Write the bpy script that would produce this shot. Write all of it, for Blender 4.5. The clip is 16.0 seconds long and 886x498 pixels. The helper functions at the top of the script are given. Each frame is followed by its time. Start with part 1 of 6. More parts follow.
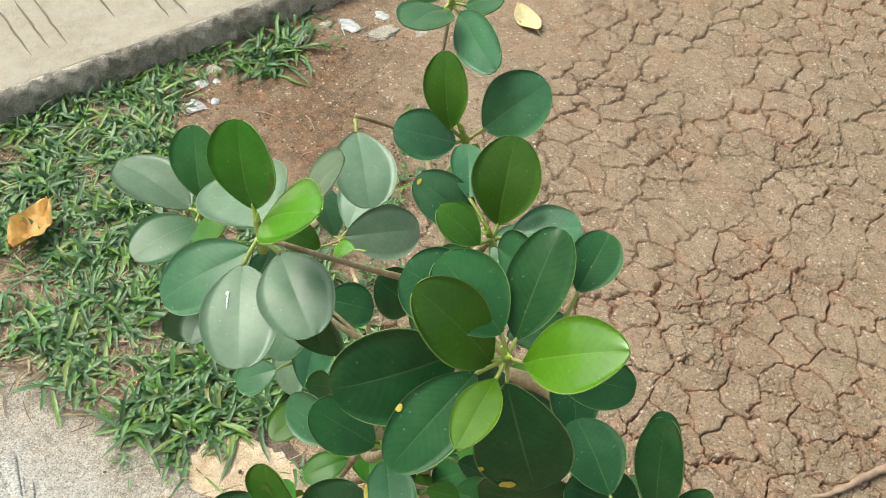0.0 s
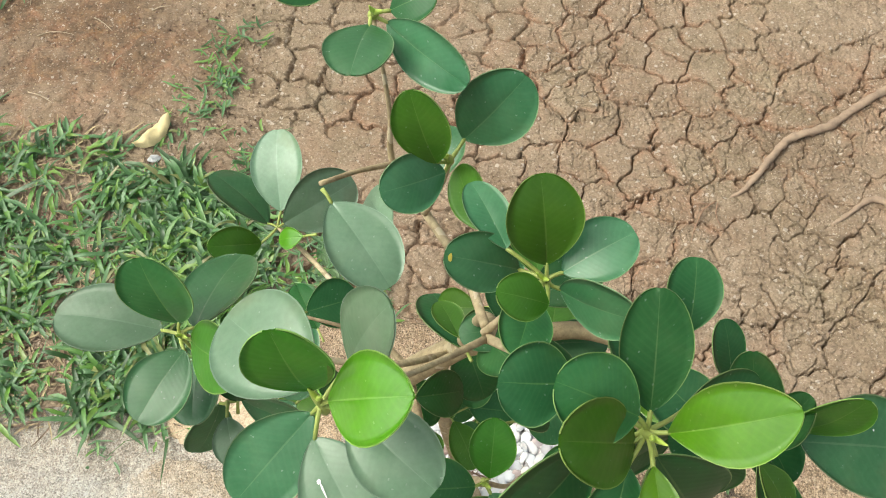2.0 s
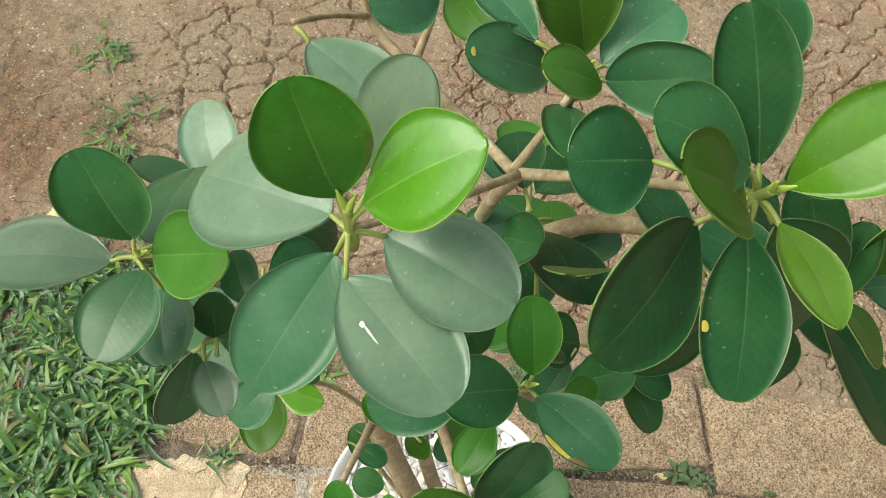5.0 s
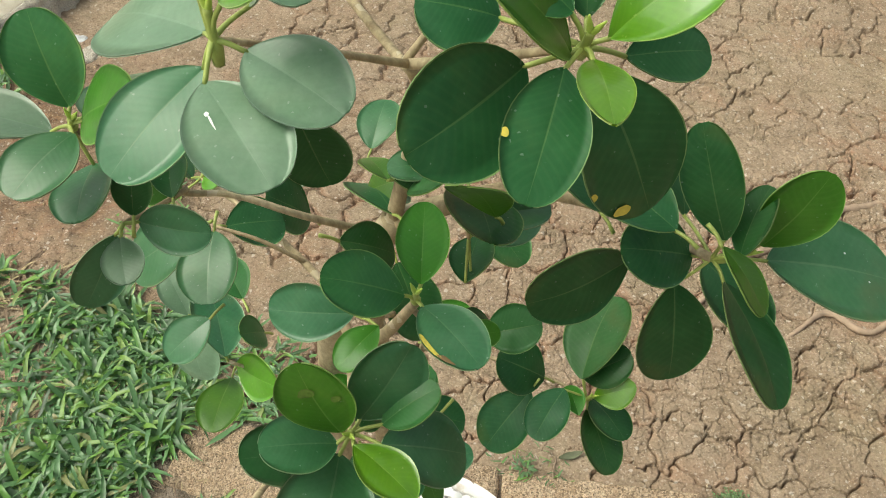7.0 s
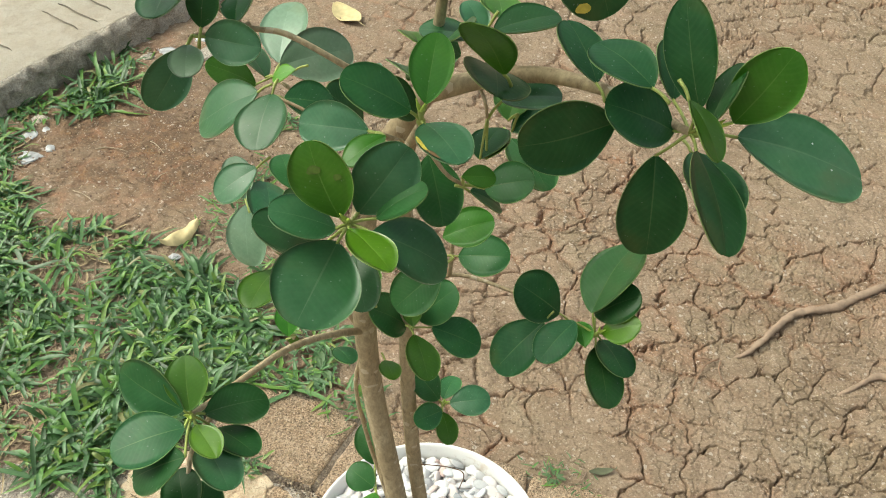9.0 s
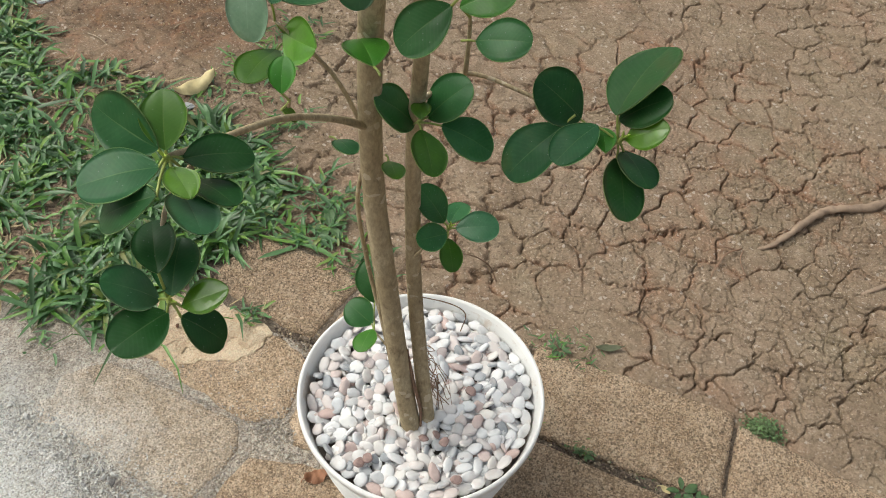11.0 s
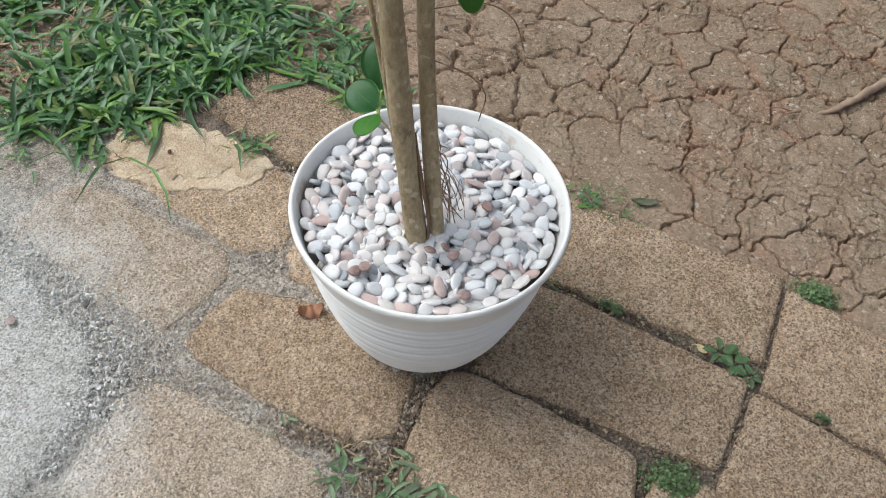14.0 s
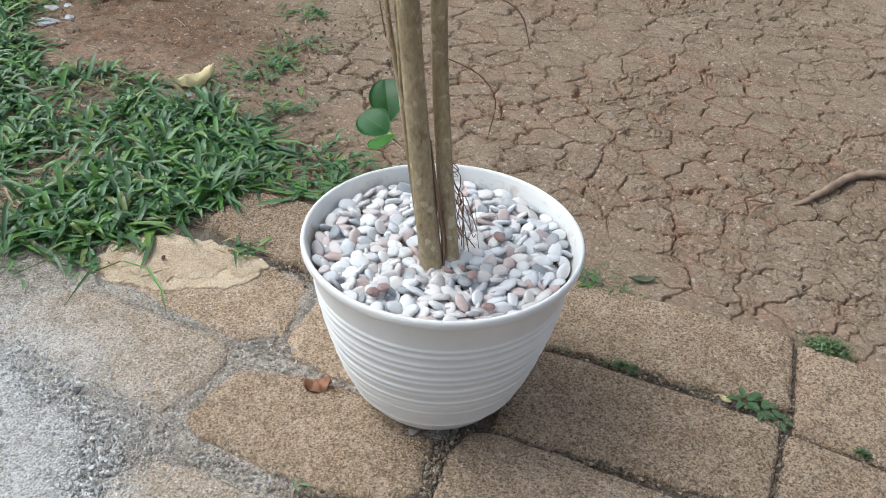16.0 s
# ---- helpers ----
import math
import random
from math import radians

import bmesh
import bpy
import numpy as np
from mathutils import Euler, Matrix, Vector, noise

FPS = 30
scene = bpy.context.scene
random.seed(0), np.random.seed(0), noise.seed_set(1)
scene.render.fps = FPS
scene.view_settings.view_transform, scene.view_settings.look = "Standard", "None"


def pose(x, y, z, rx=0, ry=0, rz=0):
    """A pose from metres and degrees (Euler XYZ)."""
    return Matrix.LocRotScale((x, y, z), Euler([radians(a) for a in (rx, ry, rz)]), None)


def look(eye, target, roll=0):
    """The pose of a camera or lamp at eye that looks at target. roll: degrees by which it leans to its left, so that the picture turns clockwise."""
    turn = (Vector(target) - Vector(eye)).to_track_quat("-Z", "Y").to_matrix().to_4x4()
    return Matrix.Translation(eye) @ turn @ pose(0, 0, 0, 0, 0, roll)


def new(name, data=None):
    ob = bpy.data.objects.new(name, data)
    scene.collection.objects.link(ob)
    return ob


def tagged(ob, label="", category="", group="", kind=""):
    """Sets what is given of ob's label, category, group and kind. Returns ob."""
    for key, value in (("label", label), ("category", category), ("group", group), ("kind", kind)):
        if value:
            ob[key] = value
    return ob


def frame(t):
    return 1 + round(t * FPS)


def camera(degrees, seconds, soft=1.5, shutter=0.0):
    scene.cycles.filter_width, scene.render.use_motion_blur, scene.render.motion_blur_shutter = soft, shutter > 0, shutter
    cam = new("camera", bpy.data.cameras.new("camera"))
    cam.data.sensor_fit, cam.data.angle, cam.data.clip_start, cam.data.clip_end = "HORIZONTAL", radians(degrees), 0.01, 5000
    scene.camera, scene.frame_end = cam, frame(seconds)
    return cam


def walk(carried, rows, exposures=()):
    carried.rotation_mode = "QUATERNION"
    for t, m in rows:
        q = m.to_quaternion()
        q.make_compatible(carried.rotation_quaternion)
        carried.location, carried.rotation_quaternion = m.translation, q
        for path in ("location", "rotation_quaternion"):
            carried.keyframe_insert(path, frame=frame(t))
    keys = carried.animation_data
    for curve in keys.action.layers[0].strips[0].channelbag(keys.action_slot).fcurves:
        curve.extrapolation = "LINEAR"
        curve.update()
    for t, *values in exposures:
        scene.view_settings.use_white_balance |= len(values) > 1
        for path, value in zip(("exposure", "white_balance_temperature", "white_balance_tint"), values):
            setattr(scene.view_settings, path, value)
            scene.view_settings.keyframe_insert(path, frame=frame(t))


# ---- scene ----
cam = camera(52.1, 16.0, soft=1.0)

PATH = [
    (0, (0.165, -0.338, 1.402), (-0.455, 0.828, -0.099), 5.1),
    (0.5, (0.132, -0.311, 1.427), (-0.347, 0.755, -0.196), 2.3),
    (1, (0.094, -0.284, 1.436), (-0.282, 0.731, -0.247), -0.3),
    (1.5, (0.072, -0.265, 1.442), (-0.218, 0.684, -0.294), -3.1),
    (2, (0.052, -0.246, 1.431), (-0.14, 0.644, -0.349), -4.9),
    (2.5, (0.03, -0.243, 1.414), (-0.08, 0.609, -0.392), -5.5),
    (3, (0.017, -0.254, 1.395), (-0.01, 0.596, -0.415), -3.7),
    (3.5, (0.001, -0.266, 1.374), (0.025, 0.612, -0.423), -1.9),
    (3.7, (-0.001, -0.27, 1.368), (0.036, 0.619, -0.423), -1.5),
    (5.8, (0.031, -0.319, 1.314), (0.011, 0.879, -0.287), -2.0),
    (6, (0.039, -0.325, 1.312), (0.011, 0.893, -0.274), -1.6),
    (6.5, (0.056, -0.349, 1.3), (-0.013, 0.919, -0.245), -0.8),
    (7, (0.078, -0.384, 1.287), (-0.06, 0.937, -0.208), -0.9),
    (7.5, (0.089, -0.418, 1.279), (-0.099, 0.952, -0.166), -0.4),
    (8, (0.108, -0.45, 1.272), (-0.123, 0.96, -0.127), 0.2),
    (8.5, (0.125, -0.474, 1.259), (-0.187, 0.94, -0.12), -0.2),
    (9, (0.142, -0.5, 1.251), (-0.207, 0.898, -0.136), 1.2),
    (9.5, (0.155, -0.514, 1.237), (-0.193, 0.84, -0.194), 2.4),
    (10, (0.159, -0.521, 1.217), (-0.201, 0.789, -0.251), 2.8),
    (10.2, (0.161, -0.526, 1.205), (-0.196, 0.768, -0.278), 3.2),
    (12.3, (0.169, -0.521, 1.057), (-0.189, 0.702, -0.484), 5.0),
    (12.5, (0.171, -0.519, 1.05), (-0.19, 0.682, -0.508), 4.7),
    (13, (0.175, -0.535, 1.017), (-0.181, 0.647, -0.557), 5.4),
    (13.5, (0.193, -0.55, 0.986), (-0.176, 0.621, -0.593), 5.5),
    (14, (0.206, -0.556, 0.928), (-0.181, 0.622, -0.641), 5.4),
    (14.5, (0.209, -0.601, 0.858), (-0.215, 0.666, -0.631), 3.8),
    (15, (0.223, -0.643, 0.789), (-0.234, 0.729, -0.592), 3.2),
    (15.5, (0.218, -0.686, 0.762), (-0.24, 0.796, -0.501), 3.5),
    (16, (0.211, -0.722, 0.742), (-0.24, 0.857, -0.401), 3.3),
]
EXPOSURES = [(0, 0.62, 6700, 1), (2.5, 0.64, 6750, 1), (3.5, 0.39, 6820, 1), (6.5, 0.52, 6900, -2), (8.5, 0.58, 6860, -1.5), (9.0, 0.51, 6850, -1.5), (9.5, 0.18, 6880, 0.5), (10.2, 0.07, 6780, 2.5), (12.3, -0.03, 6250, 6), (14.5, 0.05, 5950, 5.5), (16, 0.09, 5800, 5)]
walk(cam, [(t, look(eye, target, roll)) for t, eye, target, roll in PATH], EXPOSURES)

# ---- light ----
world = bpy.data.worlds.new("sky")
scene.world = world
world.use_nodes = True
wn = world.node_tree.nodes
sky = wn.new("ShaderNodeTexSky")
sky.sky_type = "NISHITA"
sky.sun_disc = False
sky.sun_elevation, sky.sun_rotation = radians(56), radians(-94)
sky.air_density, sky.dust_density, sky.ozone_density = 1.0, 7.0, 1.0
wn["Background"].inputs["Strength"].default_value = 0.15
veil = wn.new("ShaderNodeHueSaturation")
veil.inputs["Saturation"].default_value = 0.45
world.node_tree.links.new(sky.outputs[0], veil.inputs["Color"])
world.node_tree.links.new(veil.outputs[0], wn["Background"].inputs["Color"])
sun = new("sun", bpy.data.lights.new("sun", "SUN"))
sun.data.energy, sun.data.angle, sun.data.color = 0.7, radians(40), (1.0, 0.97, 0.93)
sun.matrix_world = look((-2.6, -0.2, 3.9), (0, 0, 0))


# ---- materials ----
def material(name):
    m = bpy.data.materials.new(name)
    m.use_nodes = True
    t = m.node_tree
    return m, t.nodes, t.links, t.nodes["Principled BSDF"]


def coords(nodes, kind="Object"):
    return nodes.new("ShaderNodeTexCoord").outputs[kind]


def noise_tex(nodes, links, vec, scale, detail=4.0, rough=0.6):
    n = nodes.new("ShaderNodeTexNoise")
    n.inputs["Scale"].default_value, n.inputs["Detail"].default_value = scale, detail
    n.inputs["Roughness"].default_value = rough
    links.new(vec, n.inputs["Vector"])
    return n.outputs["Fac"]


def ramp(nodes, links, fac, *stops):
    r = nodes.new("ShaderNodeValToRGB")
    e = r.color_ramp.elements
    while len(e) < len(stops):
        e.new(0.5)
    for el, (at, col) in zip(e, stops):
        el.position, el.color = at, (*col, 1)
    links.new(fac, r.inputs["Fac"])
    return r.outputs["Color"]


def mix(nodes, links, fac, a, b, blend="MIX"):
    m = nodes.new("ShaderNodeMix")
    m.data_type, m.blend_type = "RGBA", blend
    for sock, v in ((m.inputs[0], fac), (m.inputs[6], a), (m.inputs[7], b)):
        if hasattr(v, "links"):
            links.new(v, sock)
        elif isinstance(v, tuple):
            sock.default_value = (*v, 1)
        else:
            sock.default_value = v
    return m.outputs[2]


def maths(nodes, links, op, a, b=0.0, c=0.0):
    m = nodes.new("ShaderNodeMath")
    m.operation = op
    for sock, v in zip(m.inputs, (a, b, c)):
        if hasattr(v, "links"):
            links.new(v, sock)
        else:
            sock.default_value = v
    return m.outputs[0]


def bump(nodes, links, bsdf, height, strength=0.5, distance=0.002):
    b = nodes.new("ShaderNodeBump")
    b.inputs["Strength"].default_value, b.inputs["Distance"].default_value = strength, distance
    links.new(height, b.inputs["Height"])
    links.new(b.outputs[0], bsdf.inputs["Normal"])
    return b


def grains(nodes, links, vec, scale, low, high):
    """Scattered single grains: 1 on a few random cells, 0 elsewhere."""
    v = nodes.new("ShaderNodeTexVoronoi")
    v.inputs["Scale"].default_value = scale
    links.new(vec, v.inputs["Vector"])
    one = nodes.new("ShaderNodeSeparateColor")
    links.new(v.outputs["Color"], one.inputs[0])
    return ramp(nodes, links, one.outputs[0], (low, (0, 0, 0)), (high, (1, 1, 1)))


def speckle(nodes, links, vec, scale, low=0.2, high=0.8):
    """A grey tone of its own for every grain."""
    v = nodes.new("ShaderNodeTexVoronoi")
    v.inputs["Scale"].default_value = scale
    links.new(vec, v.inputs["Vector"])
    one = nodes.new("ShaderNodeSeparateColor")
    links.new(v.outputs["Color"], one.inputs[0])
    return ramp(nodes, links, one.outputs[1], (0.0, (low, low, low)), (1.0, (high, high, high)))


def soil_material():
    m, n, l, b = material("red_clay_soil")
    v = coords(n)
    big, mid, fine = noise_tex(n, l, v, 2.2, 3), noise_tex(n, l, v, 14, 5, 0.65), noise_tex(n, l, v, 260, 6, 0.75)
    c = ramp(n, l, big, (0.3, (0.194, 0.139, 0.093)), (0.55, (0.238, 0.176, 0.121)), (0.75, (0.277, 0.209, 0.149)))
    c = mix(n, l, ramp(n, l, mid, (0.35, (0, 0, 0)), (0.75, (1, 1, 1))), c, (0.31, 0.238, 0.173))
    green = noise_tex(n, l, v, 3.4, 5, 0.7)
    c = mix(n, l, ramp(n, l, green, (0.48, (0, 0, 0)), (0.68, (0.4, 0.4, 0.4))), c, (0.245, 0.207, 0.132))
    patch = noise_tex(n, l, v, 48, 5, 0.75)
    c = mix(n, l, 0.32, c, ramp(n, l, patch, (0.34, (0.26, 0.25, 0.24)), (0.66, (0.74, 0.74, 0.74))), "OVERLAY")
    red = noise_tex(n, l, v, 5, 4, 0.7)
    c = mix(n, l, ramp(n, l, red, (0.52, (0, 0, 0)), (0.72, (0.5, 0.5, 0.5))), c, (0.31, 0.176, 0.114))
    damp = n.new("ShaderNodeAttribute")
    damp.attribute_name = "dark_earth"
    c = mix(n, l, maths(n, l, "MULTIPLY", damp.outputs["Fac"], 0.85), c, ramp(n, l, noise_tex(n, l, v, 32, 5, 0.7), (0.35, (0.105, 0.072, 0.05)), (0.55, (0.17, 0.107, 0.066)), (0.72, (0.26, 0.145, 0.07))))
    raw = n.new("ShaderNodeAttribute")
    raw.attribute_name = "raw_clay"
    ragged = maths(n, l, "MULTIPLY", raw.outputs["Fac"], ramp(n, l, noise_tex(n, l, v, 24, 4, 0.7), (0.4, (0, 0, 0)), (0.62, (1, 1, 1))))
    c = mix(n, l, maths(n, l, "MULTIPLY", ragged, 0.75), c, (0.3, 0.155, 0.095))
    c = mix(n, l, 0.55, c, ramp(n, l, fine, (0.3, (0.24, 0.23, 0.22)), (0.7, (0.8, 0.8, 0.8))), "OVERLAY")
    c = mix(n, l, 0.1, c, speckle(n, l, v, 430, 0.15, 0.85), "OVERLAY")
    c = mix(n, l, maths(n, l, "MULTIPLY", grains(n, l, v, 420, 0.94, 0.95), 0.4), c, (0.5, 0.42, 0.34))
    c = mix(n, l, maths(n, l, "MULTIPLY", grains(n, l, v, 300, 0.95, 0.96), 0.55), c, (0.12, 0.08, 0.055))
    c = mix(n, l, maths(n, l, "MULTIPLY", grains(n, l, v, 190, 0.982, 0.984), 0.6), c, (0.52, 0.45, 0.38))
    l.new(c, b.inputs["Base Color"])
    b.inputs["Roughness"].default_value = 0.95
    b.inputs["Specular IOR Level"].default_value = 0.15
    clod = noise_tex(n, l, v, 75, 4, 0.6)
    crumb = n.new("ShaderNodeTexVoronoi")
    crumb.inputs["Scale"].default_value = 150
    l.new(v, crumb.inputs["Vector"])
    h = maths(n, l, "ADD", maths(n, l, "MULTIPLY_ADD", clod, 1.3, maths(n, l, "MULTIPLY", mid, 1.3)), maths(n, l, "MULTIPLY", fine, 0.45))
    h = maths(n, l, "SUBTRACT", h, maths(n, l, "MULTIPLY", crumb.outputs["Distance"], 0.35))
    sway = n.new("ShaderNodeTexNoise")
    sway.inputs["Scale"].default_value, sway.inputs["Detail"].default_value = 60, 4
    l.new(v, sway.inputs["Vector"])
    bent = n.new("ShaderNodeVectorMath")
    bent.operation = "MULTIPLY_ADD"
    l.new(sway.outputs["Color"], bent.inputs[0])
    bent.inputs[1].default_value = (0.022, 0.022, 0.022)
    l.new(v, bent.inputs[2])
    hair = n.new("ShaderNodeTexVoronoi")
    hair.feature = "DISTANCE_TO_EDGE"
    hair.inputs["Scale"].default_value = 34
    l.new(bent.outputs[0], hair.inputs["Vector"])
    line = ramp(n, l, hair.outputs["Distance"], (0.0, (1, 1, 1)), (0.022, (0, 0, 0)))
    some = ramp(n, l, noise_tex(n, l, v, 11, 3, 0.6), (0.42, (0, 0, 0)), (0.58, (1, 1, 1)))
    h = maths(n, l, "SUBTRACT", h, maths(n, l, "MULTIPLY", maths(n, l, "MULTIPLY", line, some), 0.75))
    bump(n, l, b, h, 1.0, 0.0026)
    return m


def stone_material(name, dark, light, warm, stain=0.5, grit=0.55, sand=0.34, coarse=1.0, cloud=0.32, dust=0.0, rim=0.0):
    """Gritty stone or cement: blotches, stains, grains of several tones and, near the poured patch, cement dust."""
    m, n, l, b = material(name)
    v = place = coords(n)
    rnd = n.new("ShaderNodeObjectInfo").outputs["Random"]
    off = n.new("ShaderNodeVectorMath")
    off.operation = "ADD"
    l.new(v, off.inputs[0])
    l.new(rnd, off.inputs[1])
    v = off.outputs[0]
    big, mid, fine = noise_tex(n, l, v, 6, 5, 0.65), noise_tex(n, l, v, 30 * coarse, 5, 0.6), noise_tex(n, l, v, 640, 5, 0.8)
    c = ramp(n, l, big, (0.32, dark), (0.68, light))
    c = mix(n, l, ramp(n, l, mid, (0.42, (0, 0, 0)), (0.75, (0.8, 0.8, 0.8))), c, warm)
    blot = noise_tex(n, l, v, 11, 6, 0.72)
    c = mix(n, l, ramp(n, l, blot, (0.52, (0, 0, 0)), (0.72, (stain, stain, stain))), c, tuple(x * 0.55 for x in dark))
    c = mix(n, l, 0.28, c, ramp(n, l, fine, (0.3, (0.2, 0.2, 0.2)), (0.5, (0.5, 0.5, 0.5)), (0.7, (0.8, 0.79, 0.77))), "OVERLAY")
    vor = n.new("ShaderNodeTexVoronoi")
    vor.inputs["Scale"].default_value = 330
    l.new(v, vor.inputs["Vector"])
    pick = n.new("ShaderNodeSeparateColor")
    l.new(vor.outputs["Color"], pick.inputs[0])
    tint = ramp(n, l, pick.outputs[2], (0.0, (0.3, 0.28, 0.27)), (0.3, (0.5, 0.46, 0.42)), (0.6, (0.58, 0.5, 0.42)), (0.8, (0.56, 0.56, 0.56)), (1.0, (0.78, 0.76, 0.72)))
    c = mix(n, l, sand * 0.9, c, tint, "OVERLAY")
    if dust or rim:
        apart = n.new("ShaderNodeVectorMath")
        apart.operation = "DISTANCE"
        l.new(place, apart.inputs[0])
        apart.inputs[1].default_value = (-0.62, -0.42, 0)
        reach = maths(n, l, "MULTIPLY_ADD", noise_tex(n, l, place, 13, 6, 0.7), 0.34, maths(n, l, "SUBTRACT", apart.outputs["Value"], 0.17))
        c = mix(n, l, ramp(n, l, reach, (0.34, (dust, dust, dust)), (0.47, (0, 0, 0))), c, (0.6, 0.585, 0.55))
        c = mix(n, l, ramp(n, l, reach, (0.23, (0, 0, 0)), (0.36, (rim, rim, rim))), c, (0.46, 0.43, 0.385))
    c = mix(n, l, cloud, c, ramp(n, l, mid, (0.3, (0.26, 0.26, 0.26)), (0.5, (0.5, 0.5, 0.5)), (0.7, (0.7, 0.7, 0.7))), "OVERLAY")
    c = mix(n, l, sand, c, speckle(n, l, v, 560, 0.12, 0.88), "OVERLAY")
    c = mix(n, l, sand * 0.6, c, speckle(n, l, v, 300, 0.2, 0.8), "OVERLAY")
    c = mix(n, l, maths(n, l, "MULTIPLY", grains(n, l, v, 560, 0.82, 0.85), grit * 0.8), c, tuple(min(0.85, x * 1.7) for x in light))
    c = mix(n, l, maths(n, l, "MULTIPLY", grains(n, l, v, 430, 0.9, 0.92), grit), c, tuple(x * 0.4 for x in dark))
    c = mix(n, l, maths(n, l, "MULTIPLY", grains(n, l, v, 260, 0.965, 0.97), grit * 0.6), c, tuple(min(0.85, x * 1.6) for x in warm))
    tone = maths(n, l, "MULTIPLY_ADD", rnd, 0.24, 0.88)
    hs = n.new("ShaderNodeHueSaturation")
    l.new(c, hs.inputs["Color"])
    l.new(tone, hs.inputs["Value"])
    l.new(hs.outputs[0], b.inputs["Base Color"])
    b.inputs["Roughness"].default_value = 0.9
    b.inputs["Specular IOR Level"].default_value = 0.2
    bump(n, l, b, maths(n, l, "ADD", maths(n, l, "MULTIPLY", mid, 2.6), maths(n, l, "MULTIPLY_ADD", vor.outputs["Distance"], -0.55, maths(n, l, "MULTIPLY", fine, 0.5 * coarse))), 0.9, 0.004)
    return m


def leaf_material(name, deep, mid_c, rib, bloom, through_c, through_fac, coat=0.12, gloss=0.5, wax=0.18):
    """Upper and lower faces share the base; UV runs along the midrib (u) and across (v)."""
    m, n, l, b = material(name)
    uv = n.new("ShaderNodeSeparateXYZ")
    l.new(coords(n, "UV"), uv.inputs[0])
    u, w = uv.outputs[0], uv.outputs[1]
    obj = coords(n)
    rnd = n.new("ShaderNodeObjectInfo").outputs["Random"]
    blotch = noise_tex(n, l, obj, 60, 4, 0.6)
    c = mix(n, l, ramp(n, l, blotch, (0.35, (0, 0, 0)), (0.7, (1, 1, 1))), deep, mid_c)
    net = noise_tex(n, l, obj, 330, 3, 0.6)
    c = mix(n, l, 0.35, c, ramp(n, l, net, (0.3, (0.36, 0.36, 0.36)), (0.7, (0.64, 0.64, 0.64))), "OVERLAY")
    off = maths(n, l, "ABSOLUTE", maths(n, l, "SUBTRACT", w, 0.5))
    slant = maths(n, l, "SUBTRACT", u, maths(n, l, "MULTIPLY", off, 0.45))
    side = maths(n, l, "SINE", maths(n, l, "MULTIPLY", slant, 90.0))
    vein = maths(n, l, "MULTIPLY", maths(n, l, "SMOOTH_MAX", side, 0.0, 0.3), 0.035)
    c = mix(n, l, vein, c, rib)
    thick = maths(n, l, "MULTIPLY_ADD", u, -0.013, 0.017)
    c = mix(n, l, maths(n, l, "MULTIPLY", maths(n, l, "LESS_THAN", off, thick), 0.26), c, rib)
    c = mix(n, l, maths(n, l, "MULTIPLY", maths(n, l, "GREATER_THAN", off, 0.486), 0.8), c, rib)
    dust = noise_tex(n, l, obj, 420, 2, 0.5)
    c = mix(n, l, ramp(n, l, dust, (0.75, (0, 0, 0)), (0.8, (0.35, 0.35, 0.35))), c, bloom)
    c = mix(n, l, maths(n, l, "MULTIPLY", grains(n, l, obj, 1500, 0.9975, 0.9985), 0.35), c, bloom)
    old = noise_tex(n, l, obj, 28, 3, 0.6)
    c = mix(n, l, ramp(n, l, old, (0.58, (0, 0, 0)), (0.78, (0.4, 0.4, 0.4))), c, (0.1, 0.09, 0.02))
    hs = n.new("ShaderNodeHueSaturation")
    l.new(c, hs.inputs["Color"])
    l.new(maths(n, l, "MULTIPLY_ADD", rnd, 0.5, 0.75), hs.inputs["Value"])
    l.new(maths(n, l, "MULTIPLY_ADD", rnd, 0.03, 0.485), hs.inputs["Hue"])
    l.new(hs.outputs[0], b.inputs["Base Color"])
    l.new(ramp(n, l, blotch, (0.3, (0.3, 0.3, 0.3)), (0.8, (0.44, 0.44, 0.44))), b.inputs["Roughness"])
    b.inputs["Specular IOR Level"].default_value = gloss
    b.inputs["Coat Weight"].default_value, b.inputs["Coat Roughness"].default_value = coat, wax
    relief = maths(n, l, "ADD", maths(n, l, "MULTIPLY", side, 0.02), maths(n, l, "MULTIPLY", blotch, 0.5))
    bump(n, l, b, relief, 0.35, 0.001)
    tr = n.new("ShaderNodeBsdfTranslucent")
    tr.inputs["Color"].default_value = (*through_c, 1)
    ms = n.new("ShaderNodeMixShader")
    ms.inputs[0].default_value = through_fac
    l.new(b.outputs[0], ms.inputs[1])
    l.new(tr.outputs[0], ms.inputs[2])
    l.new(ms.outputs[0], n["Material Output"].inputs["Surface"])
    return m


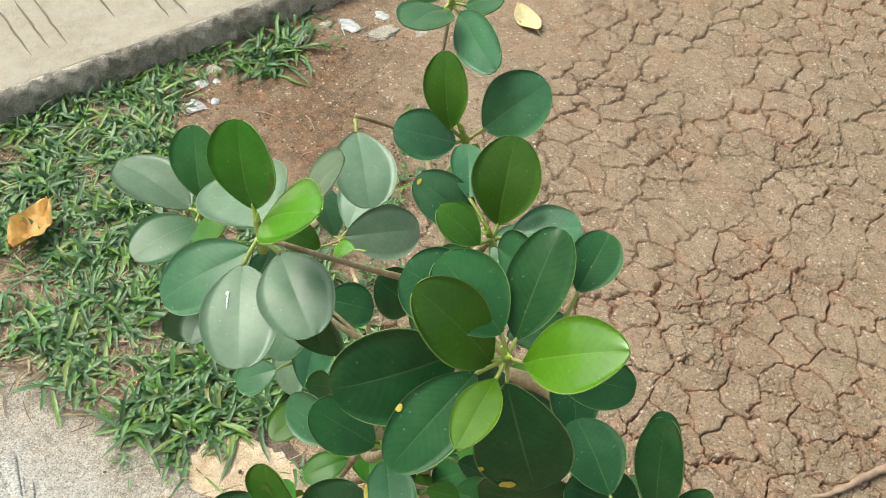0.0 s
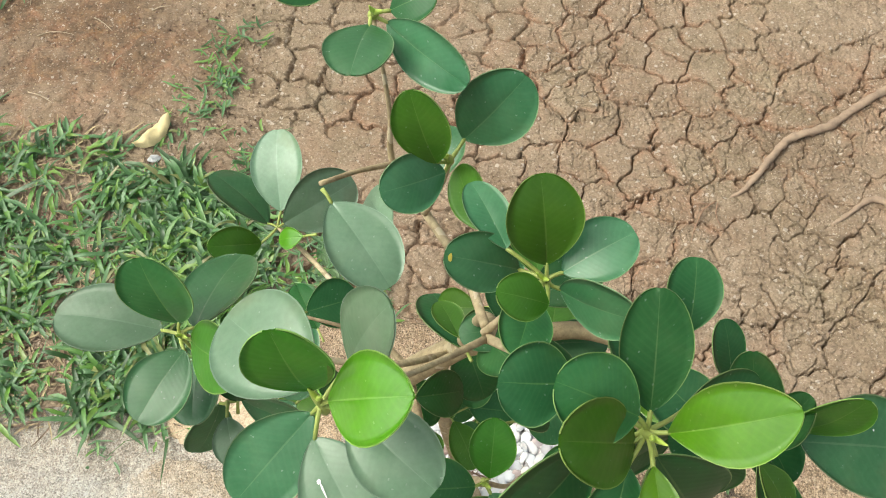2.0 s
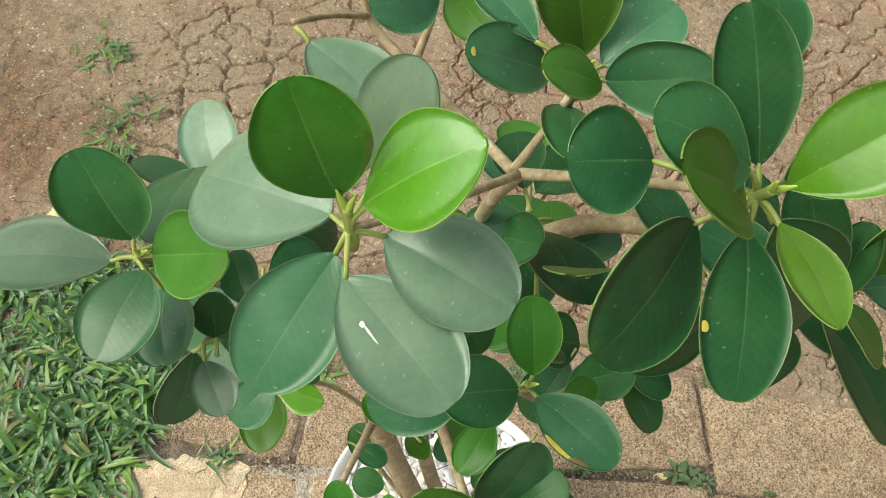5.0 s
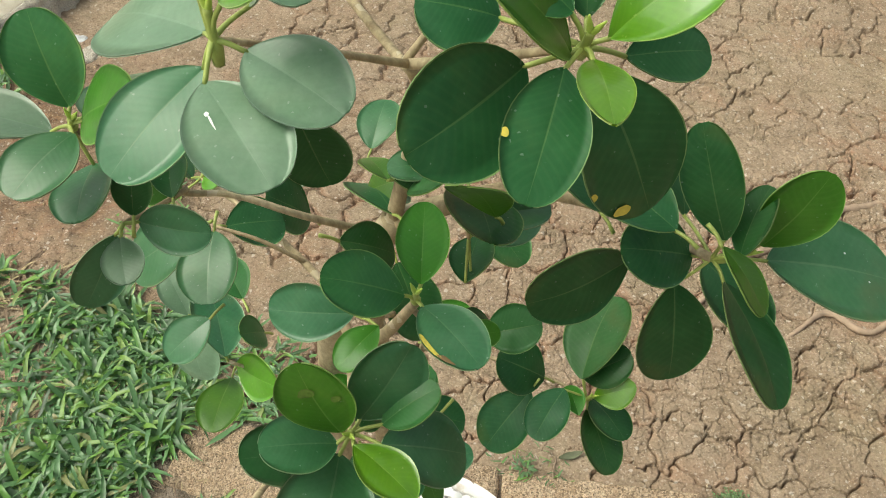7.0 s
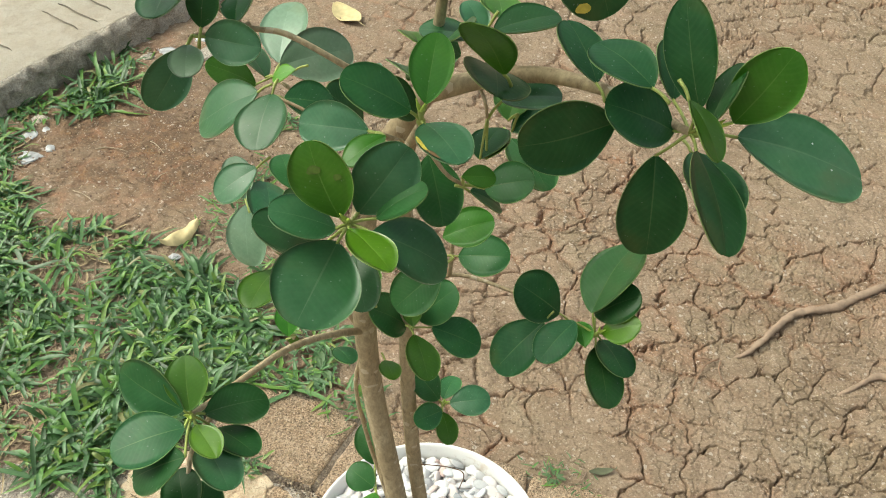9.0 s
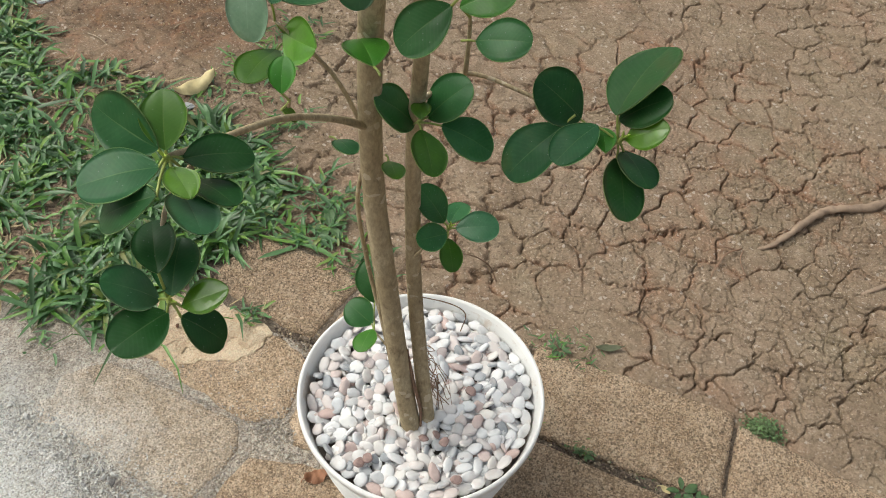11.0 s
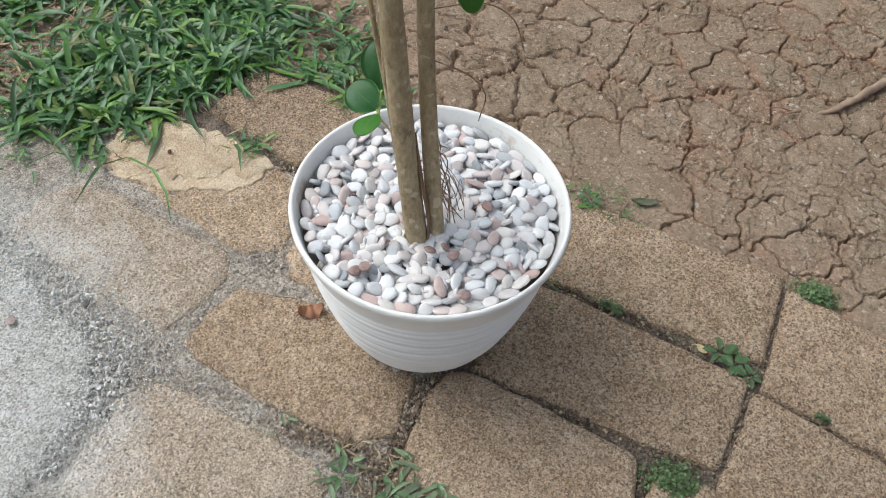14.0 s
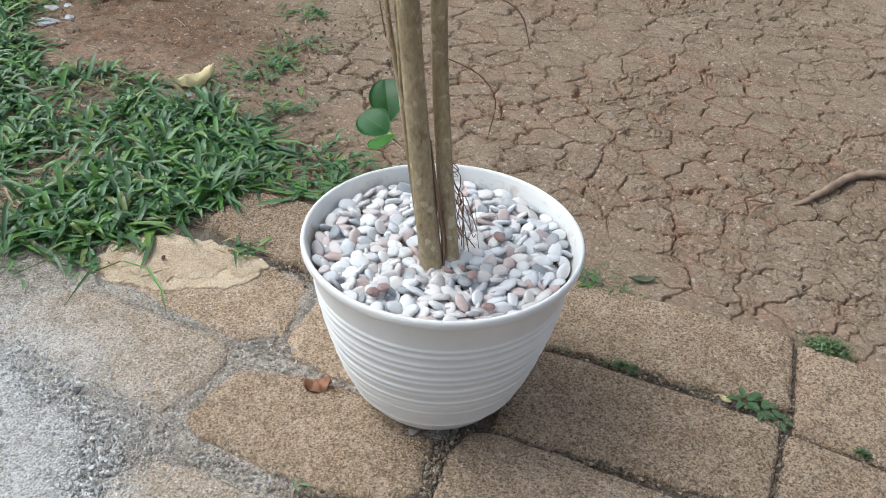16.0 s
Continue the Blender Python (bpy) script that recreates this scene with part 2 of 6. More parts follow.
def bark_material():
    m, n, l, b = material("grey_brown_bark")
    v = coords(n)
    mp = n.new("ShaderNodeMapping")
    mp.inputs["Scale"].default_value = (1, 1, 0.45)
    l.new(v, mp.inputs["Vector"])
    big, fine = noise_tex(n, l, mp.outputs[0], 26, 5, 0.65), noise_tex(n, l, mp.outputs[0], 300, 4, 0.7)
    c = ramp(n, l, big, (0.25, (0.28, 0.215, 0.122)), (0.5, (0.4, 0.322, 0.2)), (0.75, (0.5, 0.42, 0.28)))
    scab = noise_tex(n, l, mp.outputs[0], 85, 4, 0.7)
    c = mix(n, l, ramp(n, l, scab, (0.56, (0, 0, 0)), (0.68, (0.65, 0.65, 0.65))), c, (0.2, 0.145, 0.085))
    c = mix(n, l, 0.55, c, ramp(n, l, fine, (0.3, (0.24, 0.24, 0.24)), (0.7, (0.74, 0.74, 0.74))), "OVERLAY")
    c = mix(n, l, maths(n, l, "MULTIPLY", grains(n, l, v, 170, 0.94, 0.95), 0.6), c, (0.62, 0.54, 0.4))
    l.new(c, b.inputs["Base Color"])
    b.inputs["Roughness"].default_value = 0.85
    b.inputs["Specular IOR Level"].default_value = 0.25
    wv = n.new("ShaderNodeTexWave")
    wv.bands_direction = "Z"
    wv.inputs["Scale"].default_value, wv.inputs["Distortion"].default_value = 28, 6
    l.new(v, wv.inputs["Vector"])
    bump(n, l, b, maths(n, l, "ADD", fine, maths(n, l, "MULTIPLY_ADD", wv.outputs["Fac"], 0.05, maths(n, l, "MULTIPLY", scab, 0.6))), 0.24, 0.0011)
    return m


def stained_plastic():
    """White plastic with tide marks of washed-up earth."""
    m, n, l, b = material("earth_stained_white_plastic")
    v = coords(n)
    mark = noise_tex(n, l, v, 16, 5, 0.7)
    c = mix(n, l, ramp(n, l, mark, (0.5, (0, 0, 0)), (0.64, (0.75, 0.75, 0.75))), (0.85, 0.845, 0.82), (0.55, 0.42, 0.31))
    c = mix(n, l, ramp(n, l, noise_tex(n, l, v, 120, 4, 0.7), (0.6, (0, 0, 0)), (0.7, (0.4, 0.4, 0.4))), c, (0.4, 0.3, 0.22))
    l.new(c, b.inputs["Base Color"])
    b.inputs["Roughness"].default_value = 0.4
    return m


def grass_material():
    """Each blade has a green of its own, from blue-green to yellowing."""
    m, n, l, b = material("grass_blade")
    rnd = n.new("ShaderNodeNewGeometry").outputs["Random Per Island"]
    c = ramp(n, l, rnd, (0.0, (0.024, 0.062, 0.018)), (0.3, (0.056, 0.136, 0.043)), (0.55, (0.1, 0.208, 0.084)), (0.78, (0.105, 0.235, 0.034)), (0.93, (0.155, 0.255, 0.045)), (1.0, (0.22, 0.205, 0.09)))
    f = noise_tex(n, l, coords(n), 140, 4, 0.65)
    c = mix(n, l, 0.5, c, ramp(n, l, f, (0.3, (0.32, 0.34, 0.32)), (0.7, (0.68, 0.68, 0.66))), "OVERLAY")
    l.new(c, b.inputs["Base Color"])
    b.inputs["Roughness"].default_value = 0.38
    b.inputs["Specular IOR Level"].default_value = 0.55
    bump(n, l, b, f, 0.3, 0.001)
    tr = n.new("ShaderNodeBsdfTranslucent")
    tr.inputs["Color"].default_value = (0.16, 0.34, 0.06, 1)
    ms = n.new("ShaderNodeMixShader")
    ms.inputs[0].default_value = 0.15
    l.new(b.outputs[0], ms.inputs[1])
    l.new(tr.outputs[0], ms.inputs[2])
    l.new(ms.outputs[0], n["Material Output"].inputs["Surface"])
    return m


def plain(name, color, rough=0.6, var=0.25, scale=60.0, bumps=0.2, island=False):
    m, n, l, b = material(name)
    f = noise_tex(n, l, coords(n), scale, 4)
    dark, lite = tuple(x * (1 - var) for x in color), tuple(min(1, x * (1 + var)) for x in color)
    c = ramp(n, l, f, (0.3, dark), (0.7, lite))
    if island:
        rnd = n.new("ShaderNodeNewGeometry").outputs["Random Per Island"]
        hs = n.new("ShaderNodeHueSaturation")
        l.new(c, hs.inputs["Color"])
        l.new(maths(n, l, "MULTIPLY_ADD", maths(n, l, "POWER", rnd, 1.6), island[1] - island[0], island[0]), hs.inputs["Value"])
        l.new(maths(n, l, "MULTIPLY_ADD", rnd, 0.05, 0.475), hs.inputs["Hue"])
        c = hs.outputs[0]
    l.new(c, b.inputs["Base Color"])
    b.inputs["Roughness"].default_value = rough
    bump(n, l, b, f, bumps, 0.001)
    return m


SOIL = soil_material()
JOINT = stone_material("dark_joint_dirt", (0.12, 0.095, 0.07), (0.2, 0.165, 0.13), (0.24, 0.2, 0.165), 0.6, 0.5)
MORTAR = stone_material("grey_gritty_dirt", (0.41, 0.355, 0.295), (0.54, 0.48, 0.415), (0.59, 0.535, 0.475), 0.4, 0.6, 0.4, 2.4, 0.3, 0.8)
PAVER = stone_material("sandy_paver", (0.27, 0.197, 0.13), (0.353, 0.264, 0.184), (0.405, 0.323, 0.238), 0.34, 0.75, 0.48, 1.0, 0.16)
WARM_PAVER = stone_material("warm_brown_paver", (0.328, 0.241, 0.161), (0.424, 0.325, 0.231), (0.468, 0.378, 0.287), 0.3, 0.65, 0.45, 1.0, 0.18, 0.6)
DUSTY_PAVER = stone_material("dusty_paver", (0.33, 0.265, 0.195), (0.415, 0.345, 0.27), (0.46, 0.405, 0.34), 0.4, 0.6, 0.4, 1.0, 0.2, 0.75)
FLAKE = stone_material("beige_flake", (0.55, 0.41, 0.27), (0.66, 0.52, 0.37), (0.69, 0.57, 0.43), 0.2, 0.25, 0.15)
GRIT = stone_material("grey_concrete", (0.53, 0.53, 0.51), (0.72, 0.72, 0.695), (0.56, 0.555, 0.53), 0.35, 0.7, 0.5, 1.5, 0.4, 0.0, 0.85)
KERB = stone_material("kerb_concrete", (0.3, 0.268, 0.22), (0.52, 0.485, 0.425), (0.4, 0.36, 0.3), 0.8, 0.2)
DRIVE = stone_material("cream_drive", (0.6, 0.53, 0.42), (0.7, 0.635, 0.52), (0.66, 0.595, 0.485), 0.15, 0.1, 0.1)
GRAVEL = plain("grey_gravel", (0.53, 0.48, 0.42), 0.9, 0.3, 200, 0.3, island=(0.62, 1.2))
OLD = leaf_material("old_leaf", (0.017, 0.08, 0.024), (0.029, 0.108, 0.035), (0.2, 0.3, 0.11), (0.36, 0.42, 0.34), (0.13, 0.38, 0.03), 0.12, 0.04, 0.17)
MIDDLE = leaf_material("full_leaf", (0.04, 0.142, 0.012), (0.06, 0.18, 0.018), (0.25, 0.38, 0.1), (0.3, 0.4, 0.25), (0.2, 0.5, 0.03), 0.16, 0.1, 0.28)
YOUNG = leaf_material("young_leaf", (0.078, 0.215, 0.007), (0.1, 0.26, 0.01), (0.34, 0.5, 0.12), (0.4, 0.5, 0.18), (0.27, 0.52, 0.02), 0.2, 0.65, 0.5, 0.06)
WAXY = leaf_material("waxy_leaf", (0.03, 0.124, 0.046), (0.054, 0.162, 0.068), (0.2, 0.3, 0.15), (0.4, 0.46, 0.4), (0.13, 0.38, 0.06), 0.1, 0.1, 0.42)
DEEP = leaf_material("deep_green_leaf", (0.025, 0.112, 0.03), (0.042, 0.148, 0.044), (0.22, 0.34, 0.11), (0.34, 0.42, 0.3), (0.16, 0.45, 0.03), 0.15, 0.05, 0.22)
# pale base colour carries the painted sheen of sky reflected off these leaves
SKY_SHEEN = leaf_material("sky_sheen_leaf", (0.107, 0.197, 0.113), (0.149, 0.241, 0.15), (0.23, 0.34, 0.24), (0.45, 0.5, 0.45), (0.16, 0.38, 0.1), 0.08, 0.12)
BARK = bark_material()
GREEN_STEM = plain("green_stem", (0.3, 0.36, 0.09), 0.5, 0.2, 120)
BUD = plain("yellow_green_bud", (0.42, 0.55, 0.1), 0.45, 0.15, 120)
POT = plain("white_glazed_plastic", (0.87, 0.862, 0.835), 0.36, 0.035, 22, 0.08)
POT_INSIDE = stained_plastic()
GRASS = grass_material()
DULL_GRASS = plain("dull_grass", (0.15, 0.205, 0.105), 0.6, 0.25, 120, 0.2, island=(0.5, 1.5))
STRAW = plain("dry_grass", (0.27, 0.195, 0.12), 0.85, 0.3, 90, 0.1, island=(0.45, 1.6))
ROOT = plain("pale_root", (0.3, 0.215, 0.15), 0.8, 0.25, 60, 0.6)
YELLOW = plain("yellow_dead_leaf", (0.6, 0.5, 0.26), 0.6, 0.2, 50)
DRY = plain("brown_dead_leaf", (0.3, 0.145, 0.08), 0.75, 0.3, 70, 0.5)


def pebble_material():
    m, n, l, b = material("washed_pebble")
    rnd = n.new("ShaderNodeObjectInfo").outputs["Random"]
    isl = n.new("ShaderNodeNewGeometry").outputs["Random Per Island"]
    pick = maths(n, l, "FRACT", maths(n, l, "ADD", rnd, isl))
    c = ramp(n, l, pick, (0.0, (0.83, 0.825, 0.81)), (0.2, (0.74, 0.745, 0.755)), (0.36, (0.6, 0.62, 0.64)), (0.46, (0.77, 0.735, 0.695)), (0.56, (0.43, 0.45, 0.47)),
             (0.64, (0.82, 0.815, 0.805)), (0.76, (0.63, 0.555, 0.535)), (0.86, (0.72, 0.705, 0.69)), (0.93, (0.56, 0.42, 0.385)), (0.975, (0.33, 0.35, 0.37)))
    v = coords(n)
    off = n.new("ShaderNodeVectorMath")
    off.operation = "MULTIPLY_ADD"
    l.new(rnd, off.inputs[0])
    off.inputs[1].default_value = (7, 5, 3)
    l.new(v, off.inputs[2])
    f = noise_tex(n, l, off.outputs[0], 130, 4, 0.7)
    c = mix(n, l, 0.45, c, ramp(n, l, f, (0.3, (0.36, 0.36, 0.36)), (0.7, (0.62, 0.61, 0.6))), "OVERLAY")
    cloud = noise_tex(n, l, off.outputs[0], 45, 3, 0.6)
    c = mix(n, l, ramp(n, l, cloud, (0.52, (0, 0, 0)), (0.66, (0.35, 0.35, 0.35))), c, (0.62, 0.5, 0.46))
    l.new(c, b.inputs["Base Color"])
    b.inputs["Roughness"].default_value = 0.5
    b.inputs["Specular IOR Level"].default_value = 0.35
    bump(n, l, b, f, 0.12, 0.001)
    return m


PEBBLE = pebble_material()


# ---- building helpers ----
def mesh_of(name, verts, faces, mat, smooth=True, uvs=None):
    me = bpy.data.meshes.new(name)
    me.from_pydata([tuple(v) for v in verts], [], faces)
    if uvs is not None:
        lay = me.uv_layers.new(name="UVMap")
        for loop in me.loops:
            lay.data[loop.index].uv = uvs[loop.vertex_index]
    me.materials.append(mat)
    if smooth:
        me.polygons.foreach_set("use_smooth", [True] * len(me.polygons))
    me.update()
    return me


def child(ob, parent, world_m=None):
    """Hang ob under parent, with its pose given in the world."""
    ob.parent = parent
    m = parent.matrix_world
    p = parent
    m = Matrix.Identity(4)
    while p is not None:
        m = p.matrix_basis @ m
        p = p.parent
    ob.matrix_basis = m.inverted() @ (world_m or Matrix.Identity(4))
    return ob


def lattice(x, y):
    """A hash of whole numbers to 0..1."""
    h = np.sin(x * 127.1 + y * 311.7) * 43758.5453
    return h - np.floor(h)


def value_noise(x, y, scale, seed=0.0):
    x, y = x * scale + seed, y * scale + seed * 1.7
    i, j = np.floor(x), np.floor(y)
    u, v = x - i, y - j
    u, v = u * u * (3 - 2 * u), v * v * (3 - 2 * v)
    a = lattice(i, j) * (1 - u) + lattice(i + 1, j) * u
    b = lattice(i, j + 1) * (1 - u) + lattice(i + 1, j + 1) * u
    return a * (1 - v) + b * v


def cell_edge(x, y, scale, seed):
    """Distance to the nearest border of a field of irregular cells, in units of the plane."""
    x, y = x * scale + seed, y * scale + seed
    i, j = np.floor(x), np.floor(y)
    pts = []
    for a in (-2, -1, 0, 1, 2):
        for b in (-2, -1, 0, 1, 2):
            ci, cj = i + a, j + b
            px, py = ci + 0.05 + 0.9 * lattice(ci, cj), cj + 0.05 + 0.9 * lattice(ci + 57.3, cj - 11.9)
            pts.append((px, py, (px - x) ** 2 + (py - y) ** 2))
    best = np.argmin([p[2] for p in pts], axis=0)
    bx = np.choose(best, [p[0] for p in pts]) if len(pts) <= 32 else None
    by = np.choose(best, [p[1] for p in pts])
    edge = np.full_like(x, 9.0)
    for px, py, _ in pts:
        dx, dy = px - bx, py - by
        far = np.hypot(dx, dy)
        ok = far > 1e-5
        d = np.where(ok, ((px + bx) / 2 - x) * dx / np.where(ok, far, 1) + ((py + by) / 2 - y) * dy / np.where(ok, far, 1), 9.0)
        edge = np.minimum(edge, d)
    return edge / scale


# ---- ground ----
def soil_line(x):
    """The line, as y over x, where paving ends and bare clay begins."""
    return np.interp(x, (-3, -0.62, -0.42, 0.1, 0.41, 0.72, 3), (-0.3, 0.12, 0.37, 0.29, 0.272, 0.2, -0.3))


def far_steps(start, first, reach):
    """Places from start outwards, ever further apart."""
    out, d = [], first
    while start < reach:
        out.append(start)
        start += d
        d *= 1.3
    return np.array(out)


def build_ground():
    xs = np.concatenate([-far_steps(1.35, 0.012, 40)[::-1], np.arange(-1.34, -0.55, 0.006), np.arange(-0.55, 0.02, 0.0036), np.arange(0.02, 0.8, 0.0017), np.arange(0.8, 1.05, 0.003), far_steps(1.05, 0.012, 40)])
    ys = np.concatenate([-far_steps(0.36, 0.02, 40)[::-1], np.arange(-0.352, 0.24, 0.006), np.arange(0.24, 0.95, 0.0017), np.arange(0.95, 1.5, 0.0027), np.arange(1.5, 2.35, 0.0042), far_steps(2.35, 0.012, 40)])
    x, y = np.meshgrid(xs, ys)
    wx = x + 0.03 * (value_noise(x, y, 11, 3) - 0.5) + 0.022 * (value_noise(x, y, 42, 8) - 0.5) + 0.0065 * (value_noise(x, y, 120, 5) - 0.5) + 0.002 * (value_noise(x, y, 300, 25) - 0.5)
    wy = y + 0.03 * (value_noise(x, y, 11, 21) - 0.5) + 0.022 * (value_noise(x, y, 42, 31) - 0.5) + 0.0065 * (value_noise(x, y, 120, 15) - 0.5) + 0.002 * (value_noise(x, y, 300, 35) - 0.5)
    open_ = np.clip(value_noise(x, y, 7, 5) * 1.9 - 0.25, 0, 1) * (0.6 + 0.8 * value_noise(x, y, 38, 17))
    wide = 0.0003 + 0.0011 * open_ ** 1.3
    cell = np.maximum(*np.meshgrid(np.gradient(xs), np.gradient(ys)))
    broad = np.maximum(wide, 0.6 * cell)
    shallow = np.clip(wide / broad + 0.15, 0.2, 1)
    wide = broad
    e1 = cell_edge(wx, wy, 12.5, 4.0)
    c1 = np.clip((1.3 - e1 / wide) * 1.8, 0, 1) * np.clip(open_ * 4, 0, 1)
    e2 = cell_edge(wx, wy, 27.0, 11.0)
    c2 = np.clip(1.4 - e2 / (0.0003 + wide * 0.6), 0, 1) * np.clip(value_noise(x, y, 8, 9) * 3 - 0.95, 0, 1)
    e3 = cell_edge(wx, wy, 62.0, 17.0)
    c3 = np.clip(1.3 - e3 / (0.0004 + 0.55 * cell), 0, 1) * np.clip(value_noise(x, y, 9, 41) * 3 - 1.1, 0, 1)
    raw = np.clip(1 - e1 / 0.014, 0, 1) * np.clip(open_ * 2.5, 0, 1) * np.clip(value_noise(x, y, 4, 51) * 2.4 - 0.7, 0, 1)
    flakes = np.clip(value_noise(wx, wy, 85, 61) * 5 - 2.6, 0, 1) * np.clip(value_noise(x, y, 14, 63) * 3 - 1.2, 0, 1)
    swell = 0.0016 * flakes + 0.0007 * np.clip(e1 / 0.012, 0, 1)
    lumps = 0.006 * value_noise(x, y, 9, 2) + 0.0018 * value_noise(x, y, 40, 6) + 0.0008 * value_noise(x, y, 110, 12) + 0.0008 * value_noise(x, y, 230, 13)
    lumps = lumps + (0.006 * value_noise(x, y, 55, 33) + 0.004 * value_noise(x, y, 120, 37)) * np.clip((-0.4 - x) / 0.3, 0, 1)
    z = -0.010 + swell + lumps - (0.023 * c1 + 0.0065 * c2 + 0.0028 * c3) * shallow
    beyond = y - soil_line(x)
    edge = np.clip(beyond / 0.03, 0, 1)
    bare = np.clip((x + 0.62) / 0.2, 0.15, 1)
    z = edge * (z * bare + (lumps - 0.010) * (1 - bare)) + (1 - edge) * (np.where(x < 0.03, -0.0092, -0.0125) + 0.55 * lumps + 0.002 * value_noise(x, y, 70, 19))
    far = np.clip(np.maximum(np.maximum(-1.3 - x, x - 1.0) / 0.12, np.maximum(-0.1 - y, y - 2.3) / 0.12), 0, 1)
    z = z * (1 - far) - 0.007 * far
    ny, nx = x.shape
    verts = np.stack([x.ravel(), y.ravel(), z.ravel()], 1)
    idx = np.arange(nx * ny).reshape(ny, nx)
    quads = np.stack([idx[:-1, :-1], idx[:-1, 1:], idx[1:, 1:], idx[1:, :-1]], -1).reshape(-1, 4)
    me = bpy.data.meshes.new("ground")
    me.vertices.add(len(verts))
    me.vertices.foreach_set("co", verts.ravel())
    me.loops.add(quads.size)
    me.loops.foreach_set("vertex_index", quads.ravel())
    me.polygons.add(len(quads))
    me.polygons.foreach_set("loop_start", np.arange(0, quads.size, 4))
    me.polygons.foreach_set("use_smooth", np.ones(len(quads), bool))
    me.update(calc_edges=True)
    dark = np.exp(-((x + 1.0) / 0.2) ** 2 - ((y - 1.02) / 0.2) ** 2) + 0.75 * np.exp(-((x + 0.8) / 0.2) ** 2 - ((y - 0.85) / 0.13) ** 2) + 0.5 * np.exp(-((x + 1.12) / 0.12) ** 2 - ((y - 0.74) / 0.1) ** 2)
    dark = np.clip(dark * 1.6 * (0.35 + 0.9 * value_noise(x, y, 16, 71) * (0.6 + 0.6 * value_noise(x, y, 50, 73))), 0, 1)
    me.attributes.new("dark_earth", "FLOAT", "POINT").data.foreach_set("value", dark.ravel().astype(np.float32))
    me.attributes.new("raw_clay", "FLOAT", "POINT").data.foreach_set("value", raw.ravel().astype(np.float32))
    me.materials.append(SOIL)
    me.materials.append(JOINT)
    me.materials.append(MORTAR)
    cx, cy = (x[:-1, :-1] + x[1:, 1:]) / 2, (y[:-1, :-1] + y[1:, 1:]) / 2
    paved = (cy < soil_line(cx) + 0.012 * (value_noise(cx, cy, 60, 4) - 0.5)) & (cx > -1.15) & (cx < 1.2) & (cy > -0.62 + 0.1 * (value_noise(cx, cy, 6, 3) - 0.5))
    me.polygons.foreach_set("material_index", (paved * np.where((cx < 0.03 + 0.03 * (value_noise(cx, cy, 30, 4) - 0.5)) & (cy < 0.18), 2, 1)).ravel().astype(np.int32))
    return tagged(new("ground", me), "bare reddish clay soil with dry branching cracks", "soil", kind="structure")


build_ground()


def slab(name, corners, top, deep, mat, seed, bevel=0.006, wobble=0.004, parent=None, step=0.018):
    """A rough stone slab over a plan of corners: wavering outline, rounded edge, uneven top."""
    rng = random.Random(seed)
    pts = [Vector((*c, 0)) for c in corners]
    mid = sum(pts, Vector()) / len(pts)
    ring = []
    for k, p in enumerate(pts):
        q, o = pts[(k + 1) % len(pts)], pts[k - 1]
        cut = min(0.005, (q - p).length * 0.3, (o - p).length * 0.3)
        a, b = p + (o - p).normalized() * cut, p + (q - p).normalized() * cut
        ring += [a, p * 0.45 + (a + b) * 0.275, b]
        n = max(1, int((q - p).length / step))
        e = q + (p - q).normalized() * cut
        ring += [b.lerp(e, (i + 1) / (n + 1)) for i in range(n)]
    def wave(p, s):
        return Vector((noise.noise(p * s + Vector((seed, 0, 0))), noise.noise(p * s + Vector((0, seed, 7))), 0))
    ring = [p + wave(p, 28) * wobble + wave(p, 90) * wobble * 0.5 for p in ring]
    verts, faces, n = [], [], len(ring)
    for shrink, z in ((0.0, -deep), (0.0, -bevel), (bevel * 0.35, -bevel * 0.3), (bevel * 1.1, 0.0), (bevel * 3.0, 0.0004)):
        for p in ring:
            q = p + (mid - p).normalized() * shrink
            verts.append((q.x, q.y, top + z + 0.0016 * noise.noise(Vector((q.x * 40, q.y * 40, seed)))))
    for r in range(4):
        faces += [(r * n + i, r * n + (i + 1) % n, (r + 1) * n + (i + 1) % n, (r + 1) * n + i) for i in range(n)]
    verts.append((mid.x, mid.y, top + 0.0008))
    faces += [(4 * n + i, 4 * n + (i + 1) % n, len(verts) - 1) for i in range(n)]
    ob = new(name, mesh_of(name, verts, faces, mat))
    if parent:
        child(ob, parent)
    return ob


PAVING = tagged(new("pavement"), "row-laid worn sandy brown paving stones", "paving", kind="structure")


def paver(*corners, mat=PAVER, top=0.0, wobble=0.003, seed=[0]):
    seed[0] += 1
    if mat in (PAVER, WARM_PAVER) and wobble < 0.0045:
        mx, my = sum(c[0] for c in corners) / len(corners), sum(c[1] for c in corners) / len(corners)
        corners = [(x + 0.0042 * (1 if x > mx else -1), y + 0.006 * (1 if y > my else -1)) for x, y in corners]
    return slab("paving_stone", corners, top, 0.05, mat, seed[0] * 3.7, 0.0065, wobble, PAVING)


paver((0.098, 0.297), (0.399, 0.284), (0.397, 0.15), (0.34, 0.148), (0.1, 0.158))
paver((0.414, 0.268), (0.71, 0.2), (0.70, 0.055), (0.406, 0.11))
paver((0.73, 0.196), (1.03, 0.12), (1.0, -0.02), (0.715, 0.05))
paver((0.085, 0.132), (0.16, 0.136), (0.387, 0.106), (0.374, -0.014), (0.26, -0.014), (0.078, -0.004))
paver((0.4, 0.096), (0.69, 0.036), (0.67, -0.11), (0.383, -0.04))
paver((0.058, -0.03), (0.085, -0.02), (0.18, -0.029), (0.285, -0.045), (0.298, -0.09), (0.285, -0.19), (0.05, -0.17), (0.045, -0.07), mat=WARM_PAVER, wobble=0.004)
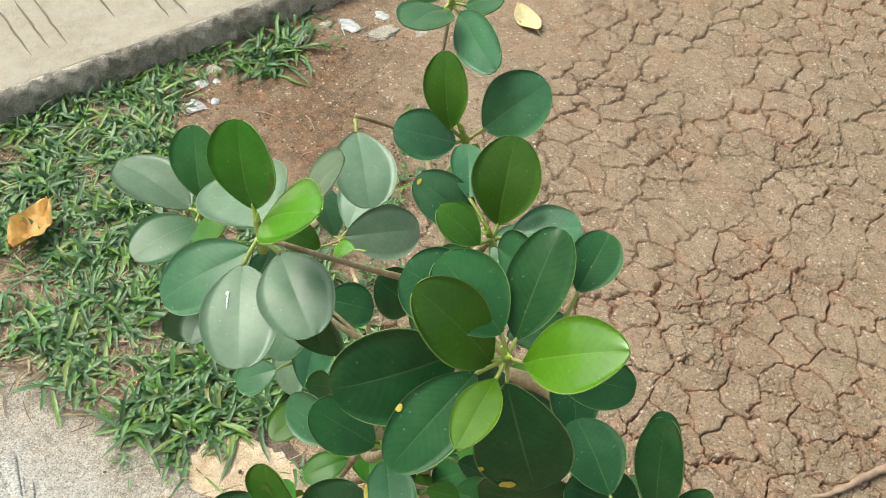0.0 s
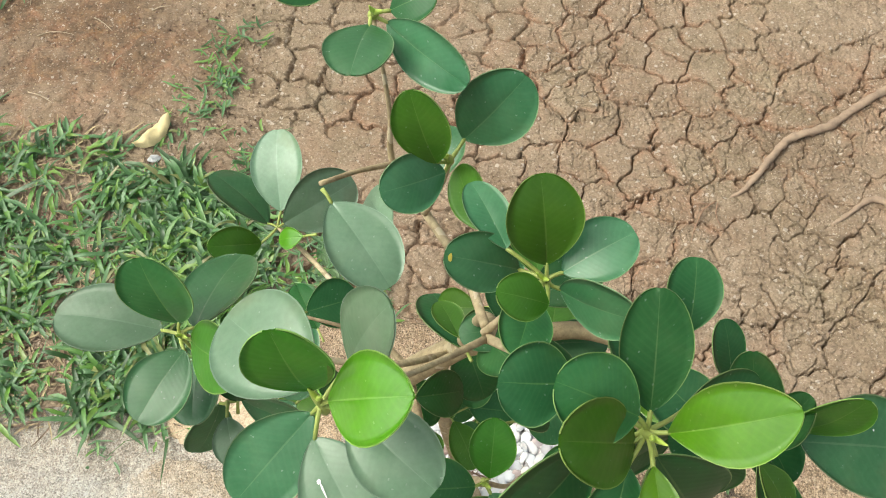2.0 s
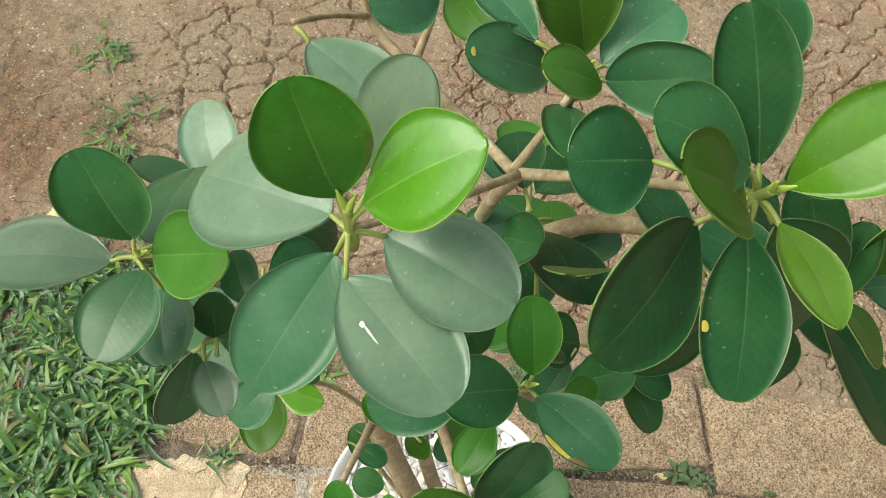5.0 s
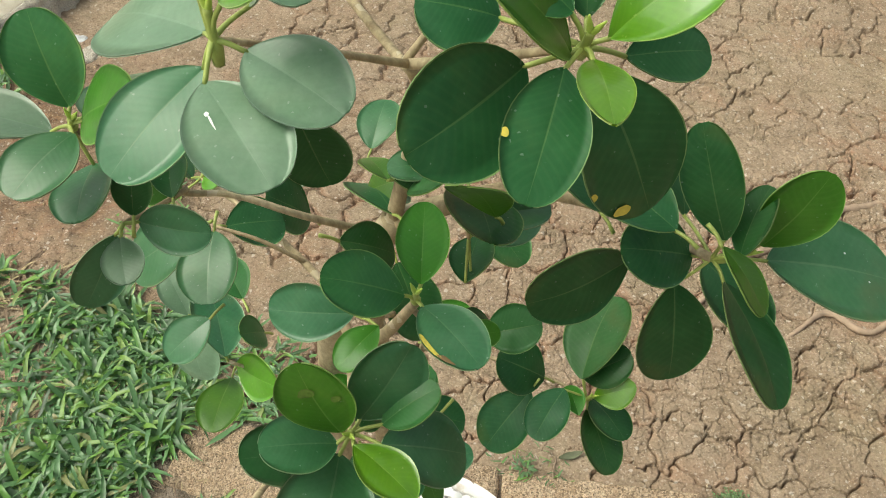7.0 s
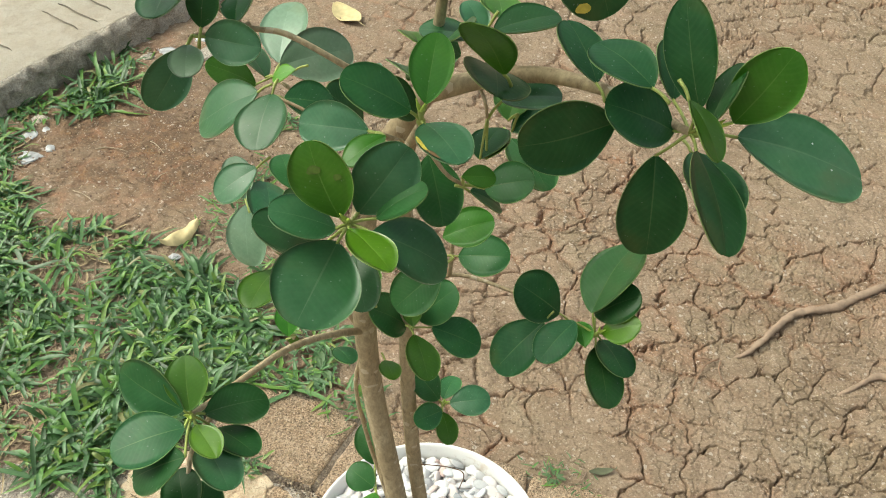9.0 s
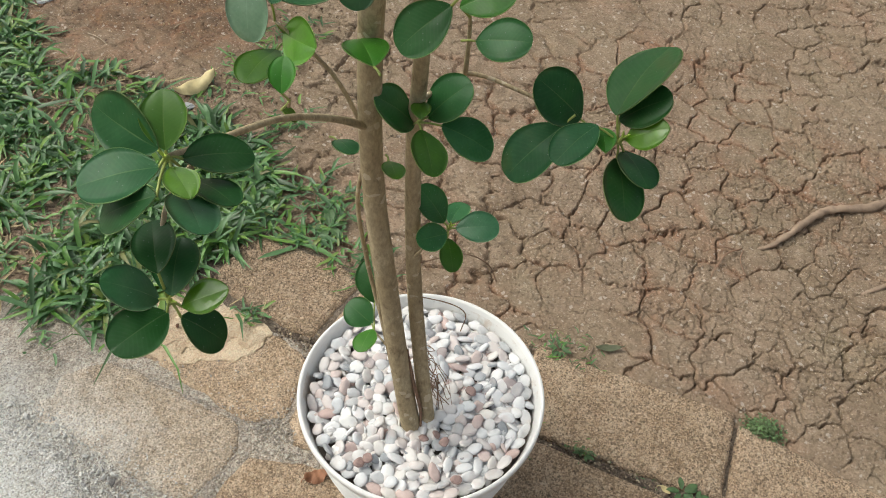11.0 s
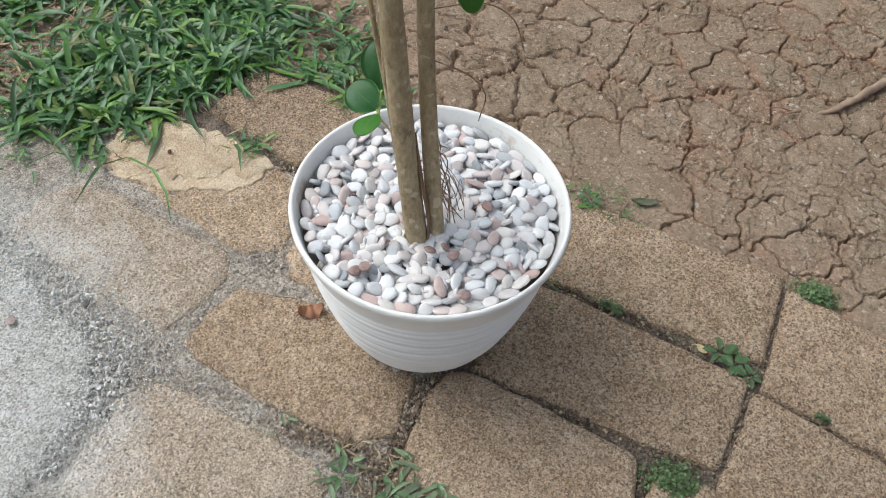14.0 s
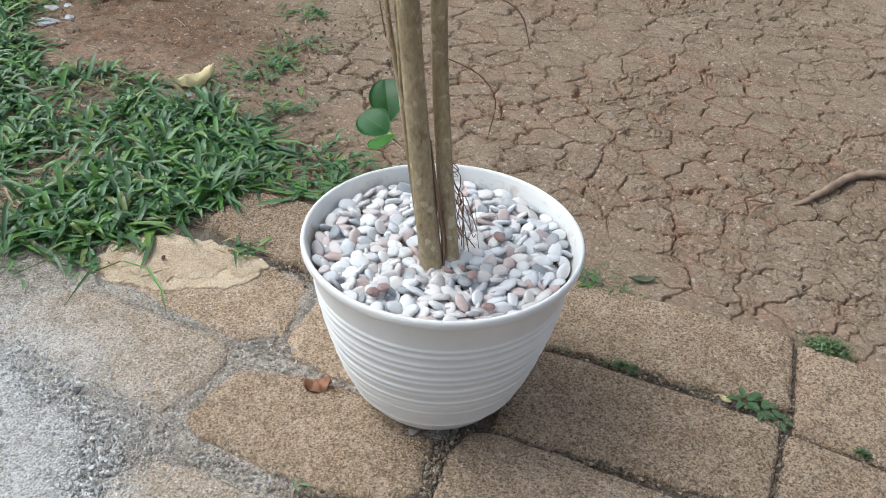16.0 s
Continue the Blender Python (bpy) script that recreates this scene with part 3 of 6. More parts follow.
paver((0.312, -0.06), (0.37, -0.045), (0.64, -0.12), (0.62, -0.25), (0.31, -0.2))
paver((-0.23, -0.022), (-0.154, -0.004), (-0.079, -0.01), (0.022, -0.05), (0.029, -0.12), (-0.008, -0.155), (-0.15, -0.147), (-0.224, -0.131), (-0.252, -0.114), (-0.243, -0.05), mat=WARM_PAVER, wobble=0.005)
paver((-0.28, -0.212), (-0.248, -0.174), (-0.181, -0.174), (-0.06, -0.186), (-0.01, -0.2), (0.0, -0.33), (-0.27, -0.33), mat=DUSTY_PAVER, top=-0.003, wobble=0.006)
paver((-0.562, -0.03), (-0.542, 0.014), (-0.494, 0.05), (-0.44, 0.047), (-0.356, 0.032), (-0.272, 0.02), (-0.25, -0.016), (-0.264, -0.088), (-0.28, -0.116), (-0.389, -0.1), (-0.537, -0.079), mat=DUSTY_PAVER, top=-0.003, wobble=0.006)
paver((-0.5, 0.075), (-0.515, 0.15), (-0.30, 0.184), (-0.268, 0.178), (-0.219, 0.15), (-0.211, 0.054), (-0.258, 0.026), (-0.371, 0.052), mat=WARM_PAVER, top=-0.004, wobble=0.005)
paver((-0.415, 0.355), (-0.255, 0.345), (-0.2, 0.325), (-0.236, 0.19), (-0.3, 0.198), (-0.435, 0.235), wobble=0.006)
paver((-0.19, 0.325), (0.085, 0.303), (0.085, 0.157), (-0.222, 0.186))
paver((-0.2, 0.165), (0.07, 0.142), (0.062, 0.008), (-0.09, 0.003), (-0.183, 0.019), (-0.204, 0.057), mat=WARM_PAVER, wobble=0.007)
flake = slab("stone_flake", ((-0.528, 0.15), (-0.47, 0.196), (-0.4, 0.205), (-0.331, 0.194), (-0.297, 0.184), (-0.297, 0.146), (-0.325, 0.116), (-0.39, 0.08), (-0.445, 0.074), (-0.505, 0.078)), -0.0012, 0.007, FLAKE, 5.5, 0.002, 0.014, PAVING, 0.006)

slab("stone_layer", ((-0.49, 0.115), (-0.47, 0.165), (-0.41, 0.185), (-0.36, 0.178), (-0.325, 0.17), (-0.33, 0.148), (-0.36, 0.125), (-0.4, 0.1), (-0.45, 0.09)), 0.0003, 0.006, FLAKE, 8.3, 0.0008, 0.016, PAVING, 0.006)
slab("stone_layer", ((-0.325, 0.176), (-0.304, 0.172), (-0.302, 0.153), (-0.318, 0.138), (-0.336, 0.143)), 0.0002, 0.006, FLAKE, 3.1, 0.0008, 0.008, PAVING, 0.005)
concrete = slab("concrete_patch", ((-0.95, -0.03), (-0.6, -0.065), (-0.507, -0.094), (-0.442, -0.116), (-0.384, -0.143), (-0.338, -0.164), (-0.312, -0.191), (-0.298, -0.221), (-0.292, -0.251), (-0.3, -0.6), (-0.95, -0.6)), -0.0025, 0.04, GRIT, 9.1, 0.014, 0.012, None, 0.006)
tagged(concrete, "pale grey rough poured concrete beside the paving", "concrete", kind="structure")


# ---- pot ----
def lathe(name, profile, mat, n=96):
    verts, faces = [], []
    for r, z in profile:
        verts += [(r * math.cos(a), r * math.sin(a), z) for a in (2 * math.pi * i / n for i in range(n))]
    for k in range(len(profile) - 1):
        faces += [(k * n + i, k * n + (i + 1) % n, (k + 1) * n + (i + 1) % n, (k + 1) * n + i) for i in range(n)]
    return mesh_of(name, verts, faces, mat)


POT_C, POT_TOP = (-0.005, 0.032), 0.217


def pot_radius(z):
    return float(np.interp(z, (0, 0.012, 0.03, 0.06, 0.09, 0.12, 0.15, 0.19), (0.066, 0.082, 0.0945, 0.108, 0.117, 0.1245, 0.1305, 0.137)))


def build_pot():
    pot = tagged(new("plant_pot"), "round white ribbed plastic plant pot on brown paving stones", "plant pot")
    pot.location = (*POT_C, 0)
    outer = [(0.0, 0.003), (0.054, 0.003), (0.059, 0.0), (0.064, 0.001)]
    ridges, z = [], 0.169
    while z > 0.03:
        ridges.append(z)
        z -= 0.0085 if len(ridges) % 2 else 0.0125
    z = 0.004
    while z < 0.186:
        rib = sum(0.0017 * math.exp(-((z - q) / 0.0017) ** 2) for q in ridges) + (0.0005 * math.sin(z * 560) if z < 0.172 else 0.0)
        outer.append((pot_radius(z) + 0.0006 + rib, z))
        z += 0.0009
    shoulder = [(0.1372, 0.187), (0.1385, 0.193), (0.1398, 0.2), (0.1412, 0.206)]
    lip = [(0.1412, 0.204), (0.1458, 0.2055), (0.1476, 0.2085), (0.1478, 0.2135), (0.1468, 0.2162), (0.145, POT_TOP), (0.1432, 0.2162), (0.1422, 0.2135), (0.141, 0.209)]
    inner = [(0.141, 0.209), (0.1375, 0.197), (0.1345, 0.182), (0.131, 0.17), (0.0, 0.165)]
    for name, prof, mat in (("pot_body", outer + shoulder, POT), ("rim", lip, POT), ("inner_wall", inner, POT_INSIDE)):
        child(new(name, lathe(name, prof, mat)), pot, Matrix.Translation((*POT_C, 0)))
    return pot


build_pot()


def pebble_mesh(seed, long, wide, high):
    """A river-worn stone: a flattened egg, fuller at one end, with faint flats."""
    bm = bmesh.new()
    bmesh.ops.create_icosphere(bm, subdivisions=2, radius=0.5)
    taper = 0.35 * math.sin(seed * 2.3)
    for v in bm.verts:
        k = 1 + 0.3 * noise.noise(v.co * 1.6 + Vector((seed * 5.1, 0, 0))) + 0.1 * noise.noise(v.co * 4 + Vector((0, seed * 3.3, 0)))
        flat = 1 - 0.3 * abs(v.co.z * 2) ** 3
        v.co = Vector((v.co.x * long * k, v.co.y * wide * k * (1 + taper * v.co.x), v.co.z * high * k * flat))
    me = bpy.data.meshes.new("pebble")
    bm.to_mesh(me)
    bm.free()
    me.materials.append(PEBBLE)
    me.polygons.foreach_set("use_smooth", [True] * len(me.polygons))
    return me


def build_pebbles():
    grit = plain("dark_grit", (0.15, 0.125, 0.105), 0.95)
    bed = new("pebble_bed", lathe("pebble_bed", [(0.1345, 0.184), (0.12, 0.188), (0.06, 0.192), (0.0, 0.194)], grit))
    bed.location = (*POT_C, 0)
    tagged(bed, "bed of white, grey and pink washed pebbles in the pot", "pebbles")
    rng = random.Random(7)
    shapes = [pebble_mesh(k, rng.uniform(0.0165, 0.0255), rng.uniform(0.013, 0.0175), rng.uniform(0.0062, 0.0085)) for k in range(24)]
    placed = []
    for k in range(90000):
        if len(placed) >= 292:
            break
        r, a = 0.1308 * math.sqrt(rng.random()), rng.uniform(0, 2 * math.pi)
        if k < 46:
            r, a = rng.uniform(0.1275, 0.1308), 2 * math.pi * (k + rng.uniform(-0.15, 0.15)) / 46
        x, y = r * math.cos(a), r * math.sin(a)
        if any((x - p) ** 2 + (y - q) ** 2 < 0.0117 ** 2 for p, q in placed) or math.hypot(x + 0.002, y + 0.035) < 0.017:
            continue
        placed.append((x, y))
        ob = new("pebble", rng.choice(shapes))
        z = 0.1985 + 0.0065 * (1 - r / 0.131) + rng.uniform(-0.0015, 0.003)
        turn = math.degrees(a) + 90 + rng.gauss(0, 14) if r > 0.117 else rng.uniform(0, 360)
        child(ob, bed, pose(x + POT_C[0], y + POT_C[1], z, rng.gauss(0, 27), rng.gauss(0, 22), turn))
    dark_red = plain("dark_red_pebble", (0.33, 0.225, 0.2), 0.6, 0.3, 130)
    red_shapes = []
    for k in (2, 5):
        me = shapes[k].copy()
        me.materials[0] = dark_red
        me.transform(Matrix.Diagonal((0.72, 0.75, 0.95, 1)))
        me.polygons.foreach_set("use_smooth", [False] * len(me.polygons))
        red_shapes.append(me)
    for x, y, z in ((0.019, -0.026, 0.214), (0.031, -0.016, 0.2135), (0.042, -0.022, 0.2125), (-0.033, -0.07, 0.2095), (-0.04, -0.078, 0.208), (0.07, -0.06, 0.2085), (-0.035, 0.06, 0.212), (0.05, 0.055, 0.211)):
        child(new("pebble", rng.choice(red_shapes)), bed, pose(x, y, z, rng.gauss(0, 20), rng.gauss(0, 20), rng.uniform(0, 360)))
    verts, faces = [], []
    for _ in range(900):
        r, a = 0.1265 * math.sqrt(rng.random()), rng.uniform(0, 2 * math.pi)
        z = 0.194 + 0.0062 * (1 - r / 0.131) + rng.uniform(-0.003, 0.0012)
        m = pose(r * math.cos(a), r * math.sin(a), z, rng.gauss(0, 30), rng.gauss(0, 30), rng.uniform(0, 360))
        me, base = rng.choice(shapes), len(verts)
        verts += [m @ (v.co * 0.92) for v in me.vertices]
        faces += [tuple(base + i for i in p.vertices) for p in me.polygons]
    rest = new("pebble_layer", mesh_of("pebble_layer", verts, faces, PEBBLE))
    tagged(child(rest, bed, Matrix.Translation((*POT_C, 0))), kind="stuff")
    return bed


build_pebbles()


# ---- the fig ----
FIG = tagged(new("fig_plant"), "small rubbery-leaved fig with two brown stems in a white pot", "potted plant")
FIG.location = (0, 0, 0.19)


def curve_points(pts, per=6):
    """A smooth line of (place, radius) through the given x, y, z, r."""
    p = [Vector(q) for q in ([tuple(2 * a - b for a, b in zip(pts[0], pts[1]))] + list(pts) + [tuple(2 * a - b for a, b in zip(pts[-1], pts[-2]))])]
    out = []
    for k in range(1, len(p) - 2):
        a, b, c, d = p[k - 1:k + 3]
        for i in range(per):
            t = i / per
            out.append(0.5 * ((2 * b) + (c - a) * t + (2 * a - 5 * b + 4 * c - d) * t * t + (3 * b - a - 3 * c + d) * t ** 3))
    return out + [Vector(pts[-1])]


def tube(name, pts, mat, sides=10, rough=0.06, seed=0.0, per=6, cap=True):
    line = curve_points(pts, per) if len(pts) > 2 or per > 1 else [Vector(q) for q in pts]
    verts, faces = [], []
    up = Vector((0.3, 0.9, 0.2))
    for k, q in enumerate(line):
        c, r = Vector(q[:3]), max(q[3], 0.0002)
        a, b = Vector(line[max(0, k - 1)][:3]), Vector(line[min(len(line) - 1, k + 1)][:3])
        d = (b - a).normalized()
        s = d.cross(up)
        s = (s if s.length > 0.1 else d.cross(Vector((1, 0, 0)))).normalized()
        w = d.cross(s)
        up = -w if w.length > 0 else up
        for i in range(sides):
            t = 2 * math.pi * i / sides
            v = s * math.cos(t) + w * math.sin(t)
            k2 = 1 + rough * noise.noise((c + v * r) * 120 + Vector((seed, 0, 0))) * 2
            verts.append(c + v * r * k2)
    n = sides
    for k in range(len(line) - 1):
        faces += [(k * n + i, k * n + (i + 1) % n, (k + 1) * n + (i + 1) % n, (k + 1) * n + i) for i in range(n)]
    if cap:
        faces += [tuple(range(n))[::-1], tuple(range((len(line) - 1) * n, len(line) * n))]
    return mesh_of(name, verts, faces, mat)


def limb(name, *pts, mat=BARK, sides=10, rough=0.012):
    pts = [(x, y, z, r * (0.86 if name == "stem" else 0.92)) for x, y, z, r in pts]
    return child(new(name, tube(name, pts, mat, sides, rough, len(bpy.data.meshes))), FIG)


# "p" leaves have the sky's pale sheen put into their colour
LEAF_MATS = {"o": OLD, "g": DEEP, "m": MIDDLE, "y": YOUNG, "b": WAXY, "p": SKY_SHEEN}
NODE = [Vector((0, 0, 0))]
leaf_count = [0]


def whorl(x, y, z):
    NODE[0] = Vector((x, y, z))


def leaf(base, tip, wide, face, age="o", arch=0.06, cup=0.08, point=0.0, stalk=True):
    """One leaf of the current whorl: from base to tip, wide across, its upper side towards face."""
    leaf_count[0] += 1
    point = point or {"m": 0.54, "y": 0.66}.get(age, 0.5)
    rng = random.Random(leaf_count[0] * 17)
    base, tip = Vector(base), Vector(tip)
    along = tip - base
    size = along.length
    x = along.normalized()
    z = Vector(face)
    z = (z - x * z.dot(x)).normalized()
    y = z.cross(x)
    rows, cols, thick, turn = 18, 10, 0.0007, leaf_count[0] * 1.7
    across = (-1.0, -0.74, -0.44, -0.17, -0.045, 0.0, 0.045, 0.17, 0.44, 0.74, 1.0)

    fold = cup * rng.uniform(0.3, 1.25)
    plump = 1.0 if age == "y" else 1.07

    def place(s, v, lift=0.0):
        half = wide * plump / 2 * max(0.0, math.sin(math.pi * min(1, 0.004 + 0.992 * s) ** 1.17)) ** (point + 0.08 - 0.16 * s)
        bend = -arch * size * (2 * s - 1) ** 2 + arch * size * 0.5
        wave = 0.012 * size * noise.noise(Vector((s * 3, v * 2, turn)))
        return s * size, v * half, bend + fold * wide * (abs(v) - 0.3 * v * v) * math.sin(math.pi * min(1, 0.1 + 0.9 * s)) + wave + lift

    verts, uvs, faces = [], [], []
    for under in (0, 1):
        for i in range(rows + 1):
            s = (1 - math.cos(math.pi * i / rows)) / 2
            for j in range(cols + 1):
                v = across[j]
                verts.append(place(s, v, -thick if under else 0.0))
                uvs.append((s, (v + 1) / 2))
    per = (rows + 1) * (cols + 1)
    for i in range(rows):
        for j in range(cols):
            a = i * (cols + 1) + j
            faces.append((a, a + cols + 1, a + cols + 2, a + 1))
            faces.append((per + a, per + a + 1, per + a + cols + 2, per + a + cols + 1))
    for i in range(rows):
        for j in (0, cols):
            a, b = i * (cols + 1) + j, (i + 1) * (cols + 1) + j
            faces.append((a, per + a, per + b, b) if j else (b, per + b, per + a, a))
    ob = new("leaf", mesh_of("leaf", verts, faces, LEAF_MATS[age], True, uvs))
    m = Matrix((x, y, z)).transposed().to_4x4()
    m.translation = base
    child(ob, FIG, m)
    LAST[:] = [ob, place]
    if stalk:
        n = NODE[0]
        e = base + x * size * 0.01 + z * (-arch * size * 0.5 - 0.0006)
        h = (n + e) / 2 + z * 0.001
        st = new("petiole", tube("petiole", [(*n, 0.0011), (*h, 0.0009), (*e, 0.0009)], GREEN_STEM, 6, 0, 0, 3))
        child(st, ob)
    return ob


def scar(name, u, v, du, dv, mat, label, turn=0.0):
    """A mark on the last leaf: u along it, v across it (-1 to 1), du and dv its half sizes."""
    ob, point = LAST[0], LAST[1]
    rng = random.Random(int(u * 100 + v * 37 + leaf_count[0]))
    ring, faces = [], []
    for r in (0.0, 0.55, 1.0):
        for k in range(14):
            a = 2 * math.pi * k / 14
            q = r * (1 + 0.4 * noise.noise(Vector((math.cos(a) * 1.3, math.sin(a) * 1.3, u * 30 + v * 9))))
            p, w = q * math.cos(a) * du, q * math.sin(a) * dv
            ring.append(point(min(0.985, max(0.01, u + p * math.cos(turn) - w * math.sin(turn))), min(0.985, max(-0.985, v + p * math.sin(turn) + w * math.cos(turn))), 0.0006))
    for r in range(2):
        faces += [(r * 14 + k, (r + 1) * 14 + k, (r + 1) * 14 + (k + 1) % 14, r * 14 + (k + 1) % 14) for k in range(14)]
    sc = new(name, mesh_of(name, ring, faces, mat))
    sc.parent = ob
    return tagged(sc, label)


LAST = [None, None]
YELLOW_SPOT = plain("yellow_spot", (0.5, 0.42, 0.06), 0.6, 0.3, 200)
BROWN_SPOT = plain("brown_spot", (0.16, 0.1, 0.04), 0.7, 0.3, 200)
PALE_SCAR = plain("pale_scar", (0.72, 0.74, 0.7), 0.6, 0.1, 200)

# leaves and limbs, one by one
limb("stem", (0.0, -0.008, 0.175, 0.0135), (-0.018, -0.006, 0.3, 0.0125), (-0.034, -0.004, 0.43, 0.012), (-0.046, -0.012, 0.59, 0.0115), (-0.04, -0.03, 0.74, 0.011), (-0.02, -0.055, 0.86, 0.0105), (0.02, -0.062, 0.945, 0.0085), sides=18, rough=0.004)
limb("stem", (0.016, 0.004, 0.175, 0.0105), (-0.003, 0.013, 0.315, 0.0095), (-0.014, 0.016, 0.428, 0.009), (-0.017, 0.011, 0.538, 0.0085), (-0.014, -0.001, 0.645, 0.008), (-0.004, -0.02, 0.75, 0.007), (0.0, -0.045, 0.85, 0.006), (0.012, -0.058, 0.925, 0.005), sides=16, rough=0.004)
limb("branch", (0.02, -0.062, 0.943, 0.0076), (0.055, -0.056, 0.955, 0.0060), (0.09, -0.053, 0.962, 0.0052), (0.13, -0.07, 0.968, 0.0036), (0.172, -0.102, 0.973, 0.0024))
limb("branch", (0.018, -0.062, 0.94, 0.0052), (0.03, -0.068, 1.0, 0.0035), (0.038, -0.09, 1.05, 0.0030), (0.038, -0.109, 1.079, 0.0029))
limb("branch", (0.038, -0.109, 1.079, 0.0019), (0.012, -0.136, 1.103, 0.0014), (-0.016, -0.158, 1.122, 0.0013))
limb("branch", (0.038, -0.109, 1.079, 0.0024), (0.067, -0.127, 1.097, 0.0018), (0.098, -0.153, 1.122, 0.0016))
limb("branch", (0.036, -0.107, 1.079, 0.0019), (0.048, -0.1, 1.094, 0.0016), (0.059, -0.094, 1.11, 0.0018))
limb("branch", (0.036, -0.1, 1.07, 0.0024), (0.024, -0.072, 1.06, 0.0024), (0.004, -0.049, 1.068, 0.0022), (-0.014, -0.031, 1.082, 0.0018), (-0.014, -0.024, 1.115, 0.0012), (-0.022, 0.0, 1.146, 0.0010))
limb("twig", (0.002, -0.048, 1.07, 0.0020), (0.01, -0.044, 1.09, 0.0016), (0.014, -0.04, 1.104, 0.0014))
limb("twig", (-0.014, -0.031, 1.082, 0.0016), (-0.026, -0.045, 1.096, 0.0012), (-0.038, -0.06, 1.108, 0.0013))
limb("branch", (0.012, -0.065, 0.935, 0.0026), (-0.02, -0.09, 0.972, 0.0020), (-0.05, -0.096, 0.99, 0.0018), (-0.078, -0.1, 0.996, 0.0017), (-0.107, -0.109, 1.039, 0.0013))
limb("twig", (-0.07, -0.098, 0.994, 0.0016), (-0.082, -0.115, 0.996, 0.0014), (-0.089, -0.127, 1.0, 0.0013))
limb("branch", (-0.02, -0.052, 0.86, 0.0028), (-0.05, -0.03, 0.875, 0.0024), (-0.09, 0.01, 0.866, 0.0020), (-0.13, 0.042, 0.862, 0.0014))
limb("twig", (-0.04, -0.036, 0.872, 0.0016), (-0.065, -0.04, 0.895, 0.0014), (-0.09, -0.04, 0.905, 0.0011))
limb("branch", (-0.046, -0.016, 0.64, 0.0024), (-0.08, -0.01, 0.695, 0.0019), (-0.117, -0.026, 0.745, 0.0013))
limb("branch", (-0.02, -0.055, 0.85, 0.0040), (0.0, -0.11, 0.895, 0.0032), (0.012, -0.165, 0.932, 0.0024), (0.018, -0.194, 0.952, 0.0016))
limb("branch", (0.0, -0.112, 0.897, 0.0036), (0.022, -0.135, 0.94, 0.0034), (0.041, -0.147, 0.983, 0.0024))
limb("twig", (0.03, -0.14, 0.965, 0.0016), (0.02, -0.153, 0.978, 0.0013))
limb("twig", (0.04, -0.145, 0.975, 0.0016), (0.052, -0.14, 0.95, 0.0013), (0.06, -0.13, 0.935, 0.0011))
limb("branch", (-0.008, -0.01, 0.69, 0.0024), (0.016, 0.03, 0.696, 0.0021), (0.07, 0.034, 0.687, 0.0018), (0.117, 0.02, 0.685, 0.0014), (0.146, -0.004, 0.697, 0.0013))
limb("twig", (0.016, 0.03, 0.696, 0.0024), (0.022, 0.01, 0.74, 0.0019), (0.03, -0.022, 0.785, 0.0014))
limb("twig", (-0.01, -0.005, 0.675, 0.0016), (-0.004, -0.02, 0.682, 0.0014), (-0.002, -0.03, 0.688, 0.0013))
limb("twig", (-0.017, 0.01, 0.478, 0.0016), (0.0, 0.004, 0.51, 0.0011), (0.015, 0.02, 0.524, 0.0010))
limb("twig", (-0.021, 0.0, 0.312, 0.0016), (-0.044, 0.012, 0.319, 0.0013), (-0.062, 0.022, 0.323, 0.0012))
limb("branch", (-0.044, -0.018, 0.658, 0.004), (-0.056, -0.062, 0.699, 0.0031), (-0.07, -0.115, 0.737, 0.0027), (-0.083, -0.18, 0.766, 0.0023), (-0.089, -0.214, 0.782, 0.0018))
limb("branch", (-0.084, -0.185, 0.766, 0.0024), (-0.092, -0.225, 0.745, 0.0019), (-0.08, -0.255, 0.703, 0.0014))
limb("twig", (-0.066, -0.11, 0.745, 0.0013), (-0.062, -0.115, 0.755, 0.0010))
limb("twig", (0.05, -0.056, 0.953, 0.0016), (0.054, -0.042, 0.964, 0.0014), (0.055, -0.03, 0.972, 0.0012))
limb("twig", (0.05, -0.057, 0.953, 0.0014), (0.056, -0.06, 0.942, 0.0012), (0.058, -0.06, 0.93, 0.0010))
limb("aerial_root", (-0.04, -0.012, 0.66, 0.0018), (-0.066, 0.0, 0.56, 0.0022), (-0.062, 0.008, 0.46, 0.0025), (-0.045, 0.006, 0.37, 0.0028), (-0.03, 0.003, 0.28, 0.0026), (-0.014, 0.006, 0.18, 0.0026))
limb("dry_shoot", (-0.046, -0.008, 0.66, 0.0018), (-0.06, 0.0, 0.625, 0.0018), (-0.059, 0.0, 0.555, 0.0021), (-0.054, 0.0, 0.5, 0.0024), (-0.048, 0.0, 0.44, 0.0023), (-0.0425, 0.0, 0.38, 0.002), (-0.03, 0.002, 0.34, 0.002), sides=8)

OLIVE_PATCH = plain("olive_brown_patch", (0.08, 0.145, 0.018), 0.5, 0.35, 160)
whorl(-0.016, -0.158, 1.122)
leaf((-0.017, -0.159, 1.138), (-0.024, -0.154, 1.177), 0.028, (0.17, -0.97, 0.17), "m")
scar("spot", 0.36, -0.88, 0.2, 0.07, OLIVE_PATCH, "olive-brown drying edge")
leaf((-0.011, -0.161, 1.138), (0.020, -0.164, 1.165), 0.031, (-0.65, -0.28, 0.70), "y")
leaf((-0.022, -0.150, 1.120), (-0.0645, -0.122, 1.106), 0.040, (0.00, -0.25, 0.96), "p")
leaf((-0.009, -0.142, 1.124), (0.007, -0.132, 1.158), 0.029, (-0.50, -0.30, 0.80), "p")
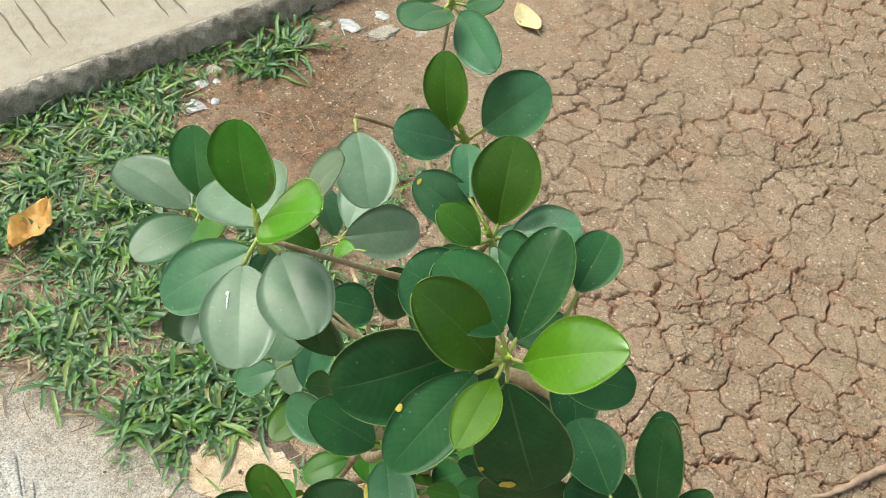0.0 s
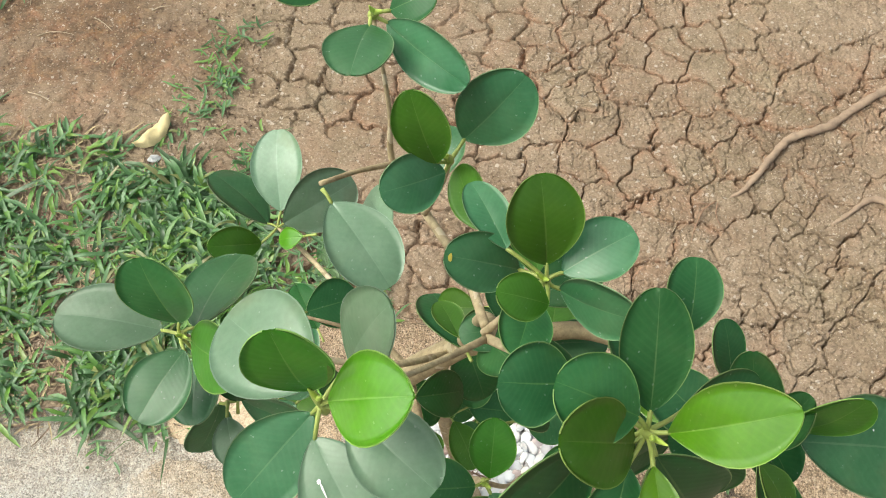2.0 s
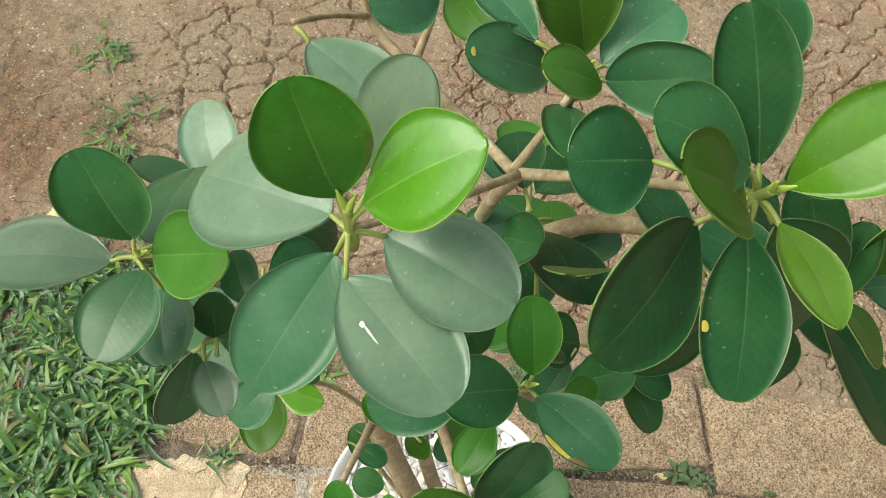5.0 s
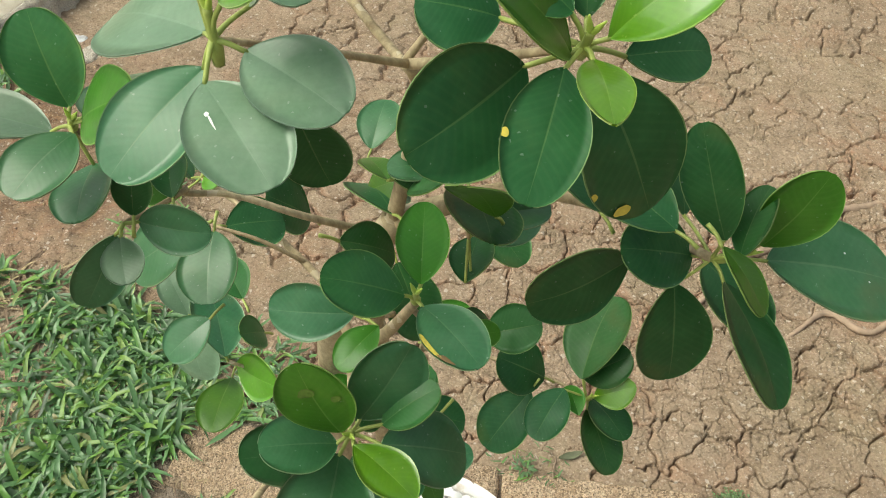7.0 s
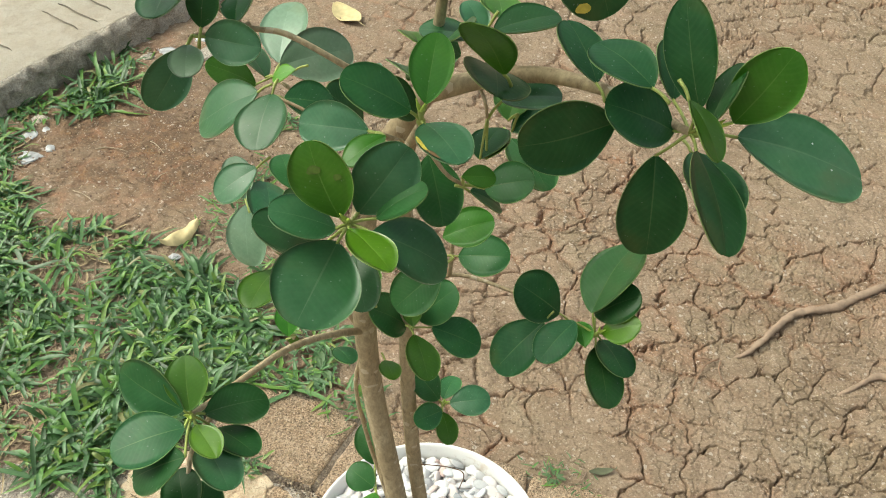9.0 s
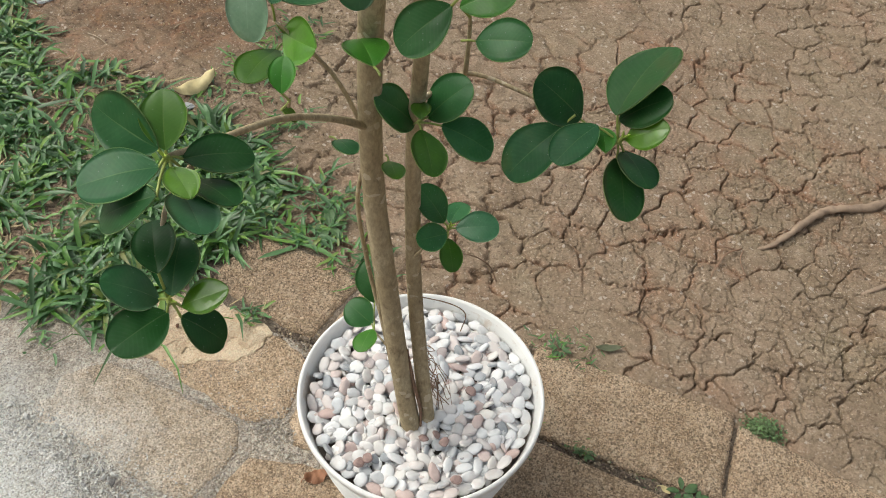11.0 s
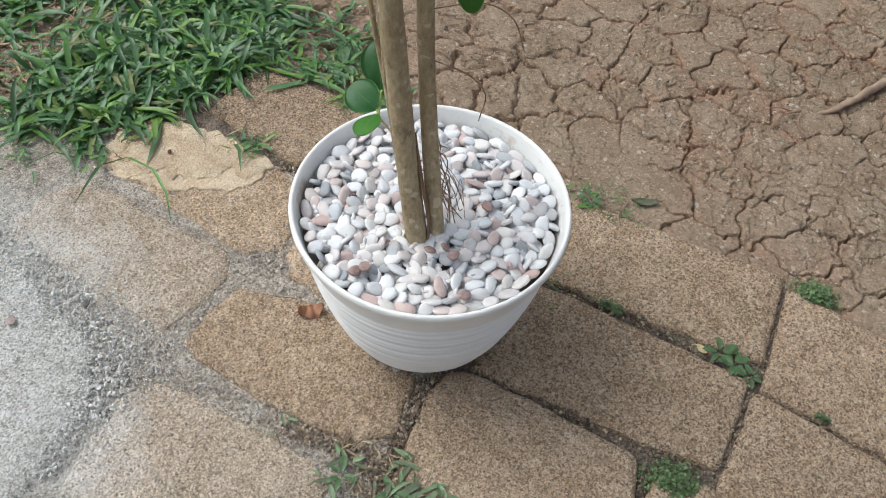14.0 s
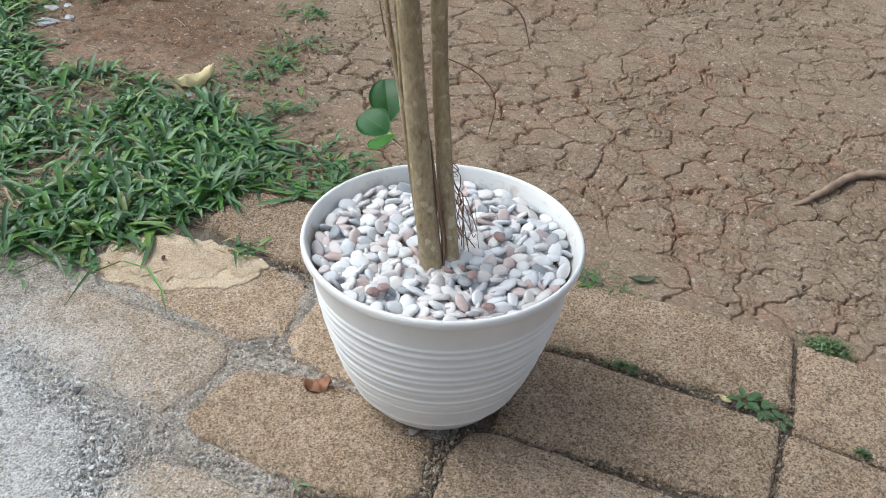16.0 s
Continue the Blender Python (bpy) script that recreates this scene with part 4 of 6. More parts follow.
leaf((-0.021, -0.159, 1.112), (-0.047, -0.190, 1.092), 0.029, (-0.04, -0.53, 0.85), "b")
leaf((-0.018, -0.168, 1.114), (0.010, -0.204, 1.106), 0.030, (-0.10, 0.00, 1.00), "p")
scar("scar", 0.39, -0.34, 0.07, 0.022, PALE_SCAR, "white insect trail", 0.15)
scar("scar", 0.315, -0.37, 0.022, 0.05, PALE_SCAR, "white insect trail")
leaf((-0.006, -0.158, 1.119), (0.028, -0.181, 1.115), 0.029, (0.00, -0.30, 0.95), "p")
whorl(0.003, -0.155, 1.104)
leaf((0.006, -0.157, 1.092), (0.015, -0.158, 1.061), 0.023, (0.24, -0.96, 0.10), "o")
whorl(-0.107, -0.109, 1.039)
leaf((-0.119, -0.105, 1.033), (-0.169, -0.106, 1.041), 0.034, (0.15, 0.10, 0.98), "p")
leaf((-0.106, -0.107, 1.047), (-0.116, -0.094, 1.085), 0.034, (-0.03, -0.95, 0.32), "g")
leaf((-0.100, -0.105, 1.043), (-0.091, -0.060, 1.032), 0.036, (-0.26, 0.28, 0.92), "b")
leaf((-0.099, -0.114, 1.047), (-0.062, -0.136, 1.080), 0.029, (-0.73, -0.38, 0.57), "m")
leaf((-0.101, -0.118, 1.044), (-0.115, -0.152, 1.040), 0.029, (0.04, -0.11, 0.99), "b")
leaf((-0.101, -0.113, 1.022), (-0.097, -0.146, 1.021), 0.027, (-0.26, -0.06, 0.96), "b")
whorl(-0.084, -0.131, 0.996)
leaf((-0.082, -0.129, 1.007), (-0.079, -0.122, 1.030), 0.016, (0.22, -0.94, 0.27), "o")
whorl(-0.067, -0.123, 0.999)
leaf((-0.071, -0.112, 1.003), (-0.080, -0.086, 1.005), 0.017, (-0.18, -0.17, 0.97), "o")
whorl(-0.130, 0.042, 0.862)
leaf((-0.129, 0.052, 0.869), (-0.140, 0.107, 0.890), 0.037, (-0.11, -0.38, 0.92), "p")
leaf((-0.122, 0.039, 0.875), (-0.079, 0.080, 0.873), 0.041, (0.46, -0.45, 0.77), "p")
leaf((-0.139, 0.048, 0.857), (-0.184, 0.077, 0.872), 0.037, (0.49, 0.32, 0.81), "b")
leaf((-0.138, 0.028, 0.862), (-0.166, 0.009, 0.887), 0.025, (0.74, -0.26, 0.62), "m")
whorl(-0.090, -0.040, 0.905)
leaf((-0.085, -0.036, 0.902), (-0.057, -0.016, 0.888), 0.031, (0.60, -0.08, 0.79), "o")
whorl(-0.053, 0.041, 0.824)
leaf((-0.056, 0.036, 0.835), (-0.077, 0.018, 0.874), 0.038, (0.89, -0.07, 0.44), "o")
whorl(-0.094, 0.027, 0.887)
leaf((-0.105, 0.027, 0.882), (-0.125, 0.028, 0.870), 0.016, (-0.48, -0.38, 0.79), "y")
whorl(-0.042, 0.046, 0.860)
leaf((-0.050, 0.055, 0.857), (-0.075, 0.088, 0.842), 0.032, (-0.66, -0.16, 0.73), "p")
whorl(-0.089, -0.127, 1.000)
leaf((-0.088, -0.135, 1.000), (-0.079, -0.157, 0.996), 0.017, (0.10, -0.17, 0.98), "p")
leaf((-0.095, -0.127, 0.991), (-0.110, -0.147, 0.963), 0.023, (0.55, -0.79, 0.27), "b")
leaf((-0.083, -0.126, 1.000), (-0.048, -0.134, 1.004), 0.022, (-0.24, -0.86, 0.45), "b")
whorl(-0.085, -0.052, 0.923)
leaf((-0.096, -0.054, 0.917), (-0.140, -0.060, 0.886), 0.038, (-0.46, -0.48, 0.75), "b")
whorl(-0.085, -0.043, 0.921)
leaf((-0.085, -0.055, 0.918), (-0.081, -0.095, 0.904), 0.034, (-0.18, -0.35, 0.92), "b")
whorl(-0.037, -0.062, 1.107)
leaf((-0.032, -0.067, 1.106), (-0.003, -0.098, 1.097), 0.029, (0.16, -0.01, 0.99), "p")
whorl(0.059, -0.094, 1.110)
leaf((0.059, -0.091, 1.116), (0.053, -0.072, 1.150), 0.028, (0.27, -0.85, 0.44), "m")
leaf((0.065, -0.091, 1.112), (0.091, -0.075, 1.121), 0.024, (-0.21, -0.29, 0.93), "b")
leaf((0.064, -0.100, 1.113), (0.092, -0.117, 1.132), 0.024, (-0.61, -0.75, 0.25), "b")
leaf((0.061, -0.110, 1.123), (0.042, -0.113, 1.136), 0.017, (0.54, -0.19, 0.82), "m")
leaf((0.049, -0.090, 1.108), (0.021, -0.097, 1.128), 0.022, (0.61, -0.32, 0.73), "b")
scar("spot", 0.95, 0.1, 0.02, 0.3, YELLOW_SPOT, "yellowing spot")
leaf((0.043, -0.088, 1.122), (0.026, -0.062, 1.125), 0.016, (0.12, -0.02, 0.99), "b")
whorl(0.039, -0.083, 1.104)
leaf((0.032, -0.073, 1.106), (0.017, -0.044, 1.106), 0.018, (-0.60, -0.30, 0.74), "m")
whorl(0.059, -0.094, 1.110)
leaf((0.055, -0.096, 1.099), (0.051, -0.126, 1.109), 0.021, (0.36, 0.26, 0.90), "g")
whorl(0.014, -0.040, 1.104)
leaf((0.010, -0.051, 1.117), (-0.000, -0.042, 1.152), 0.022, (0.03, -0.96, 0.26), "m")
leaf((0.019, -0.033, 1.109), (0.043, -0.022, 1.141), 0.030, (-0.07, -0.92, 0.38), "b")
leaf((0.014, -0.050, 1.110), (-0.009, -0.069, 1.121), 0.023, (0.62, -0.38, 0.68), "b")
whorl(-0.022, 0.000, 1.146)
leaf((-0.022, -0.007, 1.148), (-0.024, -0.036, 1.153), 0.027, (-0.05, 0.30, 0.95), "b")
leaf((-0.016, -0.004, 1.146), (0.020, -0.031, 1.145), 0.021, (-0.42, -0.66, 0.63), "b")
leaf((-0.015, 0.001, 1.148), (0.004, 0.003, 1.158), 0.017, (-0.23, -0.43, 0.87), "o")
whorl(-0.041, 0.049, 1.112)
leaf((-0.051, 0.043, 1.117), (-0.078, 0.030, 1.126), 0.023, (0.40, -0.22, 0.89), "o")
whorl(0.098, -0.153, 1.122)
leaf((0.072, -0.139, 1.122), (0.046, -0.145, 1.131), 0.029, (0.40, -0.51, 0.76), "o")
leaf((0.094, -0.152, 1.134), (0.065, -0.151, 1.156), 0.028, (0.58, -0.30, 0.76), "g")
leaf((0.098, -0.149, 1.130), (0.095, -0.117, 1.160), 0.023, (0.01, -0.69, 0.73), "o")
whorl(0.109, -0.130, 1.129)
leaf((0.109, -0.121, 1.137), (0.109, -0.098, 1.149), 0.019, (0.20, -0.48, 0.85), "o")
whorl(0.098, -0.153, 1.122)
leaf((0.095, -0.158, 1.123), (0.068, -0.171, 1.161), 0.027, (0.83, -0.11, 0.55), "m")
leaf((0.104, -0.155, 1.127), (0.138, -0.153, 1.160), 0.028, (-0.56, -0.57, 0.60), "y")
leaf((0.100, -0.166, 1.128), (0.104, -0.201, 1.134), 0.016, (0.10, -0.40, 0.90), "y")
leaf((0.092, -0.167, 1.125), (0.083, -0.209, 1.110), 0.024, (0.15, -0.50, 0.85), "o")
scar("spot", 0.62, -0.93, 0.035, 0.1, YELLOW_SPOT, "yellowing spot")
leaf((0.081, -0.160, 1.119), (0.049, -0.197, 1.114), 0.037, (0.60, -0.61, 0.52), "o")
leaf((0.103, -0.162, 1.119), (0.126, -0.167, 1.067), 0.036, (0.47, -0.85, 0.30), "o")
scar("spot", 0.85, -0.7, 0.04, 0.2, YELLOW_SPOT, "yellowing spot")
scar("spot", 0.62, -0.96, 0.03, 0.08, YELLOW_SPOT, "yellowing spot")
leaf((0.113, -0.141, 1.111), (0.143, -0.125, 1.103), 0.020, (0.45, -0.46, 0.76), "o")
whorl(0.018, -0.194, 0.952)
leaf((0.015, -0.199, 0.959), (0.000, -0.193, 0.997), 0.031, (-0.01, -0.99, 0.16), "m")
scar("spot", 0.68, 0.1, 0.06, 0.22, OLIVE_PATCH, "olive-brown patch")
scar("spot", 0.55, -0.55, 0.04, 0.14, OLIVE_PATCH, "olive-brown patch")
leaf((0.022, -0.191, 0.957), (0.043, -0.174, 0.989), 0.030, (0.20, -0.93, 0.30), "b")
leaf((0.021, -0.202, 0.958), (0.049, -0.224, 0.958), 0.023, (0.13, 0.19, 0.97), "y")
leaf((0.033, -0.200, 0.956), (0.067, -0.186, 0.928), 0.032, (0.65, -0.09, 0.75), "b")
leaf((0.014, -0.200, 0.945), (0.010, -0.248, 0.935), 0.041, (0.30, -0.60, 0.75), "b")
leaf((0.014, -0.200, 0.954), (-0.013, -0.214, 0.971), 0.024, (0.52, 0.01, 0.85), "b")
leaf((0.003, -0.196, 0.934), (-0.022, -0.214, 0.961), 0.027, (0.65, 0.17, 0.74), "b")
leaf((0.018, -0.188, 0.927), (0.030, -0.211, 0.910), 0.021, (-0.09, -0.63, 0.77), "b")
leaf((0.031, -0.192, 0.958), (0.054, -0.183, 0.975), 0.020, (-0.49, -0.27, 0.83), "g")
whorl(0.041, -0.147, 0.985)
leaf((0.038, -0.152, 0.995), (0.007, -0.162, 1.015), 0.027, (0.58, -0.20, 0.79), "g")
leaf((0.044, -0.148, 0.997), (0.044, -0.127, 1.024), 0.021, (0.03, -0.79, 0.61), "m")
leaf((0.045, -0.153, 0.990), (0.071, -0.185, 0.996), 0.024, (-0.10, 0.10, 0.99), "b")
scar("spot", 0.55, -0.93, 0.2, 0.09, YELLOW_SPOT, "yellowing spot")
scar("spot", 0.78, -0.9, 0.09, 0.1, BROWN_SPOT, "brown withered spot")
whorl(0.020, -0.153, 0.978)
leaf((0.014, -0.150, 0.976), (-0.025, -0.147, 0.971), 0.025, (-0.14, -0.78, 0.61), "b")
leaf((0.027, -0.161, 0.984), (0.012, -0.179, 0.977), 0.016, (-0.10, -0.25, 0.96), "m")
whorl(0.008, -0.020, 0.876)
leaf((0.013, -0.028, 0.869), (0.032, -0.058, 0.834), 0.034, (0.42, -0.57, 0.71), "g")
whorl(0.060, -0.130, 0.935)
leaf((0.061, -0.137, 0.947), (0.078, -0.130, 0.944), 0.013, (0.30, -0.33, 0.90), "m")
leaf((0.070, -0.121, 0.928), (0.097, -0.121, 0.940), 0.023, (-0.35, -0.54, 0.77), "g")
whorl(0.030, -0.022, 0.785)
leaf((0.024, -0.030, 0.797), (0.059, -0.019, 0.813), 0.029, (-0.20, -0.55, 0.81), "m")
whorl(0.019, 0.000, 0.748)
leaf((0.030, -0.002, 0.753), (0.071, -0.005, 0.765), 0.032, (-0.27, -0.52, 0.81), "g")
whorl(0.055, -0.125, 0.874)
leaf((0.048, -0.131, 0.867), (0.024, -0.147, 0.843), 0.027, (-0.15, -0.76, 0.63), "g")
whorl(0.046, 0.074, 0.826)
leaf((0.054, 0.065, 0.825), (0.091, 0.027, 0.812), 0.040, (0.34, 0.00, 0.94), "g")
whorl(0.172, -0.102, 0.973)
leaf((0.173, -0.109, 0.992), (0.156, -0.087, 1.039), 0.025, (-0.31, -0.90, 0.32), "o")
whorl(0.158, -0.124, 1.003)
leaf((0.149, -0.117, 1.007), (0.118, -0.092, 1.012), 0.031, (0.10, -0.10, 0.99), "o")
whorl(0.172, -0.102, 0.973)
leaf((0.165, -0.098, 0.970), (0.129, -0.117, 0.993), 0.032, (0.64, -0.38, 0.67), "o")
whorl(0.127, -0.096, 0.979)
leaf((0.121, -0.088, 0.986), (0.099, -0.059, 1.003), 0.028, (0.46, -0.16, 0.87), "o")
whorl(0.147, -0.109, 0.982)
leaf((0.135, -0.110, 0.977), (0.0895, -0.134, 0.969), 0.040, (0.50, -0.84, 0.17), "o")
whorl(0.172, -0.102, 0.973)
leaf((0.158, -0.107, 0.958), (0.164, -0.122, 0.901), 0.036, (0.23, -0.93, 0.28), "o")
leaf((0.178, -0.114, 0.972), (0.198, -0.168, 0.955), 0.034, (0.55, -0.05, 0.83), "o")
whorl(0.171, -0.067, 0.944)
leaf((0.178, -0.077, 0.944), (0.203, -0.116, 0.936), 0.034, (0.22, -0.07, 0.97), "o")
whorl(0.172, -0.102, 0.973)
leaf((0.192, -0.103, 0.983), (0.211, -0.099, 1.025), 0.031, (-0.01, -0.99, 0.10), "m")
leaf((0.196, -0.106, 0.980), (0.263, -0.096, 0.958), 0.049, (0.33, -0.17, 0.93), "b")
scar("scar", 0.55, 0.3, 0.008, 0.02, PALE_SCAR, "pale fleck")
scar("scar", 0.7, -0.2, 0.008, 0.02, PALE_SCAR, "pale fleck")
whorl(0.160, -0.120, 1.014)
leaf((0.167, -0.128, 1.010), (0.185, -0.149, 0.993), 0.020, (0.61, -0.11, 0.78), "m")
whorl(0.172, -0.102, 0.973)
leaf((0.179, -0.114, 0.988), (0.189, -0.094, 1.013), 0.021, (-0.81, -0.25, 0.52), "o")
leaf((0.162, -0.078, 0.976), (0.154, -0.052, 0.996), 0.023, (0.60, -0.35, 0.72), "o")
whorl(0.146, -0.004, 0.697)
leaf((0.139, -0.002, 0.720), (0.162, 0.058, 0.746), 0.054, (-0.61, -0.10, 0.78), "g")
whorl(0.122, 0.015, 0.686)
leaf((0.115, 0.013, 0.695), (0.078, 0.006, 0.728), 0.041, (0.64, -0.44, 0.63), "o")
whorl(0.110, 0.007, 0.702)
leaf((0.103, -0.001, 0.696), (0.071, -0.032, 0.660), 0.039, (-0.32, -0.56, 0.76), "o")
whorl(0.146, -0.004, 0.697)
leaf((0.128, -0.004, 0.708), (0.107, -0.041, 0.695), 0.031, (-0.22, -0.20, 0.95), "o")
leaf((0.149, -0.003, 0.681), (0.167, -0.049, 0.665), 0.036, (0.50, -0.11, 0.86), "g")
leaf((0.150, -0.008, 0.704), (0.178, -0.010, 0.726), 0.027, (-0.54, -0.54, 0.65), "y")
leaf((0.142, 0.006, 0.709), (0.174, 0.009, 0.738), 0.033, (-0.56, -0.46, 0.68), "o")
leaf((0.152, 0.007, 0.681), (0.176, -0.029, 0.684), 0.031, (0.17, 0.20, 0.97), "o")
leaf((0.140, -0.020, 0.698), (0.132, 0.005, 0.699), 0.017, (0.02, -0.05, 1.00), "m")
whorl(-0.089, -0.214, 0.782)
leaf((-0.092, -0.218, 0.790), (-0.141, -0.204, 0.796), 0.033, (-0.17, -0.83, 0.53), "o")
leaf((-0.088, -0.216, 0.789), (-0.098, -0.193, 0.812), 0.026, (0.18, -0.67, 0.72), "m")
leaf((-0.088, -0.225, 0.785), (-0.126, -0.250, 0.778), 0.035, (-0.04, -0.21, 0.98), "o")
leaf((-0.084, -0.207, 0.777), (-0.054, -0.179, 0.767), 0.030, (0.26, 0.04, 0.96), "o")
leaf((-0.084, -0.219, 0.781), (-0.060, -0.239, 0.784), 0.020, (-0.01, 0.14, 0.99), "y")
leaf((-0.079, -0.222, 0.766), (-0.049, -0.250, 0.771), 0.029, (0.19, 0.38, 0.91), "b")
leaf((-0.081, -0.205, 0.759), (-0.046, -0.219, 0.765), 0.026, (-0.01, 0.36, 0.93), "o")
leaf((-0.080, -0.243, 0.782), (-0.114, -0.254, 0.760), 0.031, (-0.41, -0.40, 0.82), "o")
whorl(-0.080, -0.255, 0.703)
leaf((-0.088, -0.253, 0.698), (-0.111, -0.270, 0.725), 0.028, (0.69, 0.19, 0.70), "b")
leaf((-0.074, -0.259, 0.715), (-0.084, -0.226, 0.728), 0.029, (-0.07, -0.38, 0.92), "o")
leaf((-0.079, -0.260, 0.698), (-0.093, -0.298, 0.701), 0.030, (0.28, -0.05, 0.96), "o")
leaf((-0.071, -0.257, 0.703), (-0.045, -0.244, 0.717), 0.022, (-0.21, -0.49, 0.85), "y")
leaf((-0.071, -0.258, 0.694), (-0.050, -0.249, 0.666), 0.026, (0.80, -0.06, 0.59), "o")
leaf((-0.079, -0.259, 0.734), (-0.099, -0.229, 0.740), 0.025, (-0.06, -0.21, 0.97), "o")
whorl(-0.002, -0.030, 0.688)
leaf((-0.010, -0.011, 0.668), (-0.035, -0.031, 0.704), 0.037, (0.80, 0.06, 0.59), "g")
leaf((-0.001, -0.011, 0.678), (0.028, 0.002, 0.711), 0.036, (-0.44, -0.63, 0.64), "g")
leaf((0.014, -0.018, 0.681), (0.055, -0.012, 0.661), 0.033, (0.44, -0.27, 0.86), "g")
leaf((0.003, -0.033, 0.685), (0.025, -0.069, 0.677), 0.029, (0.42, 0.05, 0.91), "m")
leaf((0.002, -0.034, 0.696), (-0.006, -0.012, 0.693), 0.015, (-0.05, 0.14, 0.99), "m")
whorl(-0.030, -0.023, 0.638)
leaf((-0.024, -0.032, 0.642), (-0.009, -0.054, 0.648), 0.018, (0.02, 0.27, 0.96), "m")
whorl(-0.070, -0.042, 0.660)
leaf((-0.061, -0.048, 0.666), (-0.040, -0.067, 0.675), 0.019, (-0.11, 0.33, 0.94), "o")
whorl(0.015, 0.020, 0.524)
leaf((0.012, 0.019, 0.532), (-0.016, 0.024, 0.563), 0.030, (0.69, -0.29, 0.66), "g")
leaf((0.014, 0.028, 0.523), (0.018, 0.059, 0.522), 0.022, (-0.10, 0.06, 0.99), "g")
leaf((0.021, 0.025, 0.522), (0.059, 0.038, 0.525), 0.030, (0.03, -0.33, 0.94), "b")
leaf((0.017, 0.012, 0.526), (-0.003, -0.014, 0.535), 0.025, (0.67, -0.24, 0.70), "g")
leaf((0.014, 0.025, 0.505), (0.029, 0.000, 0.489), 0.022, (0.37, -0.32, 0.87), "m")
whorl(-0.061, 0.022, 0.323)
leaf((-0.077, 0.062, 0.317), (-0.097, 0.098, 0.346), 0.035, (0.10, -0.70, 0.70), "g")
leaf((-0.067, 0.030, 0.322), (-0.101, 0.042, 0.330), 0.033, (0.10, -0.55, 0.83), "g")
leaf((-0.064, 0.022, 0.325), (-0.064, -0.012, 0.327), 0.027, (-0.37, 0.02, 0.93), "m")
whorl(-0.062, -0.115, 0.755)
leaf((-0.057, -0.134, 0.777), (-0.062, -0.118, 0.793), 0.017, (0.10, -0.71, 0.70), "m")
leaf((-0.074, -0.105, 0.736), (-0.066, -0.099, 0.724), 0.011, (0.76, 0.13, 0.64), "y")
whorl(-0.117, -0.026, 0.745)
leaf((-0.111, -0.037, 0.769), (-0.134, 0.013, 0.780), 0.037, (0.50, 0.04, 0.87), "b")
leaf((-0.117, -0.017, 0.728), (-0.078, -0.044, 0.743), 0.036, (-0.62, -0.63, 0.46), "y")
whorl(-0.122, -0.008, 0.711)
leaf((-0.122, -0.019, 0.714), (-0.124, -0.068, 0.718), 0.033, (-0.03, 0.08, 1.00), "m")
whorl(-0.147, 0.001, 0.777)
leaf((-0.146, -0.006, 0.767), (-0.140, -0.029, 0.721), 0.037, (-0.20, -0.89, 0.41), "p")
whorl(-0.076, -0.085, 0.891)
leaf((-0.084, -0.092, 0.886), (-0.107, -0.109, 0.870), 0.024, (-0.18, -0.55, 0.81), "b")
whorl(-0.072, -0.041, 0.804)
leaf((-0.073, -0.048, 0.815), (-0.079, -0.068, 0.840), 0.022, (0.84, 0.30, 0.46), "g")
whorl(-0.008, -0.109, 0.980)
leaf((0.001, -0.105, 0.973), (0.024, -0.091, 0.950), 0.024, (0.75, -0.14, 0.65), "g")
whorl(0.030, -0.063, 0.972)
leaf((0.019, -0.072, 0.983), (0.005, -0.050, 0.976), 0.016, (0.09, 0.33, 0.94), "m")
leaf((0.040, -0.056, 0.969), (0.021, -0.069, 0.987), 0.019, (0.73, -0.23, 0.64), "g")
whorl(-0.028, 0.099, 0.831)
leaf((-0.026, 0.110, 0.836), (-0.020, 0.154, 0.847), 0.032, (-0.13, -0.24, 0.96), "b")
whorl(0.076, -0.092, 0.977)
leaf((0.073, -0.096, 0.988), (0.059, -0.119, 1.029), 0.027, (0.09, 0.86, 0.50), "m")
whorl(0.055, -0.030, 0.972)
leaf((0.056, -0.046, 0.982), (0.090, -0.024, 0.986), 0.029, (-0.07, -0.07, 1.00), "o")
whorl(0.058, -0.060, 0.930)
leaf((0.065, -0.056, 0.943), (0.100, -0.052, 0.949), 0.025, (-0.15, -0.14, 0.98), "b")
whorl(0.055, -0.030, 0.972)
leaf((0.058, -0.031, 0.982), (0.048, 0.003, 0.977), 0.023, (0.05, 0.13, 0.99), "m")
whorl(0.047, -0.093, 0.902)
leaf((0.056, -0.088, 0.896), (0.074, -0.078, 0.878), 0.018, (0.63, 0.20, 0.75), "o")
whorl(0.058, -0.060, 0.930)
leaf((0.060, -0.068, 0.907), (0.064, -0.041, 0.908), 0.018, (-0.15, 0.01, 0.99), "m")
leaf((0.057, -0.073, 0.910), (0.062, -0.040, 0.911), 0.024, (-0.18, 0.02, 0.98), "o")
whorl(0.075, -0.050, 0.930)
leaf((0.069, -0.051, 0.926), (0.071, -0.011, 0.925), 0.027, (-0.13, 0.04, 0.99), "m")
leaf((0.072, -0.053, 0.919), (0.094, -0.036, 0.928), 0.021, (-0.13, -0.33, 0.93), "b")
whorl(0.061, -0.065, 0.985)
leaf((0.050, -0.067, 0.989), (0.020, -0.075, 0.993), 0.022, (0.16, 0.02, 0.99), "b")
whorl(0.055, -0.030, 0.985)
leaf((0.048, -0.034, 0.971), (0.033, -0.017, 0.982), 0.017, (0.29, -0.34, 0.90), "b")
whorl(-0.135, -0.021, 0.774)
leaf((-0.141, -0.014, 0.782), (-0.160, 0.009, 0.802), 0.023, (0.24, -0.50, 0.83), "p")
